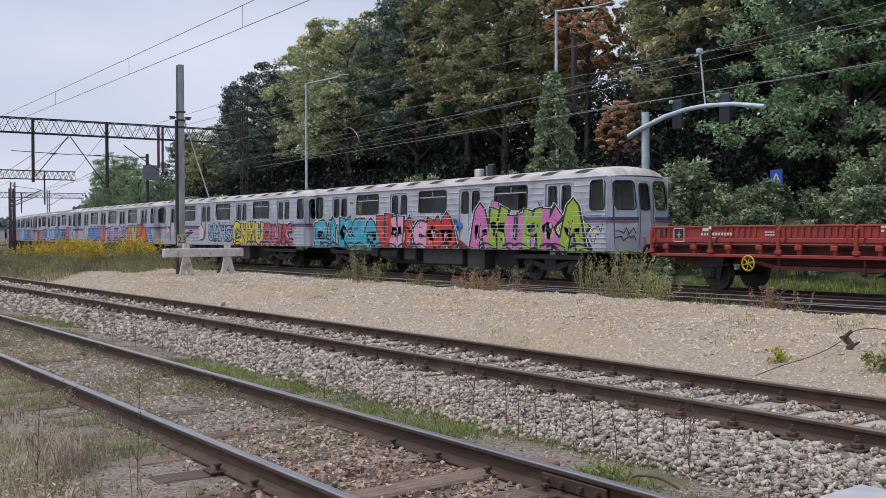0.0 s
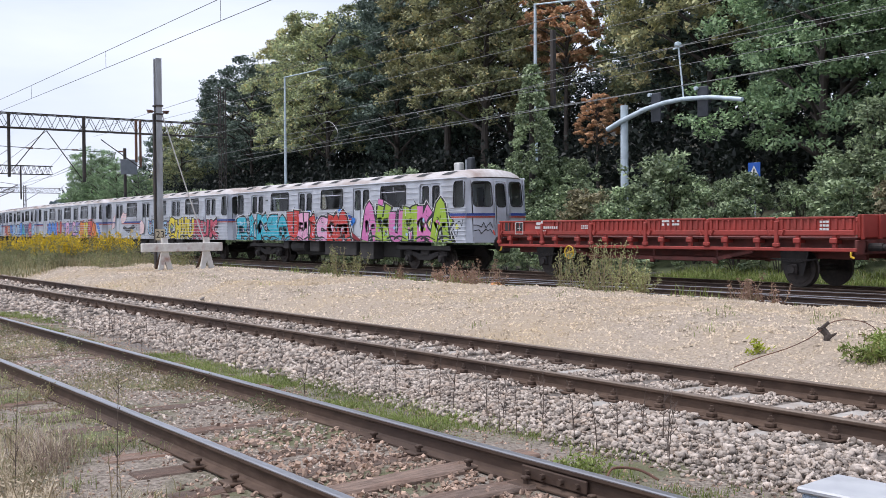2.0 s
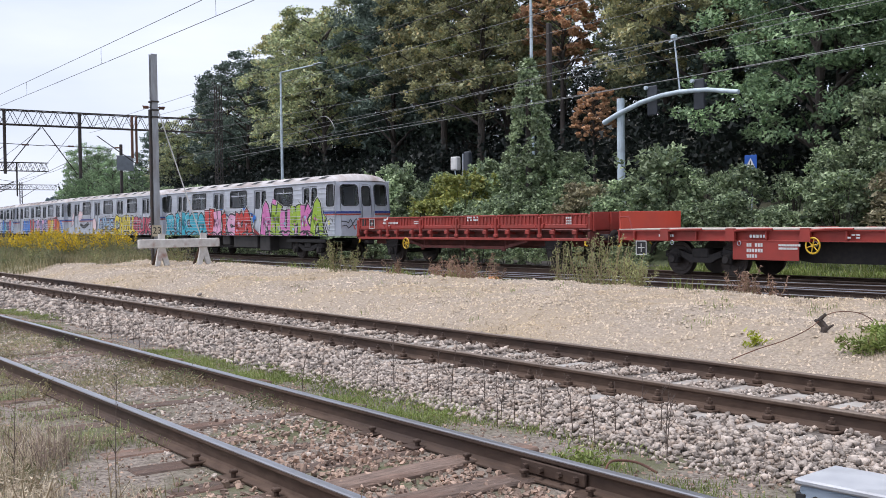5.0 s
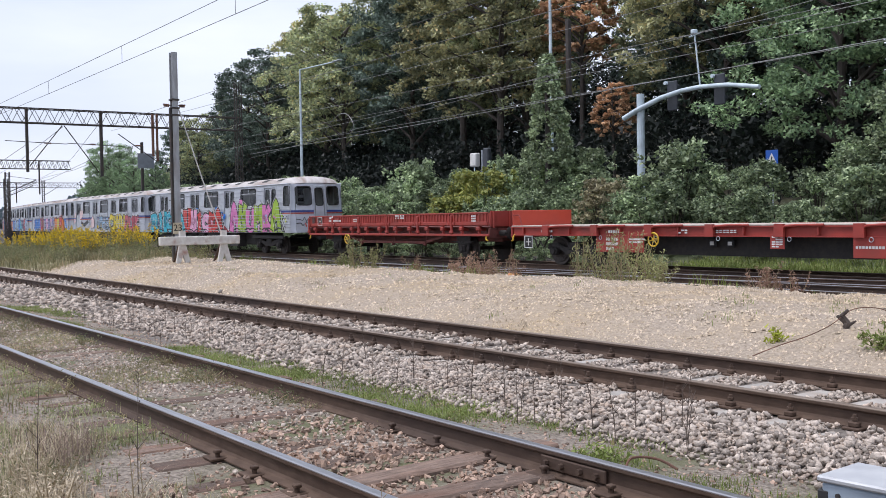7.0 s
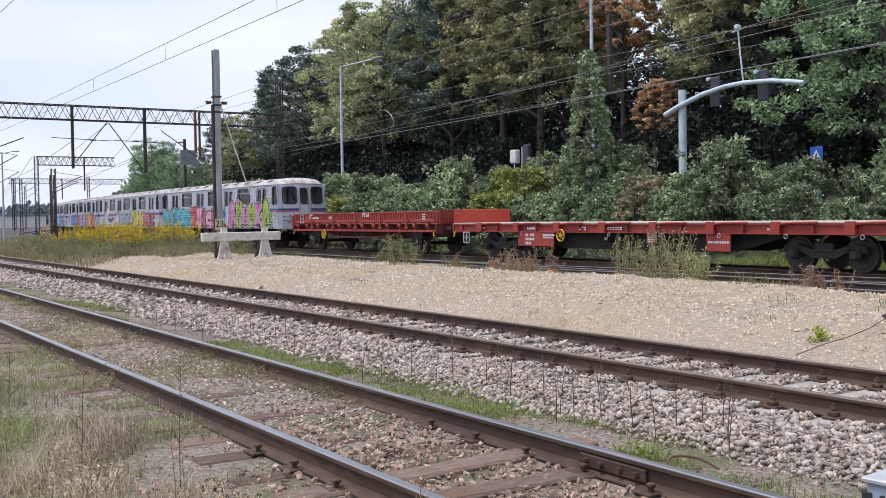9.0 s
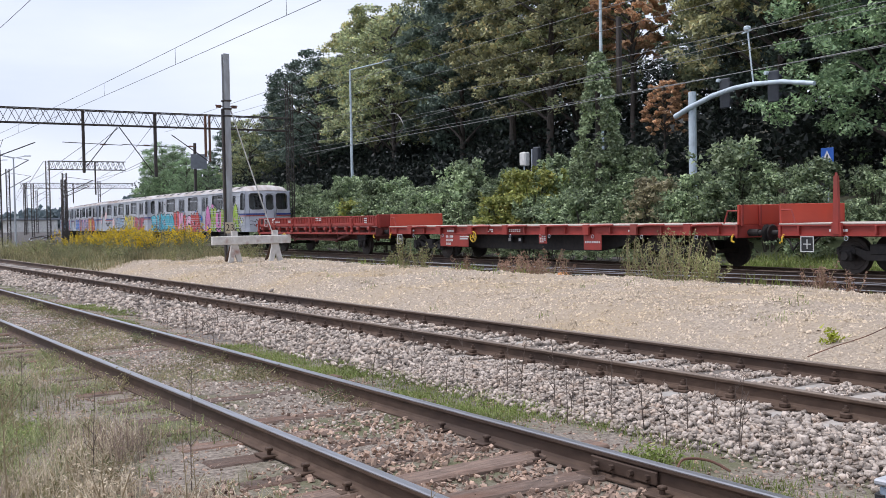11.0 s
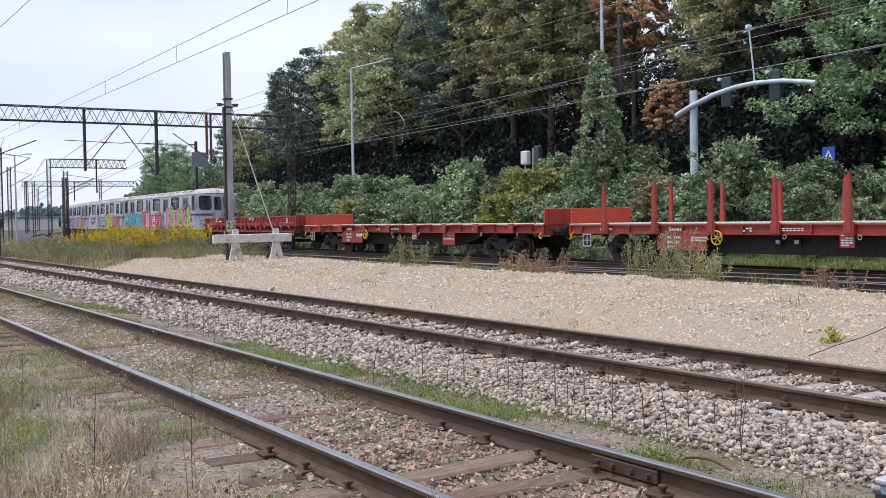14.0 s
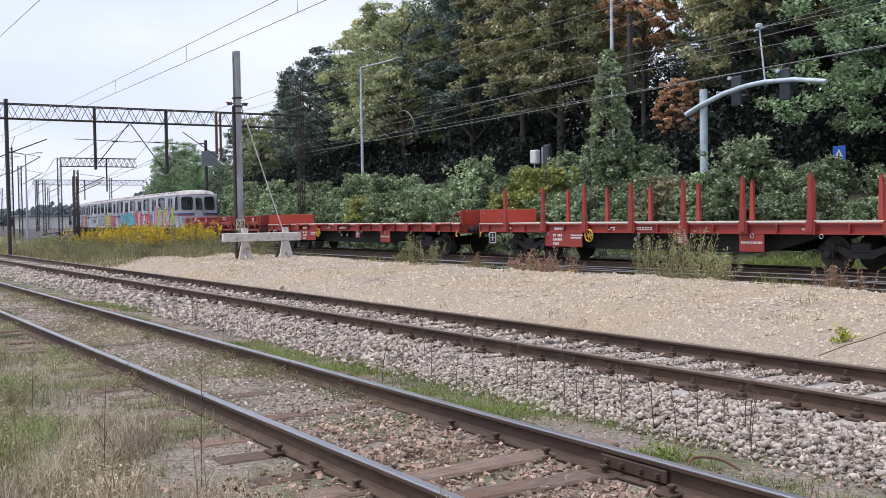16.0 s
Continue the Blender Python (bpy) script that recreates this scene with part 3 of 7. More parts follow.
def metro_car():
    car = thing("metro_car", "silver metro car covered in bright graffiti behind red flat wagons", "train car", "metro cars")
    holes = [(a, b, 2.36, 3.13) for a, b in CAR_WINDOWS] + [(a, b, 2.26, 3.14) for a, b in CAR_ENDS] + [(a, b, 1.20, 3.13) for a, b in CAR_DOORS]
    for s in (-1, 1):
        place = car_side(s)
        w = Mesh()
        pierced(w, -CAR_HALF, CAR_HALF, 1.01, 3.26, holes, place, r=0.07)
        wall = part("side_wall", w, M_SILVER, car)
        ribs = Mesh()
        solid, u = [], -CAR_HALF
        for a, b in sorted(CAR_DOORS):
            solid.append((u, a - 0.05))
            u = b + 0.05
        solid.append((u, CAR_HALF))
        for z in (1.12, 1.27, 1.42, 1.57, 1.72, 1.85, 2.10, 2.22):
            for a, b in solid:
                ribs.prism([(s * CAR_W, z - 0.014), (s * (CAR_W + 0.022), z - 0.006), (s * (CAR_W + 0.022), z + 0.006), (s * CAR_W, z + 0.014)], a, b, 0)
        allh = sorted(CAR_WINDOWS + CAR_ENDS + CAR_DOORS)
        u = -CAR_HALF
        for a, b in allh + [(CAR_HALF, 0)]:
            if a - 0.08 - u > 0.2:
                for z in (2.42, 2.62, 2.82, 3.02):
                    y0 = place(0, z, 0)[1] - s * 0.002
                    ribs.prism([(y0, z - 0.014), (y0 + s * 0.016, z - 0.006), (y0 + s * 0.016, z + 0.006), (y0, z + 0.014)], u + 0.03, a - 0.06, 0)
            u = b + 0.03
        part("rib", ribs, M_SILVER, wall)
        for z0, z1, m in ((1.945, 2.035, M_STRIPE_BLUE), (1.875, 1.93, M_STRIPE_RED)):
            for a, b in solid:
                st = Mesh()
                st.box(((a + b) / 2, s * (CAR_W + 0.003), (z0 + z1) / 2), (b - a, 0.006, z1 - z0))
                part("stripe", st, m, wall)
        g = Mesh()
        g.tube([(-CAR_HALF, s * (CAR_W - 0.03), 3.265), (CAR_HALF, s * (CAR_W - 0.03), 3.265)], 0.028, 6)
        part("gutter", g, M_SILVER, car)
        for a, b in CAR_WINDOWS:
            win = Mesh()
            rim(win, a, b, 2.36, 3.13, place)
            wo = part("window", win, M_BLACK, car)
            for c, q in (((((a + b) / 2, s * (CAR_W - 0.055), 2.90)), (b - a, 0.03, 0.035)), (((a + b) / 2, s * (CAR_W - 0.055), 3.0), (0.03, 0.03, 0.2))):
                bar = Mesh()
                bar.box(c, q, 0.006)
                part("glazing_bar", bar, M_SILVER, wo)
            gl = Mesh()
            pane(gl, a, b, 2.36, 3.13, place, 0.04)
            part("pane", gl, M_GLASS, wo)
        for a, b in CAR_ENDS:
            win = Mesh()
            rim(win, a, b, 2.26, 3.14, place, r=0.12)
            wo = part("window", win, M_BLACK, car)
            gl = Mesh()
            pane(gl, a, b, 2.26, 3.14, place, 0.04, 0.12)
            part("pane", gl, M_GLASS, wo)
        for a, b in CAR_DOORS:
            mid = (a + b) / 2
            for c, d in ((a + 0.012, mid - 0.008), (mid + 0.008, b - 0.012)):
                leaf, seal, gl = Mesh(), Mesh(), Mesh()
                inner = lambda u, v, k, place=place: place(u, v, k + 0.045)
                q = ((c + d) / 2 - 0.19, (c + d) / 2 + 0.19, 2.28, 3.03)
                pierced(leaf, c, d, 1.21, 3.12, [q], inner, 0.03, 0.07)
                door = part("door", leaf, M_SILVER, car)
                rim(seal, *q, inner, 0.025, 0.008, 0.07)
                part("window_seal", seal, M_BLACK, door)
                pane(gl, *q, inner, 0.02, 0.07)
                part("pane", gl, M_GLASS, door)
    # ends
    for end in (1, -1):
        place = car_front(end)
        holes_f = [(-1.10, -0.42, 2.28, 3.12), (-0.26, 0.26, 1.25, 3.14), (0.42, 1.10, 2.28, 3.12)]
        w = Mesh()
        pierced(w, -CAR_W, CAR_W, 1.01, 3.26, holes_f, place, r=0.12)
        fw = part("end_wall", w, M_SILVER, car)
        for z0, z1, m in ((1.945, 2.035, M_STRIPE_BLUE), (1.875, 1.93, M_STRIPE_RED)):
            for a, b in ((-CAR_W + 0.02, -0.32), (0.32, CAR_W - 0.02)):
                st, n = Mesh(), 6
                for i in range(n):
                    p, q = a + (b - a) * i / n, a + (b - a) * (i + 1) / n
                    st.add([place(p, z0, -0.004), place(q, z0, -0.004), place(q, z1, -0.004), place(p, z1, -0.004)], [(0, 1, 2, 3)])
                part("stripe", st, m, fw)
        for a, b, c, d in (holes_f[0], holes_f[2]):
            win, gl = Mesh(), Mesh()
            rim(win, a, b, c, d, place, r=0.12)
            wo = part("windscreen", win, M_BLACK, car)
            pane(gl, a, b, c, d, place, 0.04, 0.12)
            part("pane", gl, M_GLASS, wo)
        leaf, seal, gl = Mesh(), Mesh(), Mesh()
        inner = lambda u, v, k, place=place: place(u, v, k + 0.03)
        q = (-0.18, 0.18, 2.26, 3.05)
        pierced(leaf, -0.25, 0.25, 1.26, 3.13, [q], inner, 0.03, 0.09)
        door = part("end_door", leaf, M_SILVER, car)
        rim(seal, *q, inner, 0.03, 0.012, 0.09)
        part("window_seal", seal, M_BLACK, door)
        pane(gl, *q, inner, 0.02, 0.09)
        part("pane", gl, M_GLASS, door)
        for s in (-1, 1):
            hand = Mesh()
            hand.tube([place(s * 0.33, 1.5, -0.05), place(s * 0.33, 2.6, -0.05)], 0.014, 6)
            part("grab_rail", hand, M_GREY, fw)
        bx = Mesh()
        bx.tube([(end * (CAR_HALF + 0.1), 0, 0.83), (end * (CAR_HALF + 0.55), 0, 0.83)], 0.13, 10)
        bx.box((end * (CAR_HALF + 0.45), 0, 0.83), (0.26, 0.36, 0.36), 0.05)
        part("coupler", bx, M_BOGIE, car)
    # roof with a domed end over each cab
    r = Mesh()
    stations = [(-9.32, 0.86, 3.30), (-9.22, 0.93, 3.44), (-9.0, 0.985, 3.56), (-8.6, 1, 3.62), (8.6, 1, 3.62), (9.0, 0.985, 3.56), (9.22, 0.93, 3.44), (9.32, 0.86, 3.30)]
    vs, n = [], 13
    for x, sc, top in stations:
        vs += [(x - (0.35 * (abs(y) / CAR_W) ** 2.6 * (1 if x > 0 else -1) if abs(x) > 8.9 else 0), y, z) for y, z in roof_outline(sc, top)]
    fs = [(i * n + k, i * n + k + 1, (i + 1) * n + k + 1, (i + 1) * n + k) for i in range(len(stations) - 1) for k in range(n - 1)]
    fs += [tuple(range(n)), tuple(range((len(stations) - 1) * n, len(stations) * n))]
    r.add(vs, fs)
    roof = part("roof", r, M_CARROOF, car, smooth=50)
    for s in (-1, 1):
        for i in range(11):
            x = -7.9 + 1.58 * i
            d, vs = Mesh(), []
            for q in range(6):
                a = radians(15 + 4.6 * q)
                y, z = s * (math.cos(a) * CAR_W * 0.975 + 0.008), 3.24 + 0.38 * math.sin(a) ** 0.62 + 0.008
                vs += [(x - 0.27 + 0.04 * q, y, z), (x + 0.27 + 0.04 * q, y, z)]
            d.add(vs, [(2 * q, 2 * q + 1, 2 * q + 3, 2 * q + 2) for q in range(5)])
            part("vent_opening", d, M_BLACK, roof, "dark vent slot")
    fl = Mesh()
    fl.box((0, 0, 1.12), (18.2, 2.6, 0.12), 0.02)
    part("floor", fl, M_UNDER, car)
    inn = Mesh()
    inn.box((0, 0, 3.2), (18.0, 2.45, 0.05))
    for x in (8.0, -8.0):
        for s in (-1, 1):
            inn.box((x, s * 0.85, 2.15), (0.05, 0.9, 2.0))
    part("lining", inn, M_INNER, car)
    for i, (a, b) in enumerate(((-6.1, -3.2), (-1.5, 1.5), (3.1, 6.1))):
        for s in (-1, 1):
            se = Mesh()
            se.box(((a + b) / 2, s * 1.05, 1.60), (b - a, 0.42, 0.12), 0.03)
            se.box(((a + b) / 2, s * 1.24, 1.90), (b - a, 0.09, 0.55), 0.03)
            part("bench", se, M_UNDER, car)
    for x in (-6.3, 6.3):
        bogie(car, x, 2.1, radius=0.41)
        for s in (-1, 1):
            bb = Mesh()
            bb.box((x, s * 1.17, 0.80), (3.4, 0.06, 0.16), 0.02)
            part("collector_beam", bb, M_UNDER, car)
    tr = Mesh()
    tr.box((0, 0, 0.72), (8.4, 1.5, 0.66), 0.04)
    part("equipment_tray", tr, M_UNDER, car)
    for i, (x, lx, h) in enumerate(((-3.3, 1.3, 0.5), (-1.7, 0.8, 0.5), (0.45, 2.5, 0.62), (2.5, 1.0, 0.74), (-4.3, 0.5, 0.4))):
        for s in (-1, 1):
            u = Mesh()
            if i == 0:
                u.tube([(x - 0.6, s * 0.95, 0.76), (x + 0.6, s * 0.95, 0.76)], 0.24, 14)
            else:
                u.box((x, s * 0.98, 1.05 - h / 2), (lx, 0.5, h), 0.03)
            part("underfloor_box", u, M_UNDER, car)
    return car


# flat wagons: origin at the middle on the rail
def hand_wheel(parent, x, y, z, r=0.19):
    w = Mesh()
    w.tube([(x + r * math.cos(2 * math.pi * i / 20), y, z + r * math.sin(2 * math.pi * i / 20)) for i in range(21)], 0.022, 6, caps=False)
    for k in range(3):
        a = math.pi * k / 3 + 0.3
        w.tube([(x - r * math.cos(a), y, z - r * math.sin(a)), (x + r * math.cos(a), y, z + r * math.sin(a))], 0.015, 5)
    w.tube([(x, y - 0.03, z), (x, y + 0.15, z)], 0.035, 8)
    return part("brake_wheel", w, M_YELLOW, parent, "yellow spoked hand brake wheel")


def bars(parent, x, y, z, w, h, rows, cols, mat, seed=0, fill=0.72):
    """Small lettering as plain bars on the side of a wagon."""
    rng = random.Random(seed)
    m = Mesh()
    for r in range(rows):
        for c in range(cols):
            if rng.random() > 0.88:
                continue
            cw = w / cols
            m.box((x + cw * (c + 0.5), y, z - h / rows * (r + 0.5)), (cw * fill, 0.004, h / rows * 0.62))
    return part("lettering", m, mat, parent, "small white stencilled marks")


def plate_sign(parent, x, y, z, w, h, back, name="marking_plate"):
    m = Mesh()
    m.box((x, y, z), (w, 0.012, h), 0.003)
    return part(name, m, back, parent)


def buffers(wagon, half):
    for e in (-1, 1):
        for s in (-1, 1):
            b = Mesh()
            b.tube([(e * half, s * 0.875, 1.02), (e * (half + 0.34), s * 0.875, 1.02)], 0.10, 12)
            b.tube([(e * (half + 0.34), s * 0.875, 1.02), (e * (half + 0.56), s * 0.875, 1.02)], 0.075, 12)
            b.tube([(e * (half + 0.56), s * 0.875, 1.02), (e * (half + 0.585), s * 0.875, 1.02), (e * (half + 0.62), s * 0.875, 1.02)], [0.2, 0.23, 0.15], 16)
            part("buffer", b, M_BOGIE, wagon)
            k = Mesh()
            k.tube([(e * (half - 0.16), s * 1.33, 0.98), (e * (half - 0.16), s * 1.40, 0.90), (e * (half - 0.16), s * 1.41, 0.80), (e * (half - 0.08), s * 1.40, 0.77)], 0.028, 6)
            part("rope_hook", k, M_YELLOW, wagon, "yellow rope hook")
        c = Mesh()
        c.tube([(e * half, 0, 1.02), (e * (half + 0.45), 0, 1.0), (e * (half + 0.66), 0, 0.9)], 0.05, 8)
        c.tube([(e * half, 0.45, 0.95), (e * (half + 0.25), 0.45, 0.75), (e * (half + 0.4), 0.42, 0.5), (e * (half + 0.6), 0.4, 0.72)], 0.03, 6)
        part("coupling", c, M_BOGIE, wagon)


def end_wall(wagon, x, e, mat, top=1.78):
    m = Mesh()
    m.box((x, 0, (1.24 + top) / 2), (0.06, 2.6, top - 1.24), 0.012)
    w = part("end_board", m, mat, wagon, "red steel end board")
    for s in (-1, -0.4, 0.4, 1):
        p = Mesh()
        p.box((x + e * 0.06, s * 1.2, (1.2 + top) / 2), (0.07, 0.09, top - 1.2), 0.012)
        part("board_post", p, M_RED, w)
    h = Mesh()
    h.tube([(x - e * 0.02, -1.3, 1.62), (x - e * 0.35, -1.31, 1.62), (x - e * 0.5, -1.31, 1.22)], 0.022, 6)
    part("brace", h, M_RED, w)
    return w


def drop_side_wagon():
    """Two-axle flat wagon with low ribbed drop sides."""
    half = 6.45
    wg = thing("drop_side_wagon", "red two-axle flat wagon with low ribbed steel drop sides", "wagon", "flat wagons")
    fr = Mesh()
    for s in (-1, 1):
        fr.prism([(s * 0.98, 0.90), (s * 1.06, 0.90), (s * 1.06, 0.96), (s * 1.01, 0.96), (s * 1.01, 1.13), (s * 1.06, 1.13), (s * 1.06, 1.19), (s * 0.98, 1.19)], -half, half, 0)
        fr.box((0, s * 0.6, 0.86), (2 * half - 0.4, 0.12, 0.3), 0.02)
    for e in (-1, 1):
        fr.box((e * (half - 0.04), 0, 1.02), (0.08, 2.74, 0.34), 0.015)
    fp = part("underframe", fr, M_RED_DARK, wg)
    dk = Mesh()
    dk.box((0, 0, 1.22), (2 * half - 0.2, 2.52, 0.05), 0.008)
    part("deck", dk, M_RED_DARK, wg)
    n = 6
    seg = 2 * half / n
    for s in (-1, 1):
        for i in range(n):
            x0 = -half + seg * i
            p = Mesh()
            y = s * 1.37
            p.box((x0 + seg / 2, y, 1.50), (seg - 0.10, 0.035, 0.46), 0.008)
            p.box((x0 + seg / 2, y + s * 0.03, 1.715), (seg - 0.10, 0.05, 0.055), 0.012)
            p.box((x0 + seg / 2, y + s * 0.03, 1.36), (seg - 0.10, 0.055, 0.12), 0.012)
            side = part("drop_side", p, M_RED, wg)
            for k in range(11):
                if s < 0 and i == 0 and k in (7, 8, 9, 10) or s < 0 and i == 1 and k in (0, 1, 8, 9, 10):
                    continue
                rb = Mesh()
                rb.box((x0 + 0.15 + (seg - 0.3) * k / 10, y + s * 0.032, 1.555), (0.07, 0.04, 0.26), 0.012)
                part("rib", rb, M_RED, side)
            # hinge post between the sides
            h = Mesh()
            h.box((x0 if i else x0 + 0.05, s * 1.41, 1.32), (0.11, 0.09, 0.66), 0.02)
            h.box((x0 if i else x0 + 0.05, s * 1.42, 1.06), (0.20, 0.08, 0.10), 0.02)
            part("side_post", h, M_RED, wg)
            for q in (-0.16, 0.16):
                g = Mesh()
                g.tube([(x0 + q, s * 1.43, 1.29), (x0 + q * 1.5, s * 1.44, 1.44)], 0.028, 6)
                part("latch", g, M_RED, wg)
            for q in (0.27, 0.73):
                b, u = Mesh(), x0 + seg * q
                b.prism([(u - 0.05, 0.97), (u + 0.05, 0.97), (u + 0.05, 1.30), (u - 0.05, 1.30)], s * 1.33, s * 1.40, 1)
                b.box((u, s * 1.42, 1.17), (0.20, 0.07, 0.13), 0.02)
                b.box((u - 0.05, s * 1.22, 1.15), (0.09, 0.34, 0.10), 0.01)
                part("bracket", b, M_RED, wg)
        b = Mesh()
        b.box((0, s * 1.39, 0.955), (2 * half, 0.06, 0.085), 0.012)
        part("lower_rail", b, M_RED, wg)
    end_wall(wg, half - 0.02, 1, M_RED)
    end_wall(wg, -half + 0.02, -1, M_RED, 1.72)
    tr = Mesh()
    for s in (-1, 1):
        for (xa, za), (xb, zb) in (((-3.5, 0.90), (-2.4, 0.66)), ((-2.4, 0.66), (2.2, 0.66)), ((2.2, 0.66), (3.4, 0.90))):
            tr.prism([(xa, za - 0.05), (xb, zb - 0.05), (xb, zb + 0.05), (xa, za + 0.05)], s * 1.08, s * 1.14, 1)
        for xa in (-2.4, 0.0, 2.2):
            tr.box((xa, s * 1.12, 0.62), (0.16, 0.10, 0.16), 0.02)
            tr.box((xa, s * 1.05, 0.80), (0.07, 0.05, 0.24), 0.008)
    tr.tube([(-3.5, -0.3, 0.7), (3.5, -0.3, 0.66)], 0.035, 6)
    tr.tube([(-1.0, 0.3, 0.7), (0.6, 0.3, 0.7)], 0.17, 12)
    part("truss_rod", tr, M_RED_DARK, wg)
    for x in (-4.55, 4.55):
        for s in (-1, 1):
            g = Mesh()
            g.prism([(x - 0.42, 0.92), (x - 0.26, 0.30), (x - 0.16, 0.30), (x - 0.12, 0.6), (x + 0.12, 0.6), (x + 0.16, 0.30), (x + 0.26, 0.30), (x + 0.42, 0.92)], s * 1.02, s * 1.06, 1)
            gd = part("axle_guard", g, M_BOGIE, wg)
            a = Mesh()
            a.box((x, s * 1.05, 0.46), (0.26, 0.22, 0.26), 0.04)
            a.tube([(x, s * 1.15, 0.46), (x, s * 1.2, 0.46)], 0.10, 12)
            part("axle_box", a, M_BOGIE, gd)
            lf = Mesh()
            for k in range(6):
                lf.box((x, s * 1.05, 0.63 + 0.016 * k), (1.3 - 0.18 * (5 - k), 0.12, 0.014))
            part("leaf_spring", lf, M_BOGIE, gd)
        wheelset(wg, x, 0.46)
    y = -1.435
    hand_wheel(wg, -3.05, -1.44, 0.77)
    plate_sign(wg, -5.98, -1.413, 1.50, 0.24, 0.36, M_BLACK)
    sq = Mesh()
    for a, b, c, d in ((-0.19, 0.19, 0.17, 0.19), (-0.19, 0.19, -0.19, -0.17), (-0.19, -0.17, -0.17, 0.17), (0.17, 0.19, -0.17, 0.17), (-0.01, 0.01, -0.08, 0.08), (-0.08, 0.08, -0.01, 0.01)):
        sq.box((-5.38 + (a + b) / 2, -1.428, 1.50 + (c + d) / 2), (b - a, 0.01, d - c))
    plate_sign(wg, -5.38, -1.413, 1.50, 0.40, 0.40, M_BLACK)
    part("lettering", sq, M_WHITE, wg, "white square outline")
    sw = Mesh()
    sw.box((-4.42, -1.41, 1.665), (0.30, 0.01, 0.14), 0.002)
    part("marking_plate", sw, M_WHITE, wg)
    bars(wg, -4.62, -1.424, 1.58, 1.05, 0.12, 1, 11, M_WHITE, 1)
    bars(wg, -4.52, -1.424, 1.45, 0.42, 0.09, 1, 5, M_WHITE, 2)
    bars(wg, -2.55, -1.424, 1.6, 0.3, 0.14, 2, 4, M_WHITE, 3)
    bars(wg, 0.62, -1.425, 1.72, 0.62, 0.18, 2, 7, M_WHITE, 5, 0.9)
    bars(wg, 5.5, -1.425, 1.66, 0.26, 0.26, 3, 3, M_WHITE, 6, 0.8)
    buffers(wg, half + 0.02)
    return wg


def flat_wagon(stakes):
    """Long bogie flat wagon with a fish-bellied frame, with or without raised stakes."""
    half = 9.45
    wg = thing("flat_wagon", "long red bogie flat wagon with fish-bellied frame and bare deck" if not stakes else "long red bogie flat wagon with upright steel stakes", "wagon", "flat wagons")
    fr = Mesh()
    for s in (-1, 1):
        fr.prism([(s * 1.29, 0.95), (s * 1.38, 0.95), (s * 1.38, 0.975), (s * 1.32, 0.975), (s * 1.32, 1.20), (s * 1.38, 1.20), (s * 1.38, 1.235), (s * 1.29, 1.235)], -half, half, 0)
    for e in (-1, 1):
        fr.box((e * (half - 0.04), 0, 1.06), (0.08, 2.74, 0.36), 0.015)
    part("sole_bar", fr, M_RED, wg)
    bl = Mesh()
    for s in (-1, 1):
        bl.prism([(-5.4, 0.97), (5.4, 0.97), (5.4, 0.88), (4.1, 0.52), (3.4, 0.42), (-3.4, 0.42), (-4.1, 0.52), (-5.4, 0.88)], s * 0.86, s * 0.89, 1)
    bl.box((0, 0, 0.95), (17, 1.7, 0.06))
    part("fish_belly_girder", bl, M_BOGIE, wg, "dark fish-bellied centre girder")
    dk = Mesh()
    dk.box((0, 0, 1.255), (2 * half - 0.1, 2.76, 0.036), 0.006)
    part("deck", dk, M_DECK, wg)
    end_wall(wg, half - 0.03, 1, M_RED_FRESH)
    end_wall(wg, -half + 0.03, -1, M_RED_FRESH)
    xs = [-7.63 + 2.19 * i for i in range(8)]
    for s in (-1, 1):
        for x in xs:
            m = Mesh()
            m.prism([(x - 0.15, 0.95), (x + 0.15, 0.95), (x + 0.13, 1.28), (x - 0.13, 1.28)], s * 1.385, s * 1.47, 1)
            socket = part("stake_pocket", m, M_RED, wg)
            st = Mesh()
            if stakes:
                st.prism([(x - 0.09, 1.0), (x + 0.09, 1.0), (x + 0.05, 2.42), (x - 0.05, 2.42)], s * 1.40, s * 1.49, 1)
                st.prism([(x - 0.03, 2.42), (x + 0.03, 2.42), (x + 0.015, 2.50), (x - 0.015, 2.50)], s * 1.42, s * 1.47, 1)
            else:
                st.tube([(x + 0.1, s * 1.43, 1.18), (x + 0.2, s * 1.43, 1.225), (x + 0.55, s * 1.42, 1.245), (x + 1.25, s * 1.42, 1.25)], 0.035, 6)
            part("stake", st, M_RED, socket, "upright steel stake" if stakes else "stake folded flat along the deck edge")
        for i in range(17):
            x = -8.8 + 1.1 * i
            g = Mesh()
            g.box((x, s * 1.36, 1.1), (0.05, 0.09, 0.22), 0.01)
            part("gusset", g, M_RED, wg)
            if i % 2:
                rg = Mesh()
                rg.tube([(x + 0.3 + 0.055 * math.cos(2 * math.pi * k / 12), s * 1.4, 0.90 + 0.055 * math.sin(2 * math.pi * k / 12)) for k in range(13)], 0.010, 5, caps=False)
                part("lashing_ring", rg, M_GREY, wg)
    for x in (-6.7, 6.7):
        bogie(wg, x, 1.8)
    y = -1.40
    hand_wheel(wg, -3.05, -1.44, 0.86)
    ps = Mesh()
    ps.box((-4.45, -1.36, 0.73), (1.95, 0.02, 0.50), 0.006)
    p = part("number_panel", ps, M_RED, wg, "red panel with white marks")
    bars(wg, -5.0, -1.374, 0.93, 0.5, 0.42, 3, 6, M_WHITE, 11)
    bars(wg, -4.05, -1.374, 0.90, 0.62, 0.16, 2, 8, M_WHITE, 12, 0.9)
    p2 = Mesh()
    p2.box((3.55, -1.36, 0.72), (0.85, 0.02, 0.50), 0.006)
    part("name_panel", p2, M_RED, wg)
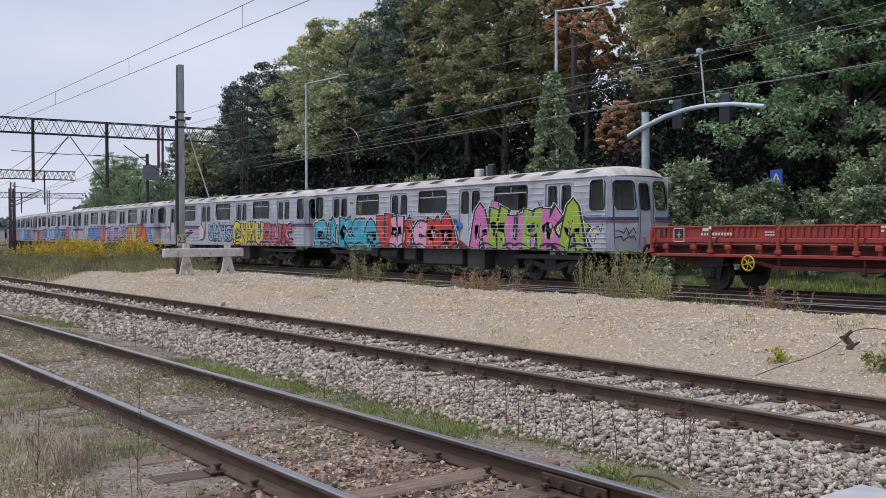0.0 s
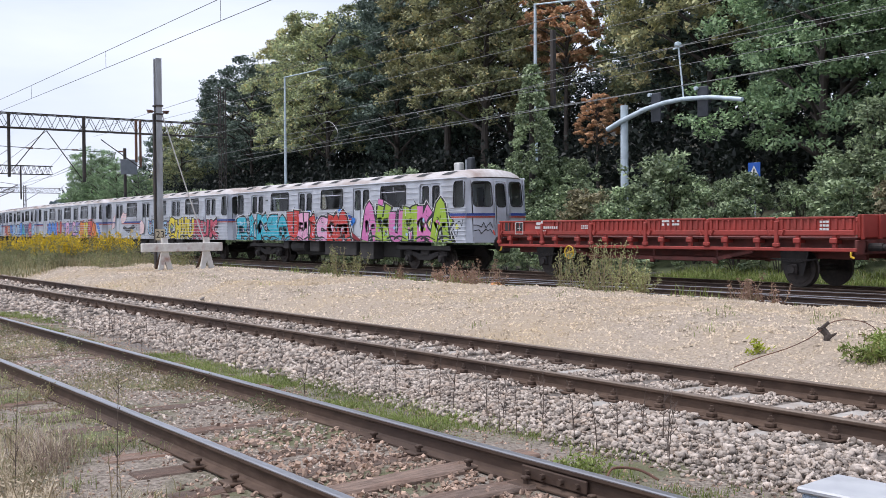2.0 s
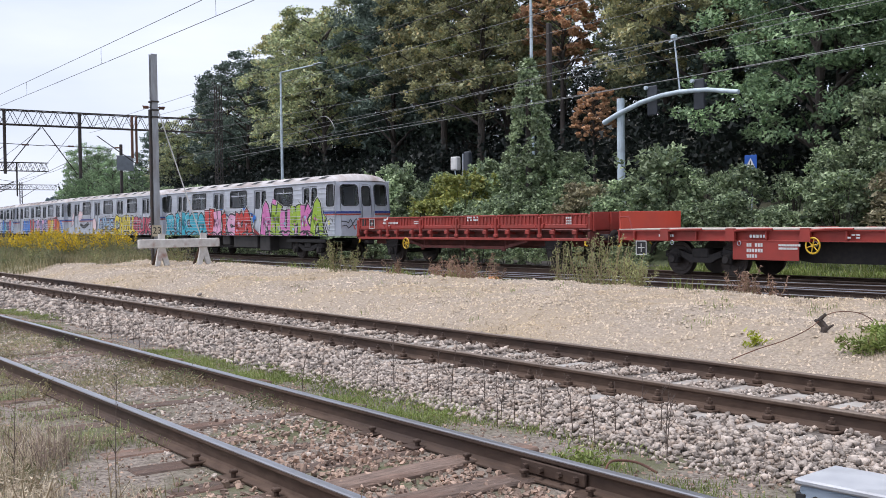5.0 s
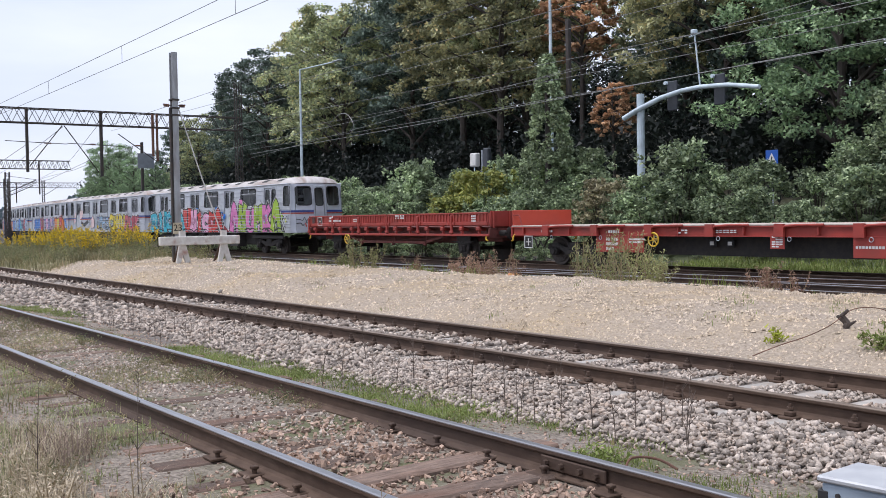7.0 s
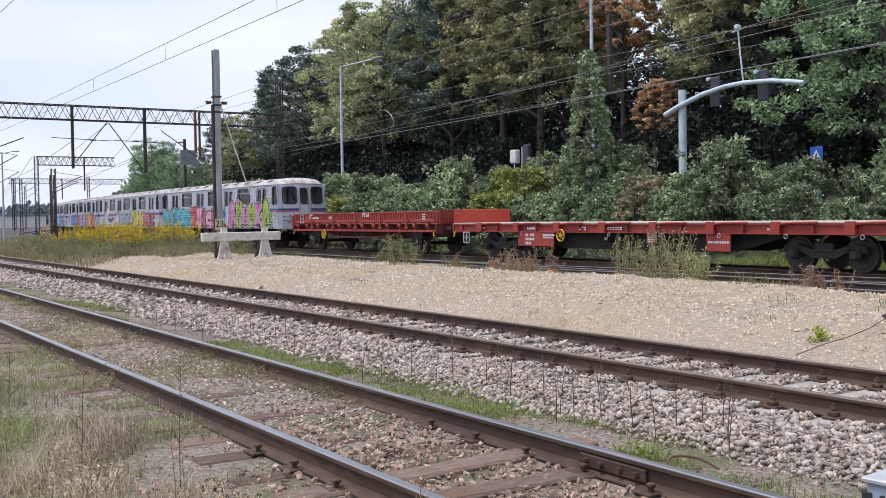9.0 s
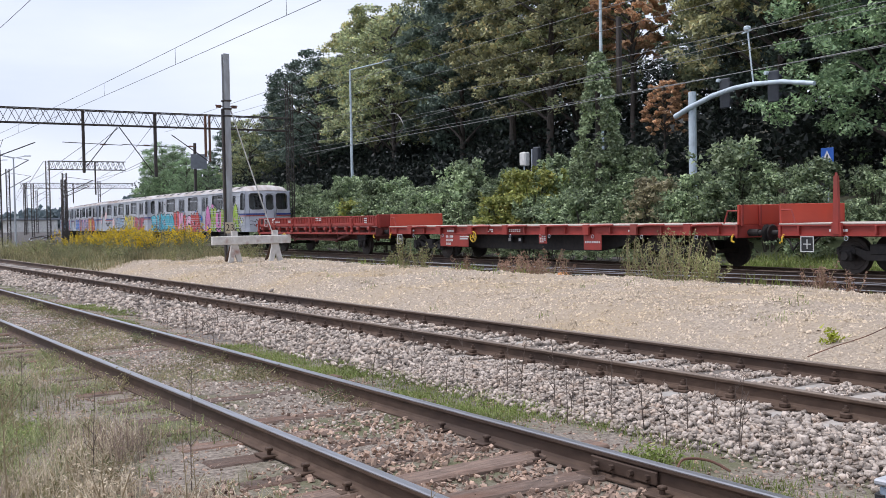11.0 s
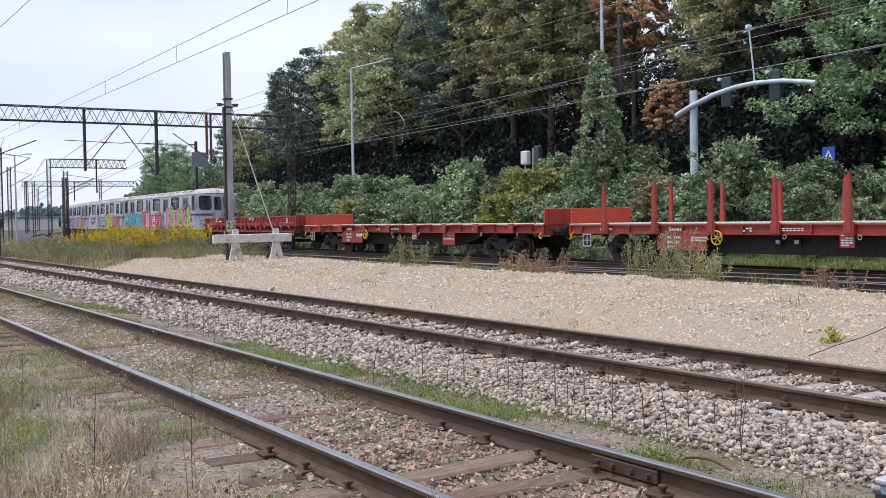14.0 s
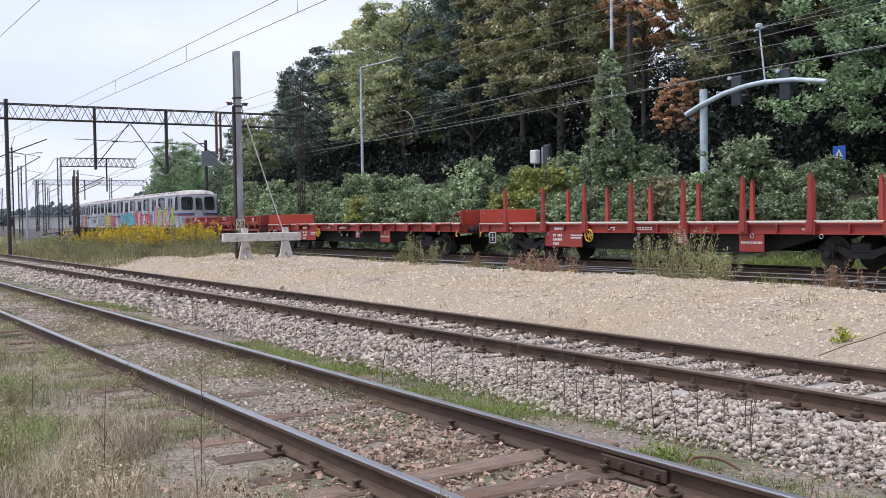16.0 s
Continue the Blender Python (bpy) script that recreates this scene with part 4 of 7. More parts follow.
    bars(wg, 3.18, -1.374, 0.77, 0.75, 0.10, 1, 9, M_WHITE, 13)
    pl = Mesh()
    pl.box((1.05, -1.39, 0.83), (0.42, 0.02, 0.36), 0.005)
    part("load_table", pl, M_RED, wg)
    bars(wg, 0.88, -1.404, 0.98, 0.34, 0.30, 5, 3, M_WHITE, 14, 0.8)
    bars(wg, -2.2, -1.385, 1.15, 0.35, 0.13, 2, 3, M_WHITE, 15, 0.8)
    bars(wg, -4.9, -1.385, 1.14, 0.5, 0.12, 1, 5, M_WHITE, 16)
    bars(wg, -7.9, -1.385, 1.14, 0.55, 0.1, 1, 6, M_WHITE, 17)
    bars(wg, 0.0 - 0.9, -1.385, 1.14, 0.7, 0.1, 2, 6, M_WHITE, 18)
    bars(wg, 5.2, -1.385, 1.12, 0.3, 0.08, 1, 4, M_WHITE, 19)
    sqx, sqz = -8.55, 0.745
    plate_sign(wg, sqx, -1.36, sqz, 0.40, 0.40, M_BLACK)
    sq = Mesh()
    for a, b, c, d in ((-0.2, 0.2, 0.175, 0.2), (-0.2, 0.2, -0.2, -0.175), (-0.2, -0.175, -0.175, 0.175), (0.175, 0.2, -0.175, 0.175), (-0.012, 0.012, -0.12, 0.12), (-0.12, 0.12, -0.012, 0.012)):
        sq.box((sqx + (a + b) / 2, -1.372, sqz + (c + d) / 2), (b - a, 0.01, d - c))
    part("lettering", sq, M_WHITE, wg, "white square outline with cross")
    for x in (-1.3, -0.7):
        v = Mesh()
        v.box((x, -1.0, 0.76), (0.22, 0.08, 0.2), 0.02)
        vb = part("brake_valve", v, M_BLACK, wg)
        l = Mesh()
        l.box((x, -1.05, 0.76), (0.13, 0.03, 0.1), 0.01)
        part("lever", l, M_WHITE, vb)
    buffers(wg, half)
    return wg


VEHICLES = []


def place_vehicle(ob, mid, span):
    """A vehicle of the train by its middle at the start and the distance between its bogies."""
    VEHICLES.append((ob, mid, span))
    return ob


def pose_vehicle(mid, span):
    a, b = on_track(mid - span / 2), on_track(mid + span / 2)
    c = (a + b) / 2
    return pose(c.x, c.y, 0, 0, 0, math.degrees(math.atan2(b.y - a.y, b.x - a.x)))


def build_train():
    first = metro_car()
    CARS.append(first)
    for k in range(1, 6):
        c = copy_thing(first, Matrix())
        tagged(c, "silver metro car with graffiti along its lower side")
        CARS.append(c)
    for k, c in enumerate(CARS):
        place_vehicle(c, -31.45 - 19.22 * k, 12.6)
    place_vehicle(drop_side_wagon(), -14.05, 9.1)
    place_vehicle(flat_wagon(False), 3.0, 13.4)
    place_vehicle(flat_wagon(True), 23.25, 13.4)


CARS = []
build_train()


# ---------------------------------------------------------------- plants and stones
def np_mesh(name, corners, mat):
    """A mesh of loose faces from an array of faces x corners x 3."""
    n, k = corners.shape[:2]
    me = bpy.data.meshes.new(name)
    me.vertices.add(n * k)
    me.vertices.foreach_set("co", corners.reshape(-1).astype(np.float32))
    me.loops.add(n * k)
    me.loops.foreach_set("vertex_index", np.arange(n * k, dtype=np.int32))
    me.polygons.add(n)
    me.polygons.foreach_set("loop_start", np.arange(n, dtype=np.int32) * k)
    me.polygons.foreach_set("use_smooth", [False] * n)
    me.materials.append(mat)
    me.update(calc_edges=True)
    return me


def unit(a):
    return a / np.maximum(np.linalg.norm(a, axis=-1, keepdims=True), 1e-9)


def leaves(rng, centres, size, slim=0.6, up=0.4):
    """Pointed leaves at the centres, each a little folded quad turned at random, rather facing up."""
    n = len(centres)
    face = unit(rng.normal(size=(n, 3)) + (0, 0, up))
    a = unit(np.cross(face, rng.normal(size=(n, 3))))
    b = np.cross(face, a)
    s = (size * rng.uniform(0.6, 1.3, n))[:, None]
    return np.stack([centres - a * s / 2, centres + b * s * slim / 2, centres + a * s / 2, centres - b * s * slim / 2], 1)


def small_leaves(rng, centres, size, slim=0.8, up=0.4):
    """Leaves of one pointed face each, for crowns of very many."""
    n = len(centres)
    face = unit(rng.normal(size=(n, 3)) + (0, 0, up))
    a = unit(np.cross(face, rng.normal(size=(n, 3))))
    b = np.cross(face, a)
    s = (size * rng.uniform(0.6, 1.35, n))[:, None]
    return np.stack([centres - a * s * 0.4 - b * s * slim / 2, centres - a * s * 0.4 + b * s * slim / 2, centres + a * s * 0.6], 1)


def clumps(rng, spots, each, spread_r, flat=0.7):
    """Points round spots, in flattened balls."""
    p = np.repeat(spots, each, 0)
    d = unit(rng.normal(size=p.shape)) * (rng.uniform(0, 1, (len(p), 1)) ** 0.45) * spread_r
    return p + d * (1, 1, flat)


def tree_shape(seed, h, radius, base, mat, leaf=0.295, spots=340, each=60, bark=None, droop=0.0, pointed=0.0):
    """Trunk with limbs, and a crown of leaf clumps round the limbs' ends with an uneven outline."""
    rng = np.random.default_rng(seed)
    wood = Mesh()
    lean = rng.normal(0, 0.25, 2)
    top = (lean[0], lean[1], h * 0.93)
    wood.tube([(0, 0, -0.6), (lean[0] * 0.2, lean[1] * 0.2, h * 0.25), (lean[0] * 0.6, lean[1] * 0.6, h * 0.6), top], [h * 0.016, h * 0.012, h * 0.007, 0.03], 8)
    pts = []
    lobes = 30
    for i in range(lobes):
        f = (i + rng.uniform(0, 1)) / lobes
        z = h * (base + (0.93 - base) * f)
        wide = radius * ((1 - 0.8 * f) if pointed else math.sin(math.pi * min(1, 0.2 + 0.74 * f)) ** 0.6) * rng.uniform(0.5, 0.9)
        a = i * 2.4 + rng.uniform(-0.5, 0.5)
        c = np.array([math.cos(a) * wide, math.sin(a) * wide, z])
        lobe = radius * rng.uniform(0.26, 0.42) * (1 - 0.35 * f)
        root = np.array([lean[0] * f * 0.6, lean[1] * f * 0.6, max(h * 0.12, z - wide * 0.55)])
        wood.tube([root, root * 0.45 + c * 0.55 + (0, 0, wide * 0.08), c], [h * 0.006, h * 0.004, 0.02], 5)
        d = unit(rng.normal(size=(spots // lobes + 1, 3)) + (0.35 * math.cos(a), 0.35 * math.sin(a), 0.35))
        d[:, 2] *= 0.75
        d[:, 2] -= droop * rng.uniform(0, 1.6, len(d))
        pts.append(c + d * lobe * rng.uniform(0.7, 1.08, (len(d), 1)))
    c = clumps(rng, np.concatenate(pts), each, radius * 0.115, 0.55)
    crown = np_mesh("crown", small_leaves(rng, c, leaf, 0.75, 1.3), mat)
    return wood.data("trunk", bark or M_BARK), crown


M_BARK = material("dark_bark", (0.05, 0.042, 0.035), (0.085, 0.07, 0.06), scale=6, rough=0.95, bump=0.02, stretch=(1, 1, 0.25))
M_LEAF_DARK = leaf_material("dark_green_leaves", (0.052, 0.080, 0.068), (0.215, 0.275, 0.215))
# near-black greens: the shade under the crowns is put into the colour
M_LEAF_SHADE = leaf_material("shade_coloured_leaves", (0.010, 0.016, 0.014), (0.028, 0.038, 0.030))
M_LEAF_MID = leaf_material("olive_green_leaves", (0.14, 0.17, 0.108), (0.49, 0.53, 0.29), warm=(0.62, 0.51, 0.24))
M_LEAF_GOLD = leaf_material("yellowing_leaves", (0.19, 0.205, 0.125), (0.58, 0.57, 0.30), warm=(0.70, 0.54, 0.26))
M_LEAF_RUST = leaf_material("rusty_autumn_leaves", (0.34, 0.21, 0.13), (0.74, 0.47, 0.27))
M_LEAF_GREY = leaf_material("grey_green_weeping_leaves", (0.14, 0.18, 0.12), (0.28, 0.33, 0.23))
M_LEAF_HEDGE = leaf_material("hedge_leaves", (0.066, 0.105, 0.060), (0.46, 0.55, 0.315), obj=0.25, island=0.55)
M_LEAF_HEDGE2 = leaf_material("light_hedge_leaves", (0.14, 0.17, 0.05), (0.42, 0.44, 0.13), obj=0.2, warm=(0.46, 0.36, 0.10))
M_LEAF_BROWNED = leaf_material("browned_hedge_leaves", (0.13, 0.115, 0.07), (0.40, 0.36, 0.22), obj=0.2)
M_LEAF_IVY = leaf_material("ivy_leaves", (0.11, 0.155, 0.085), (0.54, 0.64, 0.38), island=0.5)


def tree_kind(name, label, *args, **kw):
    trunk, crown = tree_shape(*args, **kw)
    ob = thing(name, label, "tree", "trees on the slope")
    part("trunk", trunk, M_BARK, ob)
    tagged(part("crown", crown, None, ob), kind="stuff")
    return ob


def build_trees():
    rng = random.Random(12)
    kinds = [
        tree_kind("tree", "tall dark green broad-leaved tree on the wooded slope", 1, 22, 6.6, 0.34, M_LEAF_DARK),
        tree_kind("tree", "broad olive green tree turning yellow at its edges", 2, 21, 6.8, 0.34, M_LEAF_MID),
        tree_kind("tree", "tall tree with yellowing early autumn crown", 3, 23, 6.2, 0.34, M_LEAF_GOLD),
        tree_kind("tree", "grey-green weeping tree with hanging branches", 4, 26, 5.2, 0.12, M_LEAF_GREY, droop=0.35, leaf=0.23),
        tree_kind("tree", "slim tree with rusty orange autumn leaves", 5, 17, 3.2, 0.58, M_LEAF_RUST, spots=120, each=46),
        tree_kind("tree", "fresh green dense young tree beyond the train", 6, 13, 5.6, 0.03, M_LEAF_BRIGHT, leaf=0.22, spots=240),
        tree_kind("tree", "bright green broad tree beside the road", 7, 20, 6.8, 0.20, M_LEAF_BRIGHT, leaf=0.22, each=100),
        tree_kind("tree", "tall dark green tree deep in the wood", 8, 22, 6.6, 0.22, M_LEAF_DARK, leaf=0.37, each=36),
    ]
    used = [False] * len(kinds)
    # kind, x, y, size, turn
    plan = [
        (6, -31.0, 47, 0.95), (6, -23, 48, 1.0), (0, -33, 52, 1.1), (2, -42.5, 52, 1.0), (4, -55.4, 52, 1.0), (1, -50.0, 57, 0.92), (2, -62.5, 50, 1.0), (2, -70, 52, 1.0),
        (0, -79, 53, 0.92), (1, -88, 51, 0.94), (1, -97, 54, 0.98), (0, -107, 52, 0.88), (2, -109, 60, 0.95), (0, -118, 55, 0.84), (1, -127, 58, 0.70),
        (0, -136, 58, 0.58), (6, -15, 47, 1.0), (0, -27, 61, 1.2), (2, -38, 62, 1.2), (0, -50, 64, 1.2), (3, -78, 62, 1.13), (3, -84, 66, 1.05), (0, -68, 64, 0.8),
        (0, -93, 63, 1.05), (0, -103, 66, 1.0), (0, -58, 66, 0.8), (6, -12, 58, 1.2), (4, -46.6, 46.5, 0.5), (0, -45, 57, 1.05), (0, -20, 66, 1.25),
        (5, -112, 36.5, 0.62), (5, -119, 38, 0.72), (5, -127, 40.5, 0.66), (5, -105, 36, 0.52), (5, -98, 35.5, 0.42), (5, -134, 43, 0.6), (5, -142, 46, 0.55),
        (0, -144, 56, 0.62), (1, -150, 60, 0.6), (0, -5, 60, 1.2), (6, -6, 50, 1.0), (0, -74, 58, 1.0), (1, -64, 54, 0.95), (0, -113, 60, 0.9), (0, -123, 62, 0.85),
        (0, -40, 57, 1.05), (0, -85, 58, 1.0), (0, -30, 56, 1.1), (0, -99, 60, 0.95), (1, -132, 54, 0.62),
    ]
    for k, x, y, size in plan:
        k = 7 if k == 0 and y > 55 else k
        m = pose(x, y, height(x, y) - 0.2, 0, 0, rng.uniform(0, 360))
        ob = kinds[k] if not used[k] else copy_thing(kinds[k], Matrix())
        used[k] = True
        ob.matrix_basis = m @ Matrix.Diagonal((size, size, size * rng.uniform(0.95, 1.08), 1))
    # undergrowth that closes the wood from behind; its leaf colour holds the deep shade
    under = thing("undergrowth", "dense undergrowth beneath the trees, coloured near black as deep shade", "bushes", kind="stuff")
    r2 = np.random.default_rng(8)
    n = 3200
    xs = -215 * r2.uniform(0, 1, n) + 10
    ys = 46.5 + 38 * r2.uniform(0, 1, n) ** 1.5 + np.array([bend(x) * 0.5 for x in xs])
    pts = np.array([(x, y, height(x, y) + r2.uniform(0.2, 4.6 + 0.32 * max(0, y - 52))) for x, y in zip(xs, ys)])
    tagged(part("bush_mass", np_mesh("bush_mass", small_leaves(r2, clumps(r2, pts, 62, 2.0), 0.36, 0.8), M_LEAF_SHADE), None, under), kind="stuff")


M_LEAF_BRIGHT = leaf_material("fresh_green_leaves", (0.10, 0.17, 0.092), (0.36, 0.48, 0.26))


def shrub_shape(seed, h, r, mat, leaf=0.14, spots=62, each=43):
    """Stems, tight leaf clumps with gaps between them, and long shoots above the top."""
    rng = np.random.default_rng(seed)
    wood = Mesh()
    pts = []
    for i in range(spots):
        a, f = rng.uniform(0, 2 * math.pi), rng.uniform(0, 1) ** 0.6
        z = h * f
        w = r * (1 - 0.65 * f ** 2) * rng.uniform(0.45, 1.08)
        pts.append((math.cos(a) * w, math.sin(a) * w, z + rng.uniform(-0.1, 0.35)))
        if i % 5 == 0:
            wood.tube([(0.1 * math.cos(a), 0.1 * math.sin(a), -0.3), (math.cos(a) * w * 0.5, math.sin(a) * w * 0.5, z * 0.6), pts[-1]], [0.035, 0.022, 0.008], 5)
    c = [clumps(rng, np.array(pts), each, 0.30, 0.62)]
    for i in range(7):
        a, w = rng.uniform(0, 2 * math.pi), r * rng.uniform(0.1, 0.8)
        b = np.array([math.cos(a) * w, math.sin(a) * w, h * 0.85])
        t = b + (rng.normal(0, 0.2), rng.normal(0, 0.2), rng.uniform(0.35, 0.8))
        wood.tube([b, t], [0.012, 0.005], 4)
        f = rng.uniform(0, 1, (46, 1))
        c.append(b + (t - b) * f + rng.normal(0, 0.10, (46, 3)) * (1.25 - f))
    return wood.data("stem", M_BARK), np_mesh("foliage", small_leaves(rng, np.concatenate(c), leaf, 0.85, 1.5), mat)


def shrub_kind(label, seed, h, r, mat, **kw):
    stem, fol = shrub_shape(seed, h, r, mat, **kw)
    ob = thing("shrub", label, "shrub", "hedge along the road")
    part("stem", stem, M_BARK, ob)
    tagged(part("foliage", fol, None, ob), kind="stuff")
    return ob


def build_hedge():
    rng = random.Random(21)
    kinds = [
        shrub_kind("dense mid-green shrub on the bank behind the train", 31, 2.5, 1.5, M_LEAF_HEDGE),
        shrub_kind("dense mid-green shrub on the bank behind the train", 32, 2.3, 1.7, M_LEAF_HEDGE),
        shrub_kind("bushy yellow-green shrub on the bank behind the train", 33, 2.6, 1.5, M_LEAF_HEDGE2),
        shrub_kind("large-leaved dark green shrub behind the train", 34, 2.7, 1.6, M_LEAF_HEDGE, leaf=0.15),
        shrub_kind("tall broad pale green bush at the road's edge", 35, 4.4, 2.3, M_LEAF_HEDGE, leaf=0.125, spots=130, each=52),
        shrub_kind("shrub with browning leaf tips behind the train", 36, 2.5, 1.5, M_LEAF_BROWNED),
    ]
    used = [False] * 6
    def put(k, x, y, size, sz=1.0):
        ob = kinds[k] if not used[k] else copy_thing(kinds[k], Matrix())
        used[k] = True
        ob.matrix_basis = pose(x, y, height(x, y) - 0.15, 0, 0, rng.uniform(0, 360)) @ Matrix.Diagonal((size, size, size * sz, 1))
    x = -9.0
    while x > -104:
        off = bend(x)
        low = 0.84 if -25.5 < x < -19.5 else 1.0
        put(rng.choice((0, 1, 3, 0, 1, 5) if x > -34 else (0, 1, 3, 0, 1, 3, 2)), x, 28.9 + off + rng.uniform(-0.4, 0.4), rng.uniform(0.8, 1.05) * low)
        put(rng.choice((0, 1, 3, 3)), x - 1.0, 31.0 + off + rng.uniform(-0.5, 0.5), rng.uniform(0.75, 0.98) * (1.12 if x > -27 else 1) * low)
        if rng.random() < 0.35:
            put(rng.choice((0, 3)), x - 0.5, 32.4 + off, rng.uniform(0.9, 1.1) * low)
        x -= 1.9
    for x, y, s, z in ((-38.2, 29.6, 1.15, 1.1), (-40, 30.3, 1.1, 1.05), (-44.8, 30.2, 1.15, 1.2), (-54, 30, 1.05, 1.2), (-59.5, 30.5, 1.0, 1.2), (-26.6, 30, 1.2, 1.1)):
        put(2 if x > -41 and x < -35 else rng.choice((0, 3)), x, y, s, z)
    # low growth at the hedge's foot
    x = -25.0
    while x > -66:
        put(rng.choice((0, 1)), x, 26.5 + bend(x) + rng.uniform(-0.2, 0.4), rng.uniform(0.5, 0.62), 0.8)
        x -= 1.35
    # taller bush at the road's edge
    for x, y, s, z in ((-18.4, 31.5, 1.0, 1.0), (-16.6, 31.0, 0.95, 0.95), (-14.6, 31.4, 0.95, 1.0)):
        put(4, x, y, s, z)


def build_ivy_pole():
    rng = np.random.default_rng(5)
    x, y = -35.26, 31.0
    z = height(x, y)
    ob = thing("ivy_pole", "old pole thickly overgrown with climbing ivy", "pole", at=pose(x, y, z))
    m = Mesh()
    m.tube([(0, 0, -0.3), (0, 0, 7.3)], [0.16, 0.11], 8)
    part("pole", m, M_DARKSTEEL, ob)
    spots = []
    for i in range(420):
        f = rng.uniform(0, 1) ** 1.15
        w = (1.42 * (1 - f) ** 0.72 + 0.16) * rng.uniform(0.72, 1.06)
        a = rng.uniform(0, 2 * math.pi)
        spots.append((math.cos(a) * w, math.sin(a) * w, 7.6 * f))
    tagged(part("ivy", np_mesh("ivy", leaves(rng, clumps(rng, np.array(spots), 40, 0.19, 1.0), 0.14, 0.85, 1.2), M_LEAF_IVY), None, ob), kind="stuff")
    l = Mesh()
    l.box((0.45, 0.9, 7.6), (0.20, 0.20, 3.4), 0.02)
    part("dark_post", l, M_DARKSTEEL, ob, "dark post rising behind the ivy")


build_trees()
build_hedge()
build_ivy_pole()


# stones
def rock_faces(rng, centres, size, flat=0.65):
    """Angular stones: jittered boxes, as faces."""
    n = len(centres)
    t = np.array([[x, y, z] for x in (-1, 1) for y in (-1, 1) for z in (-1, 1)], float)
    v = t[None] * rng.uniform(0.34, 1.0, (n, 8, 3))
    v *= rng.uniform(0.7, 1.3, (n, 1, 3)) * (1, 1, flat)
    q = rng.normal(size=(n, 4)) * (1, 0.5, 0.5, 1.4)
    q = unit(q)
    w, x, y, z = q.T
    rot = np.stack([np.stack([1 - 2 * (y * y + z * z), 2 * (x * y - w * z), 2 * (x * z + w * y)], -1), np.stack([2 * (x * y + w * z), 1 - 2 * (x * x + z * z), 2 * (y * z - w * x)], -1),
                    np.stack([2 * (x * z - w * y), 2 * (y * z + w * x), 1 - 2 * (x * x + y * y)], -1)], 1)
    v = np.einsum("nij,nkj->nki", rot, v) * (size * rng.uniform(0.55, 1.45, n))[:, None, None] / 2 + centres[:, None]
    return v


BOX_FACES = np.array([(0, 1, 3, 2), (4, 6, 7, 5), (0, 4, 5, 1), (2, 3, 7, 6), (0, 2, 6, 4), (1, 5, 7, 3)])


def stone_mesh(name, v, mat, worn=True):
    n = len(v)
    me = bpy.data.meshes.new(name)
    me.vertices.add(n * 8)
    me.vertices.foreach_set("co", v.reshape(-1).astype(np.float32))
    idx = (BOX_FACES[None] + (np.arange(n) * 8)[:, None, None]).reshape(-1)
    me.loops.add(n * 24)
    me.loops.foreach_set("vertex_index", idx.astype(np.int32))
    me.polygons.add(n * 6)
    me.polygons.foreach_set("loop_start", np.arange(n * 6, dtype=np.int32) * 4)
    me.polygons.foreach_set("use_smooth", [worn] * (n * 6))
    me.materials.append(mat)
    me.update(calc_edges=True)
    return me


def half_buried(name, rng, centres, size, mat):
    """The tops of stones that lie bedded in fines: five facets round an off-centre peak."""
    n = len(centres)
    s = (size * rng.uniform(0.5, 1.5, n))[:, None]
    turn = rng.uniform(0, 2 * math.pi, n)
    v = np.empty((n, 6, 3))
    for k in range(5):
        a, q = turn + 2 * math.pi * k / 5, rng.uniform(0.35, 0.62, (n, 1))
        v[:, k] = centres + np.stack([np.cos(a), np.sin(a), 0 * a], -1) * s * q - (0, 0, 0.008)
    v[:, 5] = centres + np.concatenate([rng.uniform(-0.3, 0.3, (n, 2)), rng.uniform(0.2, 0.55, (n, 1))], 1) * s
    fan = np.array([(k, (k + 1) % 5, 5) for k in range(5)])
    idx = (fan[None] + (np.arange(n) * 6)[:, None, None]).reshape(-1)
    me = bpy.data.meshes.new(name)
    me.vertices.add(n * 6)
    me.vertices.foreach_set("co", v.reshape(-1).astype(np.float32))
    me.loops.add(n * 15)
    me.loops.foreach_set("vertex_index", idx.astype(np.int32))
    me.polygons.add(n * 5)
    me.polygons.foreach_set("loop_start", np.arange(n * 5, dtype=np.int32) * 3)
    me.polygons.foreach_set("use_smooth", [False] * (n * 5))
    me.materials.append(mat)
    me.update(calc_edges=True)
    return me


def scatter(rng, n, x0, x1, y0, y1):
    return np.stack([rng.uniform(min(x0, x1), max(x0, x1), n), rng.uniform(y0, y1, n)], -1)


def clear(p, on_sleepers):
    """Keep stones off the rails, and off most of the sleepers' tops."""
    keep = np.ones(len(p), bool)
    for y in (RAIL_A, RAIL_A + GAUGE, RAIL_C, RAIL_C + GAUGE):
        keep &= np.abs(p[:, 1] - y) > 0.10
    if on_sleepers:
        s = np.array(SLEEPERS)
        near = np.abs(p[:, :1] - s[None]).min(1)
        inside = np.abs(p[:, 1] - RAIL_C - GAUGE / 2) < 1.22
        keep &= ~((near < 0.125) & inside)
    return p[keep]


def lifted(rng, p, up, var):
    return np.array([(x, y, height(x, y) + up + rng.uniform(-var, var)) for x, y in p])


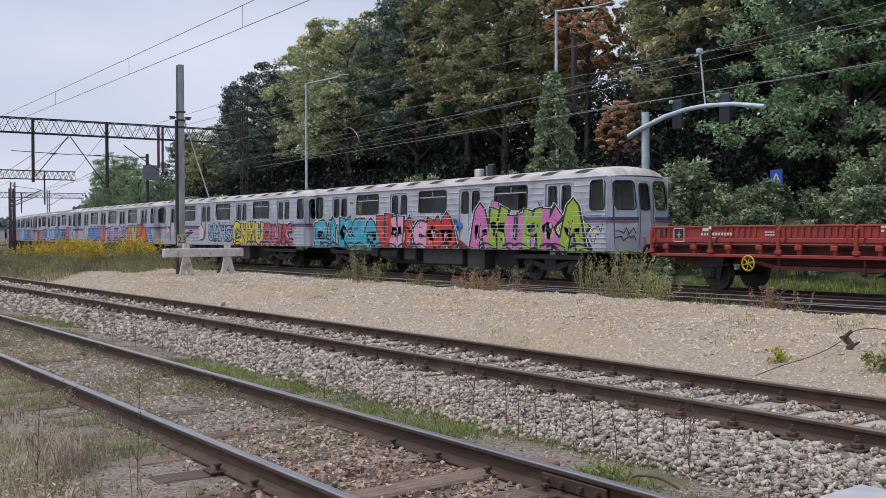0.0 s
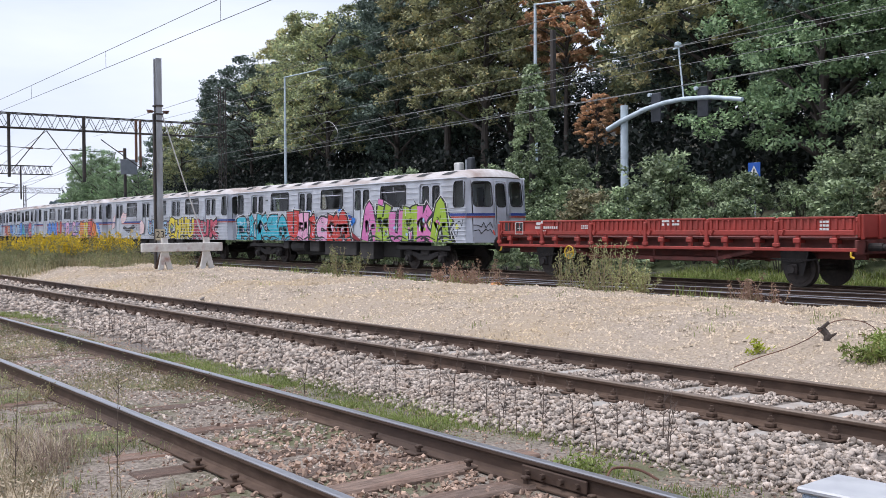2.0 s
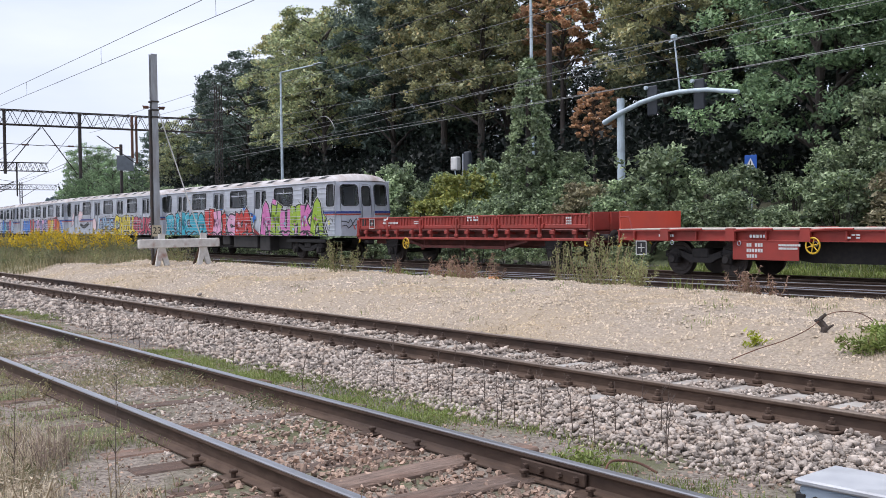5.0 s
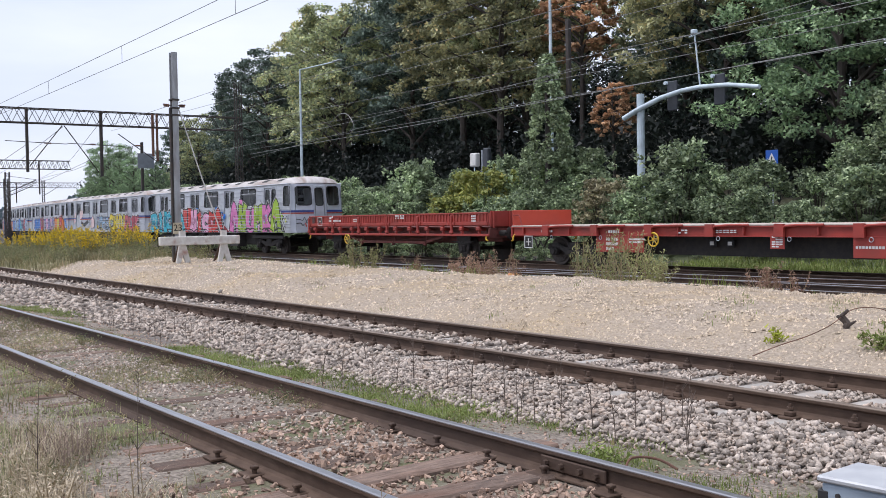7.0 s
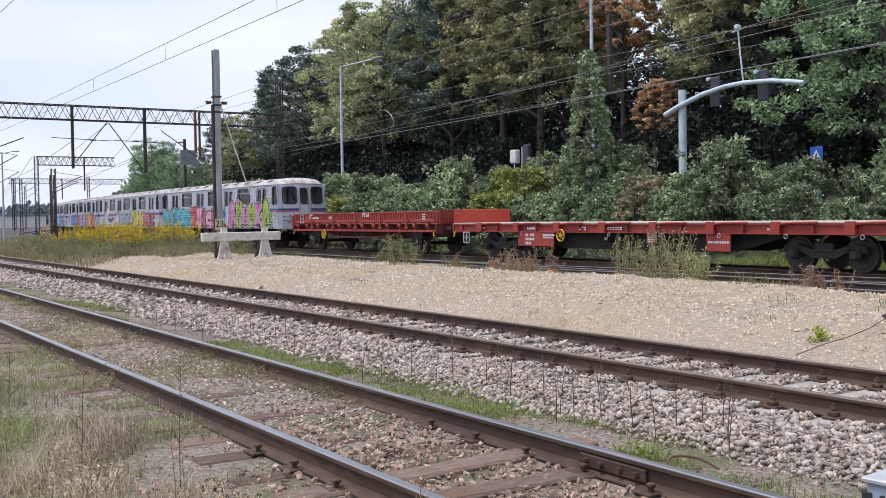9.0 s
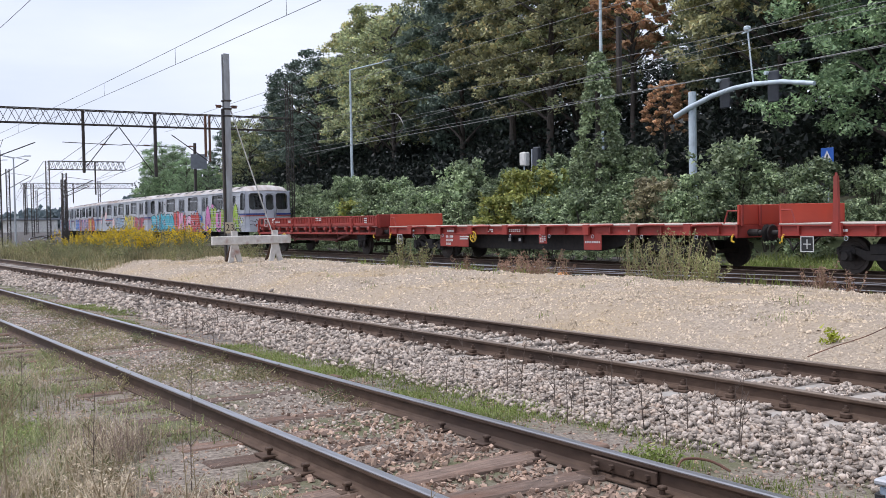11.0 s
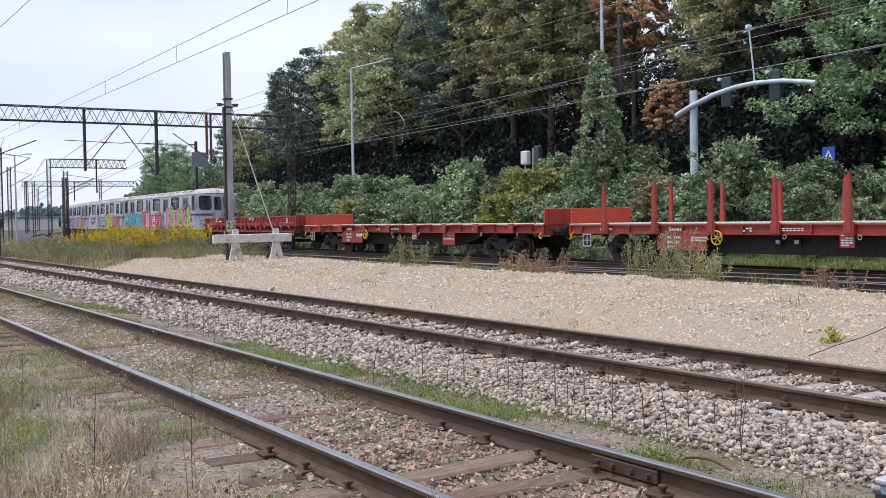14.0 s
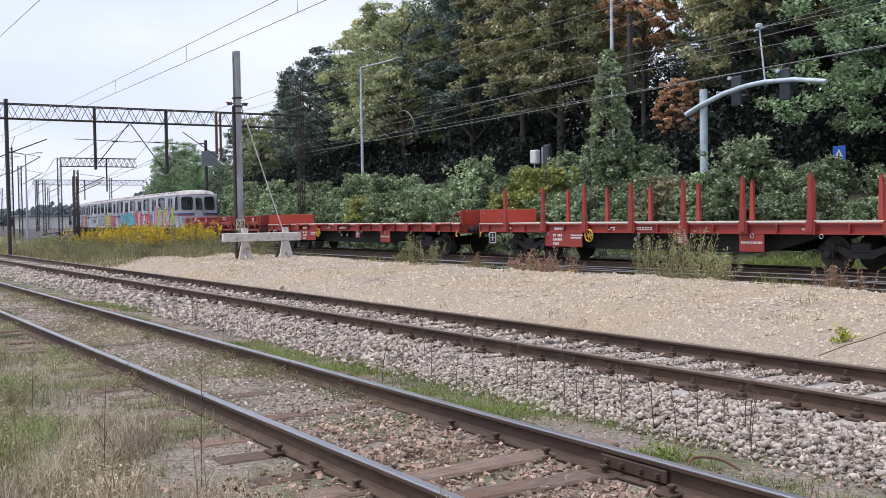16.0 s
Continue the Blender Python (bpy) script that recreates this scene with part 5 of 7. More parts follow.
def build_stones():
    rng = np.random.default_rng(77)
    bal = thing("ballast", "pale grey-brown crushed stone ballast round the main track", "stones", kind="stuff")
    sets = []
    for n, x0, x1, size in ((30000, -2.4, -10.5, 0.043), (13000, -10.5, -20, 0.060), (6000, -20, -42, 0.09)):
        p = clear(scatter(rng, n, x0, x1, 5.65, 9.75), True)
        edge = p[:, 1] + rng.normal(0, 0.15, len(p)) > 5.8
        sets.append(rock_faces(rng, lifted(rng, p[edge], 0.012, 0.020), size, 0.6))
    tagged(part("loose_stones", stone_mesh("loose_stones", np.concatenate(sets), M_STONE), None, bal), kind="stuff")
    brown = thing("brown_stones", "reddish brown stones between the rails of the old track", "stones", kind="stuff")
    p = clear(np.concatenate([scatter(rng, 4000, -3.0, -8.9, 3.1, 5.0), scatter(rng, 700, -3.0, -6.6, 1.9, 3.1)]), False)
    p = p[rng.uniform(0, 1, len(p)) < np.clip((8.8 + p[:, 0]) / 2.6, 0, 1)]
    q = clear(scatter(rng, 15000, -3.0, -26, 1.6, 5.9), False)
    tagged(part("loose_stones", stone_mesh("loose_stones", np.concatenate([rock_faces(rng, lifted(rng, p, 0.010, 0.014), 0.040, 0.6), rock_faces(rng, lifted(rng, q, 0.0, 0.006), 0.026, 0.5)]), M_STONE_BROWN, False), None, brown), kind="stuff")
    q = clear(scatter(rng, 8000, -6.5, -26, 2.9, 4.8), False)
    grit = thing("pale_grit", "small pale stones trodden into the soil of the old track", "stones", kind="stuff")
    tagged(part("loose_stones", stone_mesh("loose_stones", rock_faces(rng, lifted(rng, q, 0.0, 0.008), 0.034, 0.5), M_STONE), None, grit), kind="stuff")
    pale = thing("limestone_rubble", "pale beige crushed limestone lumps on the bank", "stones", kind="stuff")
    near, far = scatter(rng, 38000, -3, -17, 9.7, 16.8), scatter(rng, 18000, -17, -42, 9.7, 16.8)
    tagged(part("loose_stones", half_buried("loose_stones", rng, lifted(rng, near, -0.002, 0.006), 0.040, M_RUBBLE), None, pale), kind="stuff")
    tagged(part("far_stones", half_buried("far_stones", rng, lifted(rng, far, -0.002, 0.008), 0.058, M_RUBBLE), None, pale), kind="stuff")
    # the nearest ballast stones, one by one
    shapes = [stone_mesh("stone", rock_faces(rng, np.zeros((1, 3)), 0.062, 0.5), M_STONE_ONE) for _ in range(8)]
    p = clear(scatter(rng, 330, -3.6, -6.4, 5.9, 7.3), True)[:290]
    for x, y in p:
        o = new("stone", shapes[rng.integers(8)])
        o.parent = bal
        o.matrix_basis = pose(x, y, height(x, y) + 0.035, 0, 0, rng.uniform(0, 360))
    for (x, y, r) in ((-23.3, 10.0, 0.22), (-18.6, 15.6, 0.0)):
        if r:
            b = stone_mesh("boulder", rock_faces(rng, np.array([[x, y, height(x, y) + 0.06]]), 0.24), M_STUMPSTONE)
            tagged(new("boulder", b), "single grey lump of concrete lying beside the track", "stone")


M_STONE_ONE = material("single_ballast_stone", (0.51, 0.435, 0.37), (0.35, 0.295, 0.25), scale=26, rough=0.92, obj=0.48, bump=0.012)
M_STUMPSTONE = material("dirty_concrete_lump", (0.26, 0.23, 0.20), (0.18, 0.155, 0.135), scale=12, rough=0.9)
M_RUBBLE = material("limestone_lump", (0.62, 0.515, 0.40), (0.46, 0.375, 0.28), scale=15, rough=0.95, island=0.34, bump=0.01, spots=(0.50, 0.39, 0.255), spot_scale=0.35, spot_at=0.55)
build_stones()


# grass and weeds
def blades(rng, p, base, h, w, lean=0.5):
    """Curved grass blades as two faces each."""
    n = len(p)
    hh = (h * rng.uniform(0.4, 1.25, n))[:, None]
    a = rng.uniform(0, 2 * math.pi, n)
    side = np.stack([np.cos(a), np.sin(a), 0 * a], -1) * (w * rng.uniform(0.6, 1.3, n))[:, None]
    out = np.stack([-np.sin(a), np.cos(a), 0 * a], -1) * rng.uniform(-lean, lean, (n, 1)) * hh
    root = np.concatenate([p, base[:, None]], 1)
    mid = root + out * 0.35 + (0, 0, 1) * hh * 0.62
    tip = root + out + (0, 0, 1) * hh
    return np.concatenate([np.stack([root - side, root + side, mid + side * 0.7, mid - side * 0.7], 1), np.stack([mid - side * 0.7, mid + side * 0.7, tip + side * 0.05, tip - side * 0.05], 1)])


def tufts(rng, spots, each, r):
    return np.repeat(spots, each, 0) + rng.normal(0, r, (len(spots) * each, 2))


def ground_at(p):
    return np.array([height(x, y) - 0.015 for x, y in p])


M_GRASS = leaf_material("green_grass", (0.14, 0.19, 0.04), (0.30, 0.36, 0.105), warm=(0.40, 0.34, 0.16))
M_GRASS_DRY = leaf_material("dry_grass", (0.34, 0.275, 0.19), (0.62, 0.52, 0.38), obj=0.1)
M_GRASS_DULL = leaf_material("dull_trackside_weeds", (0.15, 0.145, 0.065), (0.31, 0.275, 0.15), warm=(0.42, 0.32, 0.19))
M_STALK = material("dead_brown_stalk", (0.085, 0.062, 0.050), (0.13, 0.095, 0.075), rough=0.9)
M_STALK_PALE = material("pale_straw_stalk", (0.34, 0.27, 0.16), (0.26, 0.20, 0.12), rough=0.9)
M_FLOWER = leaf_material("yellow_goldenrod_flowers", (0.60, 0.42, 0.012), (0.80, 0.58, 0.03), island=0.2, obj=0.1)
M_SORREL = leaf_material("reddish_sorrel", (0.20, 0.115, 0.08), (0.38, 0.245, 0.17), obj=0.1)


def build_grass():
    rng = np.random.default_rng(91)
    g = thing("green_grass", "green grass strip between the tracks and tufts beside them", "grass", kind="stuff")
    s = scatter(rng, 2000, -3.2, -26, 4.75, 6.0)
    s = s[np.array([noise.noise((x * 0.45, y * 0.6, 1.0)) for x, y in s]) > 0.0]
    more = scatter(rng, 750, -4.3, -14, 4.9, 5.85)
    s = np.concatenate([s, more[np.array([noise.noise((x * 0.9, y * 1.6, 6.0)) for x, y in more]) > 0.0]])
    far = scatter(rng, 300, -26, -55, 4.9, 6.0)
    p = np.concatenate([tufts(rng, s, 26, 0.08), tufts(rng, far, 14, 0.12)])
    parts = [blades(rng, p, ground_at(p), 0.06, 0.004, 1.2)]
    s = scatter(rng, 150, -13, -55, 15.6, 17.3)
    p = tufts(rng, s, 18, 0.16)
    parts.append(blades(rng, p, ground_at(p), 0.26, 0.010, 0.6))
    s = scatter(rng, 620, -8, -24, 25.7, 28.6)
    p = tufts(rng, s, 14, 0.2)
    parts.append(blades(rng, p, ground_at(p), 0.2, 0.014, 0.8))
    s = np.concatenate([scatter(rng, 46, -7, -34, 10.2, 16.4), scatter(rng, 60, -12, -30, 16.0, 17.0)])
    p = tufts(rng, s, 12, 0.09)
    parts.append(blades(rng, p, ground_at(p), 0.10, 0.006, 1.0))
    tagged(part("blades", np_mesh("blades", np.concatenate(parts), M_GRASS), None, g), kind="stuff")
    rough = thing("rough_grass", "rough dull grass and weeds on the waste ground", "grass", kind="stuff")
    s = scatter(rng, 1300, -39, -75, 9.9, 16.8)
    p = tufts(rng, s, 14, 0.22)
    tagged(part("blades", np_mesh("blades", blades(rng, p, ground_at(p), 0.34, 0.012, 0.9), M_GRASS_DULL), None, rough), kind="stuff")
    b = thing("bank_grass", "thin dry grass tufts on the limestone bank", "grass", kind="stuff")
    s = scatter(rng, 900, -6, -38, 9.9, 16.6)
    s = s[np.array([noise.noise((x * 0.35, y * 0.7, 11.0)) for x, y in s]) > 0.05]
    p = tufts(rng, s, 14, 0.10)
    tagged(part("blades", np_mesh("blades", blades(rng, p, ground_at(p), 0.09, 0.004, 1.2), M_GRASS_DRY), None, b), kind="stuff")
    d = thing("trackside_weeds", "low dull green and brown weeds around the old rails", "weeds", kind="stuff")
    s = np.concatenate([scatter(rng, 1500, -3.4, -45, 0.2, 4.9), scatter(rng, 1700, -8.5, -30, 2.7, 4.9)])
    s = s[np.array([noise.noise((x * 0.5, y * 0.9, 4.0)) for x, y in s]) > 0.0]
    s = s[~((s[:, 0] > -8.5) & (s[:, 1] > 2.6))]
    beside = np.concatenate([np.stack([rng.uniform(-30, -8, 170), y + rng.normal(0, 0.13, 170)], -1) for y in (RAIL_A, RAIL_A + GAUGE - 0.12)])
    beside = beside[np.abs(beside[:, 1] - RAIL_A) > 0.06]
    s = s[(s[:, 1] < 2.5) | (s[:, 1] > 2.75)]
    inner = s[(s[:, 1] > 2.6)]
    outer = s[(s[:, 1] <= 2.6)]
    pin = np.concatenate([tufts(rng, inner, 26, 0.12), tufts(rng, beside, 22, 0.05)])
    p = tufts(rng, outer, 30, 0.10)
    low = np.concatenate([blades(rng, p, ground_at(p), 0.13, 0.004, 0.9), blades(rng, pin, ground_at(pin), 0.045, 0.005, 1.3)])
    p = np.concatenate([p, pin])
    c = np.concatenate([p[::3], ground_at(p[::3])[:, None] + rng.uniform(0.005, 0.07, (len(p[::3]), 1))], 1)
    tagged(part("blades", np_mesh("blades", np.concatenate([low, leaves(rng, c, 0.022, 0.5)]), M_GRASS_DULL), None, d), kind="stuff")
    v = thing("dry_verge_grass", "tall dry straw-coloured grass on the near verge", "grass", kind="stuff")
    s = scatter(rng, 1500, -4.4, -17, -1.0, 2.35)
    lush = np.array([noise.noise((x * 0.55, y * 0.9, 7.0)) for x, y in s])
    s, lush = s[s[:, 1] < 2.1 + 0.3 * np.sin(s[:, 0] * 2.1)], lush[s[:, 1] < 2.1 + 0.3 * np.sin(s[:, 0] * 2.1)]
    for name, pick, m, h in (("dry_tufts", lush < 0.08, M_GRASS_DRY, 0.19), ("green_tufts", lush > 0.02, M_GRASS_WEEDY, 0.15), ("brown_tufts", lush < -0.22, M_GRASS_BROWN, 0.26)):
        p = tufts(rng, s[pick], 22, 0.10)
        c = np.concatenate([p, ground_at(p)[:, None] + rng.uniform(0.02, h, (len(p), 1))], 1)
        bits = np.concatenate([blades(rng, p, ground_at(p), h, 0.003, 1.3), leaves(rng, c, 0.019, 0.4)])
        tagged(part(name, np_mesh(name, bits, m), None, v), kind="stuff")
    # weeds between the sleeper ends and against the rail's foot
    s = np.stack([rng.uniform(-24, -6.2, 420), RAIL_A - np.abs(rng.normal(0, 0.42, 420)) - 0.1], -1)
    s = s[np.array([noise.noise((x * 1.3, y * 1.3, 2.0)) for x, y in s]) > 0.02]
    p = tufts(rng, s, 20, 0.06)
    c = np.concatenate([p, ground_at(p)[:, None] + rng.uniform(0.01, 0.13, (len(p), 1))], 1)
    bits = np.concatenate([blades(rng, p, ground_at(p), 0.11, 0.003, 1.1), leaves(rng, c, 0.024, 0.45)])
    tagged(part("rail_foot_weeds", np_mesh("rail_foot_weeds", bits, M_GRASS_WEEDY), None, v), kind="stuff")


M_GRASS_WEEDY = leaf_material("mixed_green_weeds", (0.12, 0.145, 0.055), (0.30, 0.33, 0.15), warm=(0.46, 0.38, 0.24))
M_GRASS_BROWN = leaf_material("dead_reddish_stems", (0.15, 0.105, 0.085), (0.36, 0.275, 0.22), obj=0.1)


def dead_weed(x, y, h, seed, mat=None, label="thin dead brown weed stalk standing in the ballast"):
    """A thin upright stalk with short side twigs and shrivelled seed heads."""
    rng = random.Random(seed)
    m = Mesh()
    z = height(x, y)
    lean = (rng.uniform(-0.12, 0.12) * h, rng.uniform(-0.12, 0.12) * h)
    pts = [(lean[0] * f * f, lean[1] * f * f, h * f - 0.03) for f in (0, 0.3, 0.6, 0.85, 1)]
    m.tube(pts, [0.004, 0.0036, 0.003, 0.0022, 0.0015], 4)
    heads = Mesh()
    for i in range(int(4 + h * 14 * rng.random())):
        f = rng.uniform(0.25, 1)
        a = rng.uniform(0, 6.28)
        L = rng.uniform(0.03, 0.11) * (1.3 - f)
        p = Vector((lean[0] * f * f, lean[1] * f * f, h * f))
        q = p + Vector((math.cos(a) * L, math.sin(a) * L, L * 1.1))
        m.tube([p, q], [0.0025, 0.0015], 4)
        heads.box(q, (0.006, 0.006, 0.011), 0.002)
    ob = thing("dead_weed", label, "weed", "dead weeds", at=pose(x, y, z))
    part("stalk", m, mat or M_STALK, ob)
    tagged(part("seed_head", heads, mat or M_STALK, ob), kind="stuff")


def leafy_weed(x, y, h, seed, n=16, mat=None, head=None, label="tall pale green leafy weeds beside the yard track", wide=0.35, leaf=0.07):
    rng = np.random.default_rng(seed)
    z = height(x, y)
    ob = thing("weed_clump", label, "weed", "weed clumps", at=pose(x, y, z))
    stems, lv, fl = Mesh(), [], []
    for i in range(n):
        a, r = rng.uniform(0, 6.28), rng.uniform(0.0, 1) * wide
        hh = h * rng.uniform(0.6, 1.1)
        b = np.array([math.cos(a) * r * 0.6, math.sin(a) * r * 0.6, -0.03])
        t = b * 2.6 + (rng.normal(0, 0.10 * h), rng.normal(0, 0.10 * h), hh)
        stems.tube([b, (b + t) / 2 + rng.normal(0, 0.02, 3), t], [0.008, 0.006, 0.003], 4)
        k = 46
        f = rng.uniform(0.05, 1.0, k)[:, None]
        c = b + (t - b) * f + rng.normal(0, 0.075, (k, 3)) * (1.3 - f)
        lv.append(c)
        if head:
            f = rng.uniform(0.72, 1.0, 30)[:, None]
            fl.append(b + (t - b) * f + rng.normal(0, 0.07, (30, 3)) * (1.12 - f) * 2.4)
    tagged(part("stem_growth", stems, M_STALK_PALE, ob), kind="stuff")
    tagged(part("foliage", np_mesh("foliage", small_leaves(rng, np.concatenate(lv), leaf, 0.36, 0.6), mat or M_WEED), None, ob), kind="stuff")
    if head:
        tagged(part("flower_plume", np_mesh("flower_plume", small_leaves(rng, np.concatenate(fl), 0.06, 0.9, 0.5), head), None, ob, "yellow flower plumes" if head == M_FLOWER else ""), kind="stuff")


M_WEED = leaf_material("pale_green_weed_leaves", (0.17, 0.18, 0.07), (0.38, 0.38, 0.17), obj=0.12)


def build_weeds():
    rng = random.Random(55)
    for i, (x, y, h) in enumerate(((-8.0, 6.0, 0.62), (-8.35, 6.1, 0.55), (-6.95, 5.75, 0.6), (-7.35, 5.9, 0.7), (-6.2, 5.9, 0.5), (-5.2, 5.9, 0.62), (-5.12, 5.82, 0.5), (-10.8, 6.5, 0.55), (-12.3, 6.4, 0.5),
                                   (-14.4, 6.0, 0.5), (-13.6, 6.2, 0.55), (-9.3, 6.2, 0.6), (-7.05, 1.72, 0.75), (-6.5, 2.2, 0.8), (-9.4, 1.7, 0.7), (-9.9, 1.5, 0.8), (-6.7, 5.7, 0.45), (-16.5, 6.1, 0.5), (-18, 6.0, 0.55))):
        dead_weed(x, y, h, i)
    for i in range(26):
        x, y = rng.uniform(-4.9, -9), rng.uniform(0.2, 1.9)
        dead_weed(x, y, rng.uniform(0.5, 0.95), 100 + i, M_STALK_PALE, "pale dry grass stalk on the near verge")
    for i in range(34):
        dead_weed(rng.uniform(-5.5, -22), rng.uniform(5.2, 6.4), rng.uniform(0.25, 0.55), 200 + i)
    dead_weed(-4.75, 2.95, 0.3, 300, M_STALK_PALE, "single pale grass stalk beside the rail")
    # tall weeds on the back of the bank
    for i, (x, y, h) in enumerate(((-17.6, 16.5, 1.15), (-17.0, 16.4, 1.3), (-16.5, 16.2, 1.05), (-15.9, 16.0, 1.25), (-15.4, 15.8, 1.1), (-15.0, 15.9, 0.7), (-25.3, 14.9, 0.9), (-24.6, 15.1, 0.7), (-14.6, 15.8, 0.55),
                                   (-27.5, 15.8, 0.5), (-36.5, 15.0, 0.7))):
        leafy_weed(x, y, h, 400 + i, 11)
    for i in range(11):
        leafy_weed(-22.6 + i * 0.32 + rng.uniform(-0.2, 0.2), 15.7 + rng.uniform(-0.4, 0.5), rng.uniform(0.35, 0.65), 450 + i, 5, M_SORREL, None, "dry reddish-brown weeds along the bank's crest")
    for i in range(5):
        leafy_weed(-13.0 + i * 0.2, 16.8 + rng.uniform(-0.2, 0.2), rng.uniform(0.5, 0.75), 480 + i, 6, M_SORREL, None, "dry reddish-brown weeds along the bank's crest")
    # goldenrod and rough weeds at the bank's far end
    for i in range(70):
        x, y = rng.uniform(-44, -60), rng.uniform(13.2, 17.0)
        leafy_weed(x, y, rng.uniform(1.0, 1.5), 500 + i, 11, M_WEED_DARK, M_FLOWER if rng.random() < 0.85 else None, "yellow flowering goldenrod on the waste ground", 0.5)
    for i in range(80):
        x, y = rng.uniform(-38, -68), rng.uniform(10.3, 17.0)
        leafy_weed(x, y, rng.uniform(0.45, 1.0), 600 + i, 11, M_WEED_DARK if i % 2 else M_WEED, None, "rough grey-green weeds on the waste ground", 0.6)
    for i in range(22):
        leafy_weed(rng.uniform(-68, -110), rng.uniform(10.5, 20), rng.uniform(0.5, 0.9), 700 + i, 12, M_WEED, None, "rough grey-green weeds on the waste ground", 1.0)
    for i in range(12):
        leafy_weed(rng.uniform(-5.2, -6.9), 10.95 + rng.uniform(-0.2, 0.5), rng.uniform(0.2, 0.34), 800 + i, 16, M_GRASS, None, "low bright green weeds at the foot of the bank", 0.3, 0.08)
    for i in range(2):
        leafy_weed(-5.25 - 0.14 * i, 5.25 + 0.08 * rng.uniform(-1, 1), 0.09, 840 + i, 6, M_GRASS, None, "low green leafy plant beside the rail", 0.10, 0.05)
    for i in range(44):
        leafy_weed(rng.uniform(-5.2, -15), rng.uniform(0.5, 2.1), rng.uniform(0.14, 0.34), 900 + i, 9, (M_WEED, M_GRASS_DRY, M_GRASS_DULL, M_GRASS)[i % 4], None, "low rough weeds on the near verge", 0.2, 0.032)
    for i in range(26):
        leafy_weed(rng.uniform(-8, -26), rng.choice((3.25, 4.3, 4.42, 2.85)) + rng.uniform(-0.08, 0.08), rng.uniform(0.12, 0.24), 950 + i, 6, (M_WEED_DARK, M_GRASS_DULL)[i % 2], None, "small rough weeds growing along the rail", 0.22, 0.035)
    leafy_weed(-8.0, 10.7, 0.24, 850, 3, M_YELLOWGREEN, None, "small yellow-green seedling on the bank", 0.05)


M_WEED_DARK = leaf_material("grey_green_weed_leaves", (0.095, 0.115, 0.05), (0.22, 0.235, 0.115), obj=0.15)
M_YELLOWGREEN = leaf_material("yellow_green_leaves", (0.30, 0.36, 0.03), (0.48, 0.50, 0.06))
build_grass()
build_weeds()


# ---------------------------------------------------------------- railway and road fittings
def text_mesh(body, size, mat):
    cu = bpy.data.curves.new("text", "FONT")
    cu.body, cu.size, cu.align_x, cu.align_y, cu.extrude = body, size, "CENTER", "CENTER", 0.002
    ob = bpy.data.objects.new("text", cu)
    scene.collection.objects.link(ob)
    bpy.context.view_layer.update()
    me = bpy.data.meshes.new_from_object(ob.evaluated_get(bpy.context.evaluated_depsgraph_get()))
    bpy.data.objects.remove(ob)
    me.materials.clear()
    me.materials.append(mat)
    return me


M_SIGNBLUE = paint("blue_sign_face", (0.02, 0.10, 0.42), 0.4, 0.1)
M_SIGNGREY = material("grey_sign_back", (0.20, 0.22, 0.25), (0.16, 0.18, 0.20), rough=0.5)
M_LAMPBLACK = material("dark_signal_case", (0.03, 0.035, 0.045), (0.05, 0.055, 0.065), rough=0.5)
M_BROWNSTEEL = material("brown_painted_steel", (0.16, 0.07, 0.04), (0.10, 0.05, 0.035), rough=0.7)


def build_mast():
    x, y = -36.0, 13.85
    z = height(x, y)
    ob = thing("catenary_mast", "slim grey steel catenary mast with number plate, beside a buffer stop", "mast", at=pose(x, y, z))
    m = Mesh()
    for side in (-1, 1):
        m.box((side * 0.105, 0, 3.68 - z / 2), (0.022, 0.22, 8.0 - z), 0.004)
    m.box((0, 0, 3.68 - z / 2), (0.19, 0.016, 8.0 - z), 0.003)
    for k in range(9):
        m.tube([(0.117, 0.06, 5.9 + 0.19 * k), (0.13, 0.06, 5.9 + 0.19 * k)], 0.014, 6)
    part("post", m, M_MASTSTEEL, ob)
    ch = Mesh()
    ch.box((0.0, -0.155, 2.7), (0.12, 0.07, 5.6), 0.01)
    part("channel", ch, M_DARKSTEEL, ob, "dark steel channel clamped to the mast")
    for zz in (5.25, 5.5, 5.8):
        b = Mesh()
        b.box((0, 0, zz), (0.30, 0.30, 0.06), 0.01)
        part("band", b, M_DARKSTEEL, ob)
    for k, (dy, zz) in enumerate(((-0.35, 5.6), (0.35, 5.6))):
        i = Mesh()
        i.tube([(0, dy * 0.4, zz), (0, dy * 1.2, zz + 0.03)], 0.02, 6)
        for q in range(4):
            i.tube([(0, dy * (0.6 + 0.14 * q), zz - 0.01), (0, dy * (0.66 + 0.14 * q), zz - 0.01)], 0.06, 10)
        part("insulator", i, M_BROWNSTEEL, ob)
    p = Mesh()
    p.box((0.14, -0.03, 1.36 - z), (0.02, 0.34, 0.40), 0.004)
    pl = part("number_plate", p, M_CREAM, ob, "cream plate with black figures")
    t = part("figures", text_mesh("23", 0.34, M_BLACK), None, pl)
    t.matrix_basis = pose(0.153, -0.03, 1.36 - z, 90, 0, 90)
    st = thing("stay_wire", "thin pale stay wire from the mast down to the ground", "wire")
    w = Mesh()
    w.tube([(-36, 13.98, 5.75), (-36, 14.9, 3.0), (-36, 15.9, 0.25 + height(-36, 15.9) - 0.3)], 0.024, 6)
    part("wire", w, M_WHITE, st)


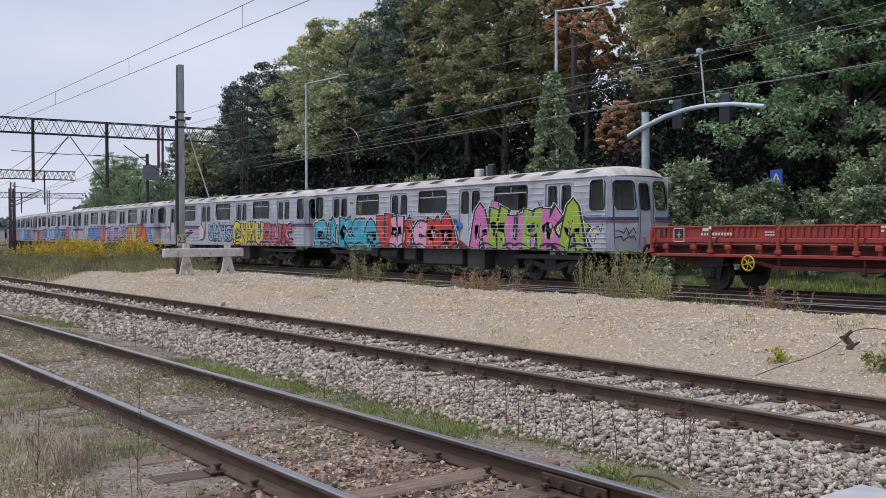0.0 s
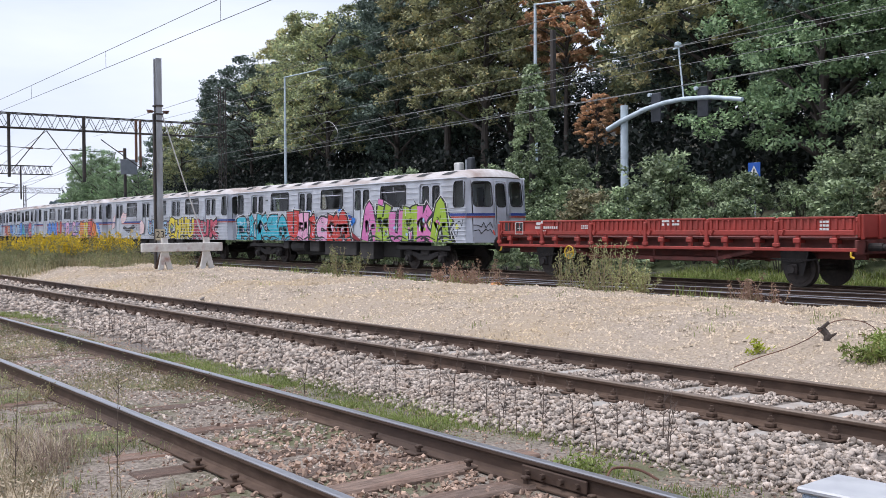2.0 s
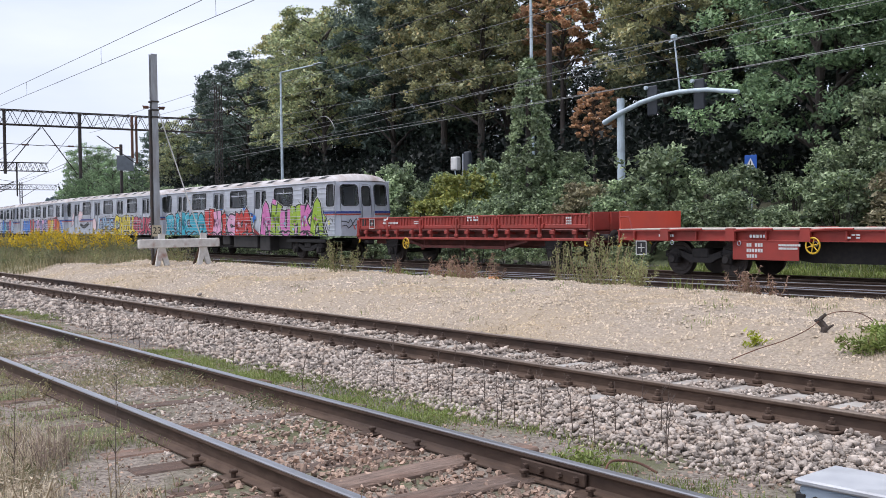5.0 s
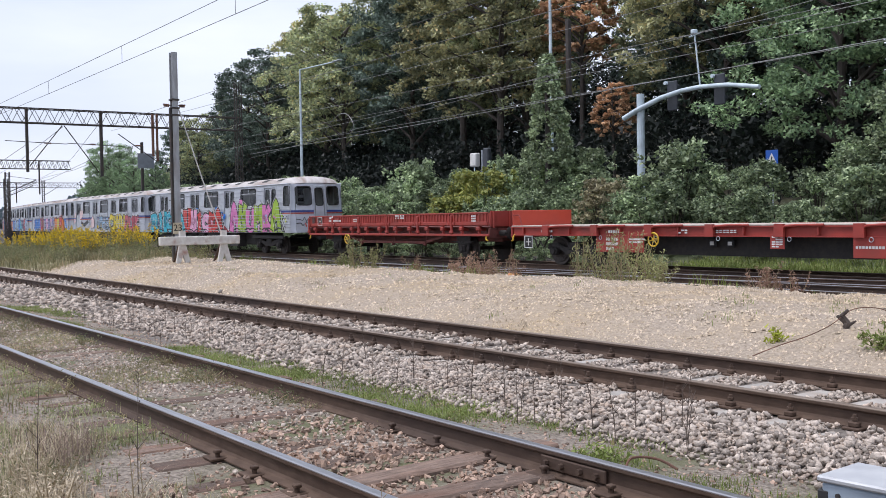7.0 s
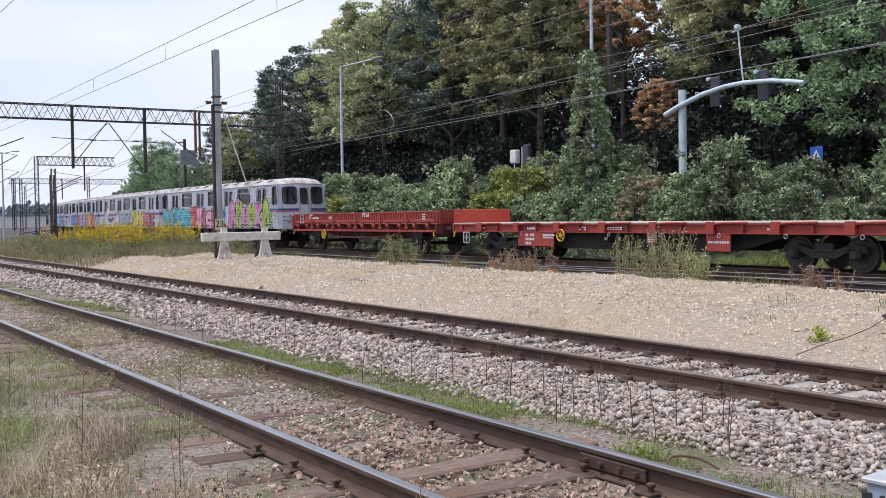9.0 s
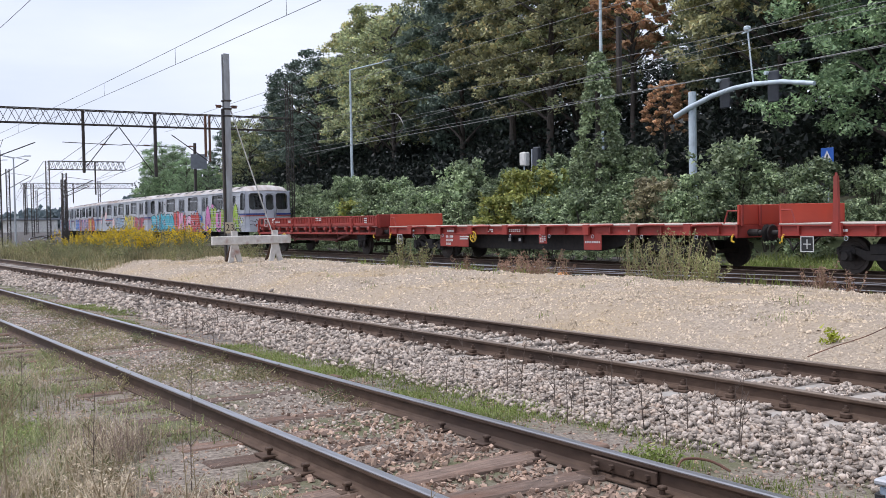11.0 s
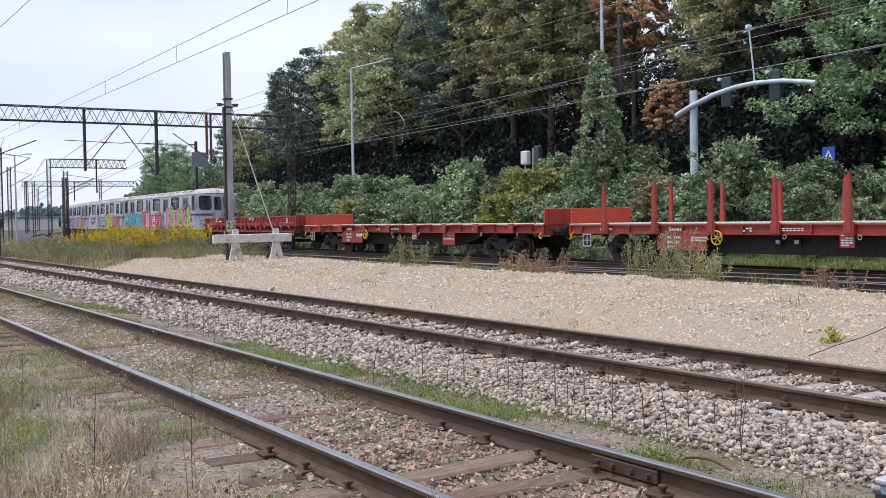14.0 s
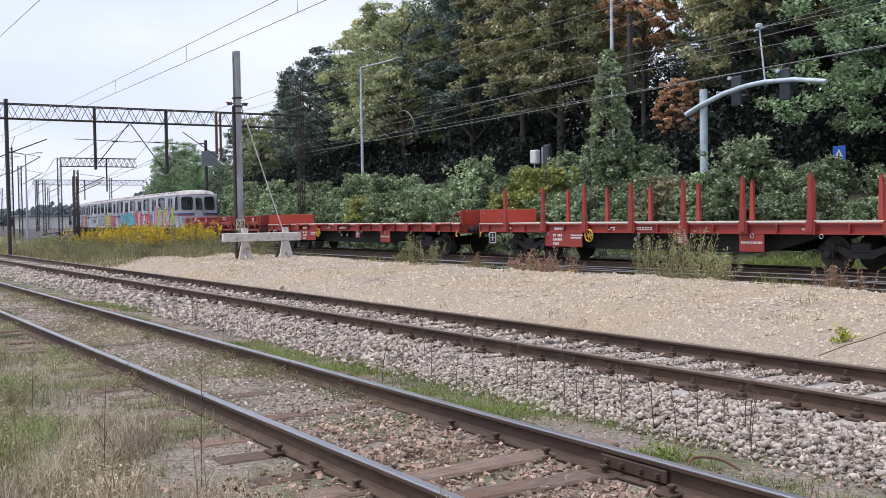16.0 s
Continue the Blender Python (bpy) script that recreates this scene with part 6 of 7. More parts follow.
M_MASTSTEEL = material("weathered_galvanised_mast", (0.40, 0.42, 0.44), (0.30, 0.31, 0.32), scale=6, rough=0.6, metal=0.3, spots=(0.22, 0.20, 0.185), spot_scale=2.2, spot_at=0.6, stretch=(1, 1, 0.3))
M_CREAM = paint("cream_plate", (0.60, 0.52, 0.36), 0.5)


def build_buffer_stop():
    ob = thing("buffer_stop", "weathered white timber buffer stop with splayed legs", "buffer stop", at=pose(-34.2, 13.95, 0))
    b = Mesh()
    b.box((0.06, 0, 0.93), (0.16, 2.92, 0.30), 0.02)
    part("beam", b, M_WHITEWOOD, ob, "horizontal white beam with peeling paint")
    for y in (-0.62, 0.90):
        f = Mesh()
        g = height(-34.2, 13.95 + y)
        f.prism([(y - 0.10, 1.26), (y + 0.10, 1.26), (y + 0.12, 0.75), (y + 0.30, g - 0.1), (y + 0.14, g - 0.1), (y, 0.45), (y - 0.12, g - 0.1), (y - 0.26, g - 0.1), (y - 0.12, 0.75)], -0.06, 0.06, 0)
        part("leg", f, M_WHITEWOOD, ob)
        s = Mesh()
        s.tube([(0, y, 1.1), (-0.9, y, g - 0.05)], 0.05, 6)
        part("strut", s, M_RUST, ob)


M_WHITEWOOD = material("peeling_white_painted_timber", (0.66, 0.64, 0.60), (0.52, 0.49, 0.45), scale=6, rough=0.85, spots=(0.30, 0.13, 0.09), spot_scale=2.6, spot_at=0.66, bump=0.006, stretch=(1, 1, 1))


def lattice(m, a, b, w, h, bays, r=0.035):
    """A four-boomed lattice girder from a to b, w wide and h high."""
    a, b = Vector(a), Vector(b)
    d = (b - a).normalized()
    up = Vector((0, 0, 1)) if abs(d.z) < 0.8 else Vector((1, 0, 0))
    side = d.cross(up).normalized()
    cs = [side * (p * w / 2) + up * (q * h / 2) for p, q in ((-1, -1), (1, -1), (1, 1), (-1, 1))]
    for c in cs:
        m.tube([a + c, b + c], r, 5)
    for i in range(bays):
        p, q = a + (b - a) * i / bays, a + (b - a) * (i + 1) / bays
        mid = (p + q) / 2
        for k in range(4):
            c0, c1 = cs[k], cs[(k + 1) % 4]
            m.tube([p + c0, mid + c1], r * 0.55, 4, False)
            m.tube([mid + c1, q + c0], r * 0.55, 4, False)


def build_gantry(x, y0, y1, zb, zt, drops, legs, label, bays, r=0.032):
    ob = thing("catenary_gantry", label, "gantry", "catenary gantries")
    m = Mesh()
    lattice(m, (x, y0, (zb + zt) / 2), (x, y1, (zb + zt) / 2), 0.6, zt - zb, bays, r)
    part("truss", m, M_DARKSTEEL, ob)
    for y, w in legs:
        l = Mesh()
        if w:
            l.box((x, y, zt / 2), (0.30, w, zt + 0.5), 0.03)
        else:
            lattice(l, (x, y, -0.3), (x, y, zt), 0.4, 0.4, 16, 0.035)
        part("leg", l, M_DARKSTEEL, ob)
    for y, z, w, mat in drops:
        d = Mesh()
        d.box((x, y, (zt + z) / 2), (0.16, w, zt - z), 0.02)
        part("drop_post", d, mat, ob)
    return ob


def arm(ob, pts, r=0.03):
    a = Mesh()
    a.tube(pts, r, 6)
    part("registration_arm", a, M_DARKSTEEL, ob)


def build_gantries():
    g = build_gantry(-58, 2.0, 26.4, 7.03, 7.80, [(14.1, 4.4, 0.14, M_DARKSTEEL), (18.05, 4.2, 0.16, M_DARKSTEEL), (21.0, 5.4, 0.12, M_BROWNSTEEL), (21.25, 5.1, 0.10, M_BROWNSTEEL)], [(9.6, 0.17)],
                     "dark steel lattice portal carrying overhead wires across the tracks", 31)
    far_leg = Mesh()
    lattice(far_leg, (-58, 26.3, -0.3), (-58, 26.3, 9.9), 0.32, 0.32, 18, 0.03)
    part("leg", far_leg, M_DARKSTEEL, g)
    arm(g, [(-58, 15.95, 6.95), (-58, 14.2, 4.7)])
    arm(g, [(-58, 16.05, 6.95), (-58, 17.9, 4.4)])
    arm(g, [(-58, 11.6, 6.0), (-58, 8.2, 4.6)])
    arm(g, [(-58, 19.0, 6.6), (-58, 21.2, 5.1)])
    arm(g, [(-58, 13.0, 6.05), (-58, 16.2, 5.95)], 0.02)
    arm(g, [(-58, 16.2, 6.0), (-58, 19.2, 5.9)], 0.02)
    for y in (15.0, 17.4, 20.0):
        i = Mesh()
        for q in range(5):
            i.tube([(-58, y + 0.07 * q, 5.97), (-58, y + 0.07 * q + 0.04, 5.97)], 0.05, 8)
        part("insulator", i, M_BROWNSTEEL, g)
    build_gantry(-128, 27.0, 36.0, 8.2, 9.2, [(32.4, 5.2, 0.16, M_DARKSTEEL)], [(26.9, 0)], "distant lattice portal over the tracks", 14, 0.05)
    build_gantry(-215, 40.0, 62.0, 9.0, 10.0, [(50, 6, 0.2, M_DARKSTEEL)], [(41, 0)], "distant lattice portal over the tracks", 24, 0.05)
    for x, y, h in ((-93, 15.6, 8.0), (-123, 21.6, 8.0), (-161, 31.6, 8.0), (-102.4, 22.9, 6.1), (-96, 21.6, 6.4), (-165, 42.3, 8.6), (-110, 16.0, 7.5), (-190, 36, 9), (-230, 46, 9), (-250, 40, 9.5)):
        ob = thing("lattice_mast", "distant dark lattice catenary mast beside the tracks", "mast", "lattice masts", at=pose(x, y, height(x, y)))
        m = Mesh()
        lattice(m, (0, 0, -0.3), (0, 0, h), 0.34, 0.34, 14, 0.035)
        part("tower", m, M_DARKSTEEL, ob)
        a = Mesh()
        a.tube([(0, 0, h * 0.72), (0.2, 2.4, h * 0.9)], 0.04, 5)
        a.tube([(0, 0, h * 0.95), (0.2, 2.4, h * 0.9)], 0.02, 5)
        part("cantilever", a, M_DARKSTEEL, ob)
    for x, y, h in ((-84, 15.2, 6.8), (-118, 19.5, 8.5)):
        ob = thing("yard_lamp", "tall slim double yard lamp", "lamp post", "yard lamps", at=pose(x, y, height(x, y)))
        m = Mesh()
        m.tube([(0, 0, -0.3), (0, 0, h)], [0.09, 0.05], 8)
        part("pole", m, M_GREY, ob)
        for s in (-1, 1):
            a = Mesh()
            a.tube([(0, 0, h - 0.02), (0, s * 0.8, h + 0.15)], 0.03, 6)
            a.box((0, s * 1.0, h + 0.17), (0.16, 0.5, 0.08), 0.02)
            part("lamp_head", a, M_GREY, ob)
    ob = thing("road_sign_back", "grey back of a large road sign on a dark post", "sign", at=pose(-75, 26.3, height(-75, 26.3)))
    z = height(-75, 26.3)
    m = Mesh()
    m.box((0, 0, 3.5), (0.16, 0.2, 8.4), 0.02)
    part("post", m, M_DARKSTEEL, ob)
    m = Mesh()
    m.box((0.12, 0.25, 6.15 - z), (0.05, 1.25, 1.1), 0.01)
    part("panel", m, M_SIGNGREY, ob)


def wire(name, label, pts, r, mat):
    ob = thing(name, label, "wire", "overhead wires")
    m = Mesh()
    m.tube(pts, r, 5)
    part("conductor", m, mat, ob)
    return ob


def build_wires():
    # y, height at x = -55, height at x = 0; sag is slight
    for y, za, zb, mat, r in ((8.2, 5.59, 6.17, M_WIRE, 0.007), (8.2, 5.30, 5.69, M_WIRE, 0.007), (18.6, 7.18, 8.6, M_WIRE, 0.009), (18.6, 6.8, 7.4, M_WIRE_PALE, 0.008), (23.1, 7.5, 8.02, M_WIRE_PALE, 0.008),
                              (23.1, 6.73, 6.85, M_WIRE_PALE, 0.008), (27.0, 6.76, 7.24, M_WIRE_PALE, 0.009), (27.0, 5.97, 6.62, M_WIRE_PALE, 0.009), (27.0, 5.6, 9.2, M_WIRE_PALE, 0.009), (23.1, 5.44, 7.19, M_WIRE_PALE, 0.008),
                              (27.0, 5.71, 6.81, M_WIRE_PALE, 0.015), (4.0, 5.8, 5.8, M_WIRE, 0.006)):
        pts = [(x, y, za + (zb - za) * (x + 55) / 55 - 0.12 * (1 - ((x + 25) / 35) ** 2 if abs(x + 25) < 35 else 0)) for x in range(-58, 12, 6)]
        wire("overhead_wire", "thin overhead wire running above the tracks", pts, r, mat)
    for y0, z0, y1, z1 in ((14.1, 5.9, 24, 6.4), (16, 6.9, 27, 7.0), (18, 5.4, 31, 6.2), (20, 6.0, 33, 7.2), (10, 6.1, 20, 6.2), (9, 7.0, 16, 6.9), (12, 5.0, 24, 5.8), (18, 7.2, 35, 8.4)):
        wire("overhead_wire", "thin overhead wire between the far gantries", [(-58, y0, z0), (-93, (y0 + y1) / 2, (z0 + z1) / 2 - 0.25), (-128, y1, z1)], 0.016, M_WIRE)
        wire("overhead_wire", "thin overhead wire between the far gantries", [(-128, y1, z1), (-170, y1 + 7, z1 - 0.1), (-215, y1 + 16, z1 + 0.6)], 0.022, M_WIRE)
    for k in range(7):
        x = -50.6 + 6.5 * k
        sag = 0.12 * (1 - ((x + 25) / 35) ** 2)
        z = 5.59 + (6.17 - 5.59) * (x + 55) / 55 - sag
        zl = 5.30 + (5.69 - 5.30) * (x + 55) / 55 - sag
        m = thing("dropper", "short dropper between two overhead wires", "wire", "droppers")
        d = Mesh()
        d.tube([(x, 8.2, zl), (x, 8.2, z)], 0.005, 4)
        part("rod", d, M_WIRE, m)
    w = thing("wire_loop", "looped spare wire hanging from the overhead line", "wire")
    m = Mesh()
    m.tube(eased([(-48.6, 27, 6.15), (-48, 27, 6.7), (-47, 27, 7.05), (-46.2, 27, 6.95), (-45.6, 27, 6.4), (-45.9, 27, 6.0)]), 0.02, 5)
    part("loop", m, M_WIRE_PALE, w)


def build_road():
    z = height(-50, 38)
    for x, y, top, ex, ez in ((-72.2, 38.0, 13.35, -66.7, 13.2), (-42.9, 38.0, 13.8, -39.3, 13.4)):
        ob = thing("street_lamp", "tall slim grey street lamp with a single arm", "street lamp", "street lamps", at=pose(x, y, height(x, y)))
        g = height(x, y)
        m = Mesh()
        m.tube([(0, 0, -0.2), (0, 0, 1.2), (0, 0, top - g)], [0.16, 0.13, 0.075], 10)
        part("pole", m, M_PALE, ob)
        a = Mesh()
        a.tube([(0, 0, top - g - 0.05), (ex - x, 0, ez - g)], 0.05, 8)
        part("arm", a, M_PALE, ob)
        h = Mesh()
        h.box((ex - x + 0.3, 0, ez - g + 0.02), (0.9, 0.32, 0.09), 0.03)
        part("lamp_head", h, M_GREY, ob)
    x, y = -36.25, 38.0
    g = height(x, y)
    ob = thing("signal_mast", "pale grey traffic signal mast with a curved arm over the road", "traffic signal", at=pose(x, y, g))
    m = Mesh()
    m.tube([(0, 0, -0.2), (0, 0, 7.56 - g)], [0.20, 0.19], 12)
    part("post", m, M_PALE, ob)
    pts = [(-37.2, 6.42), (-36.26, 6.76), (-34.7, 7.2), (-33.4, 7.4), (-32.3, 7.46), (-30.7, 7.38), (-28.95, 7.10)]
    a = Mesh()
    a.tube([(px - x, -0.22, pz - g) for px, pz in pts], [0.13, 0.13, 0.12, 0.115, 0.11, 0.105, 0.10], 10)
    part("arm", a, M_PALE, ob, smooth=40)
    rd = Mesh()
    rd.tube([(-32.26 - x, -0.22, 7.4 - g), (-32.57 - x, -0.22, 9.9 - g)], 0.04, 6)
    rd.box((-32.6 - x, -0.22, 10.05 - g), (0.25, 0.3, 0.22), 0.05)
    rd.tube([(-32.9 - x, -0.22, 9.85 - g), (-32.3 - x, -0.22, 9.95 - g)], 0.04, 6)
    part("camera_rod", rd, M_PALE, ob, "thin upright rod with a detector head")
    for sx in (-34.25, -31.4):
        s = Mesh()
        s.box((sx - x, 0.1, 7.27 - g), (0.62, 0.12, 1.42), 0.04)
        sg = part("backboard", s, M_LAMPBLACK, ob, "dark signal backboard")
        for k in range(3):
            v = Mesh()
            v.tube([(sx - x, 0.16, 7.7 - g - 0.4 * k), (sx - x, 0.5, 7.7 - g - 0.4 * k)], [0.17, 0.15], 12, False)
            part("visor", v, M_LAMPBLACK, sg)
        b = Mesh()
        b.tube([(sx - x - 0.3, -0.1, 7.9 - g), (sx - x - 0.3, 0.08, 7.9 - g)], 0.09, 8)
        part("bracket", b, M_PALE, sg)
    ob = thing("pedestrian_sign", "square blue pedestrian crossing sign with white triangle", "road sign", at=pose(-28.45, 38.0, height(-28.45, 38)))
    g = height(-28.45, 38)
    m = Mesh()
    m.tube([(0, 0, -0.2), (0, 0, 4.3 - g)], 0.035, 8)
    part("post", m, M_GREY, ob)
    m = Mesh()
    m.box((0, -0.06, 3.97 - g), (0.64, 0.03, 0.64), 0.008)
    f = part("sign_face", m, M_SIGNBLUE, ob)
    m = Mesh()
    m.prism([(-0.22, 3.77 - g), (0.22, 3.77 - g), (0, 4.17 - g)], -0.085, -0.079, 1)
    part("triangle", m, M_WHITE, f)
    m = Mesh()
    m.prism([(-0.05, 3.80 - g), (0.02, 3.80 - g), (0.05, 3.98 - g), (0.0, 4.03 - g), (-0.03, 3.95 - g)], -0.092, -0.088, 1)
    part("symbol", m, M_BLACK, f)
    ob = thing("signal_cabinet", "pale grey control box beside a dark traffic signal", "traffic signal", at=pose(-49.9, 38.0, height(-49.9, 38)))
    g = height(-49.9, 38)
    m = Mesh()
    m.tube([(0.75, 0, -0.2), (0.75, 0, 5.6 - g)], 0.07, 8)
    part("post", m, M_GREY, ob)
    m = Mesh()
    m.box((0, 0, 5.05 - g), (0.62, 0.35, 0.82), 0.05)
    m.box((0, -0.185, 5.05 - g), (0.50, 0.02, 0.70), 0.01)
    part("box", m, M_WHITE, ob)
    m = Mesh()
    m.box((1.2, 0, 5.0 - g), (0.5, 0.3, 1.4), 0.06)
    part("signal_head", m, M_LAMPBLACK, ob)
    m = Mesh()
    m.tube([(0, -0.05, 4.63 - g), (0.1, -0.1, 4.3 - g), (1.4, -0.1, 4.2 - g)], 0.04, 6)
    part("bracket", m, M_PALE, ob)


def eased(pts, n=5):
    """More points on a smooth line through the given ones."""
    p = [Vector(q) for q in pts]
    p = [p[0], *p, p[-1]]
    out = []
    for a, b, c, d in zip(p, p[1:], p[2:], p[3:]):
        for i in range(n):
            t = i / n
            out.append(0.5 * (2 * b + (c - a) * t + (2 * a - 5 * b + 4 * c - d) * t * t + (3 * b - a - 3 * c + d) * t ** 3))
    return out + [p[-1]]


def build_small():
    # trackside box
    ob = thing("trackside_box", "grey metal trackside cabinet with pale lid on dark feet", "cabinet", at=pose(-3.15, 5.14, -0.17, 0, 0, 4))
    m = Mesh()
    m.box((0, 0, 0.17), (0.50, 0.40, 0.16), 0.012)
    b = part("body", m, M_BOXGREY, ob)
    m = Mesh()
    m.box((0, 0, 0.27), (0.54, 0.44, 0.035), 0.01)
    part("lid", m, M_BOXLID, ob, "pale weathered metal lid")
    for sx in (-1, 1):
        for sy in (-1, 1):
            f = Mesh()
            f.box((sx * 0.24, sy * 0.16, 0.10), (0.07, 0.09, 0.22), 0.01)
            f.box((sx * 0.25, sy * 0.16, 0.02), (0.12, 0.12, 0.04), 0.01)
            part("foot", f, M_BLACK, ob)
    bt = Mesh()
    for s in (-1, 1):
        bt.tube([(s * 0.15, -0.2, 0.19), (s * 0.15, -0.212, 0.19)], 0.014, 8)
    part("bolts", bt, M_DARKSTEEL, b)
    # stump with a looped cable
    z = height(-7.5, 11.4)
    ob = thing("tree_stump", "small grey weathered stump on the bank's foot", "stump", at=pose(-7.5, 11.4, z))
    m = Mesh()
    m.tube([(0, 0, -0.1), (0.02, 0.03, 0.06), (-0.03, 0.0, 0.15), (0.04, 0.02, 0.22)], [0.035, 0.045, 0.035, 0.02], 7)
    m.tube([(0, 0.02, 0.07), (-0.10, 0.0, 0.14)], [0.035, 0.02], 6)
    m.tube([(0.02, 0.02, 0.02), (0.12, 0.07, 0.09)], [0.03, 0.01], 6)
    part("wood", m, M_STUMP, ob)
    ob = thing("loose_cable", "loose brown cable looping over the bank", "cable")
    pts = [(-7.75, 9.95, -0.12), (-7.65, 10.3, -0.02), (-7.6, 10.8, 0.06), (-7.55, 11.2, 0.17), (-7.5, 11.6, 0.34), (-7.35, 11.95, 0.33), (-7.2, 12.05, 0.2), (-7.3, 11.8, 0.05)]
    m = Mesh()
    m.tube([(a, b, max(c, height(a, b) + 0.012)) for a, b, c in eased(pts)], 0.006, 6)
    part("cable", m, M_BROWNSTEEL, ob)
    ob = thing("hose_end", "short dark hose lying beside the rail", "hose")
    m = Mesh()
    m.tube(eased([(-4.95, 5.0, -0.17), (-5.0, 5.12, -0.11), (-4.9, 5.26, -0.12), (-4.75, 5.3, -0.17)]), 0.009, 6)
    part("hose", m, M_BROWNSTEEL, ob)
    ob = thing("orange_block", "orange plastic block lying on the bank", "block", at=pose(-20.1, 16.45, height(-20.1, 16.45), 0, 0, 20))
    m = Mesh()
    m.box((0, 0, 0.10), (0.30, 0.22, 0.22), 0.06)
    part("block", m, M_ORANGE, ob)
    for i, x in enumerate((-17.2, -16.9)):
        ob = thing("point_rod_cover", "flat dark metal cover by the siding track", "cover", at=pose(x - 2.2 * i, 17.3, height(x, 17.3)))
        m = Mesh()
        m.box((0, 0, 0.06), (0.9, 0.25, 0.12), 0.02)
        part("plate", m, M_DARKSTEEL, ob)
    # distance: low white shed and far woods
    ob = thing("shed", "low pale flat-roofed shed beyond the tracks", "building", at=pose(-300, 58, 0, 0, 0, 12))
    m = Mesh()
    m.box((0, 0, 1.5), (6, 13, 3.4), 0.05)
    part("wall", m, M_WHITE, ob)
    m = Mesh()
    m.box((0, 0, 3.4), (7, 15, 0.5), 0.05)
    part("roof", m, M_SIGNGREY, ob)
    rng = np.random.default_rng(3)
    n = 520
    ys = rng.uniform(-40, 260, n)
    pts = np.stack([-620 + rng.uniform(-25, 25, n), ys, rng.uniform(0, 1, n) ** 0.7 * (12 + 7 * np.sin(ys * 0.035) + 4 * np.sin(ys * 0.11))], -1)
    fw = thing("far_woods", "far woods along the horizon, haze put into their leaf colour", "woods", kind="stuff")
    part("crowns", np_mesh("crowns", leaves(rng, clumps(rng, pts, 40, 6.0), 3.0, 0.8), M_FARWOOD), None, fw)


# distance haze is mixed into these pale bluish leaf colours
M_FARWOOD = leaf_material("haze_tinted_far_leaves", (0.14, 0.19, 0.21), (0.20, 0.25, 0.26), island=0.15)
M_BOXGREY = paint("blue_grey_cabinet_paint", (0.36, 0.43, 0.50), 0.5)
M_BOXLID = material("weathered_pale_lid", (0.52, 0.53, 0.54), (0.42, 0.43, 0.45), scale=5, rough=0.55, metal=0.2, spots=(0.30, 0.30, 0.31), spot_scale=3)
M_STUMP = material("grey_weathered_wood", (0.10, 0.078, 0.065), (0.055, 0.042, 0.036), scale=12, rough=0.9, bump=0.02)
M_ORANGE = paint("faded_orange_plastic", (0.65, 0.25, 0.06), 0.5)
build_mast()
build_buffer_stop()
build_gantries()
build_wires()
build_road()
build_small()


# ---------------------------------------------------------------- graffiti: films of paint on the cars' near side
def spray(name, a, b):
    return material(name, a, b, scale=3.5, rough=0.5, spots=[c * 0.8 for c in a], spot_scale=2.2, spot_at=0.6)


SPRAY = {
    "cyan": spray("cyan_spray_paint", (0.035, 0.48, 0.60), (0.02, 0.32, 0.44)),
    "blue": spray("bright_blue_spray_paint", (0.02, 0.22, 0.72), (0.015, 0.14, 0.5)),
    "navy": spray("dark_blue_spray_paint", (0.03, 0.07, 0.26), (0.02, 0.05, 0.18)),
    "pink": spray("pink_spray_paint", (0.80, 0.42, 0.60), (0.68, 0.32, 0.50)),
    "hot": spray("hot_pink_spray_paint", (0.68, 0.20, 0.46), (0.58, 0.15, 0.38)),
    "red": spray("red_spray_paint", (0.62, 0.045, 0.03), (0.48, 0.03, 0.025)),
    "wine": spray("wine_red_spray_paint", (0.30, 0.02, 0.03), (0.22, 0.015, 0.025)),
    "green": spray("lime_green_spray_paint", (0.36, 0.52, 0.04), (0.26, 0.42, 0.03)),
    "yellow": spray("yellow_spray_paint", (0.78, 0.64, 0.03), (0.66, 0.50, 0.02)),
    "lemon": spray("pale_yellow_spray_paint", (0.74, 0.75, 0.14), (0.62, 0.66, 0.10)),
    "orange": spray("orange_spray_paint", (0.78, 0.24, 0.02), (0.66, 0.14, 0.02)),
    "violet": spray("violet_spray_paint", (0.30, 0.26, 0.55), (0.22, 0.18, 0.42)),
    "sky": spray("pale_blue_spray_paint", (0.38, 0.58, 0.78), (0.28, 0.48, 0.68)),
    "rose": spray("crimson_spray_paint", (0.55, 0.08, 0.13), (0.45, 0.06, 0.10)),
    "white": spray("white_spray_paint", (0.84, 0.84, 0.82), (0.76, 0.76, 0.75)),
    "black": spray("black_spray_paint", (0.014, 0.014, 0.016), (0.022, 0.022, 0.024)),
    "shell": spray("shell_pink_spray_paint", (0.82, 0.62, 0.60), (0.74, 0.52, 0.52)),
}

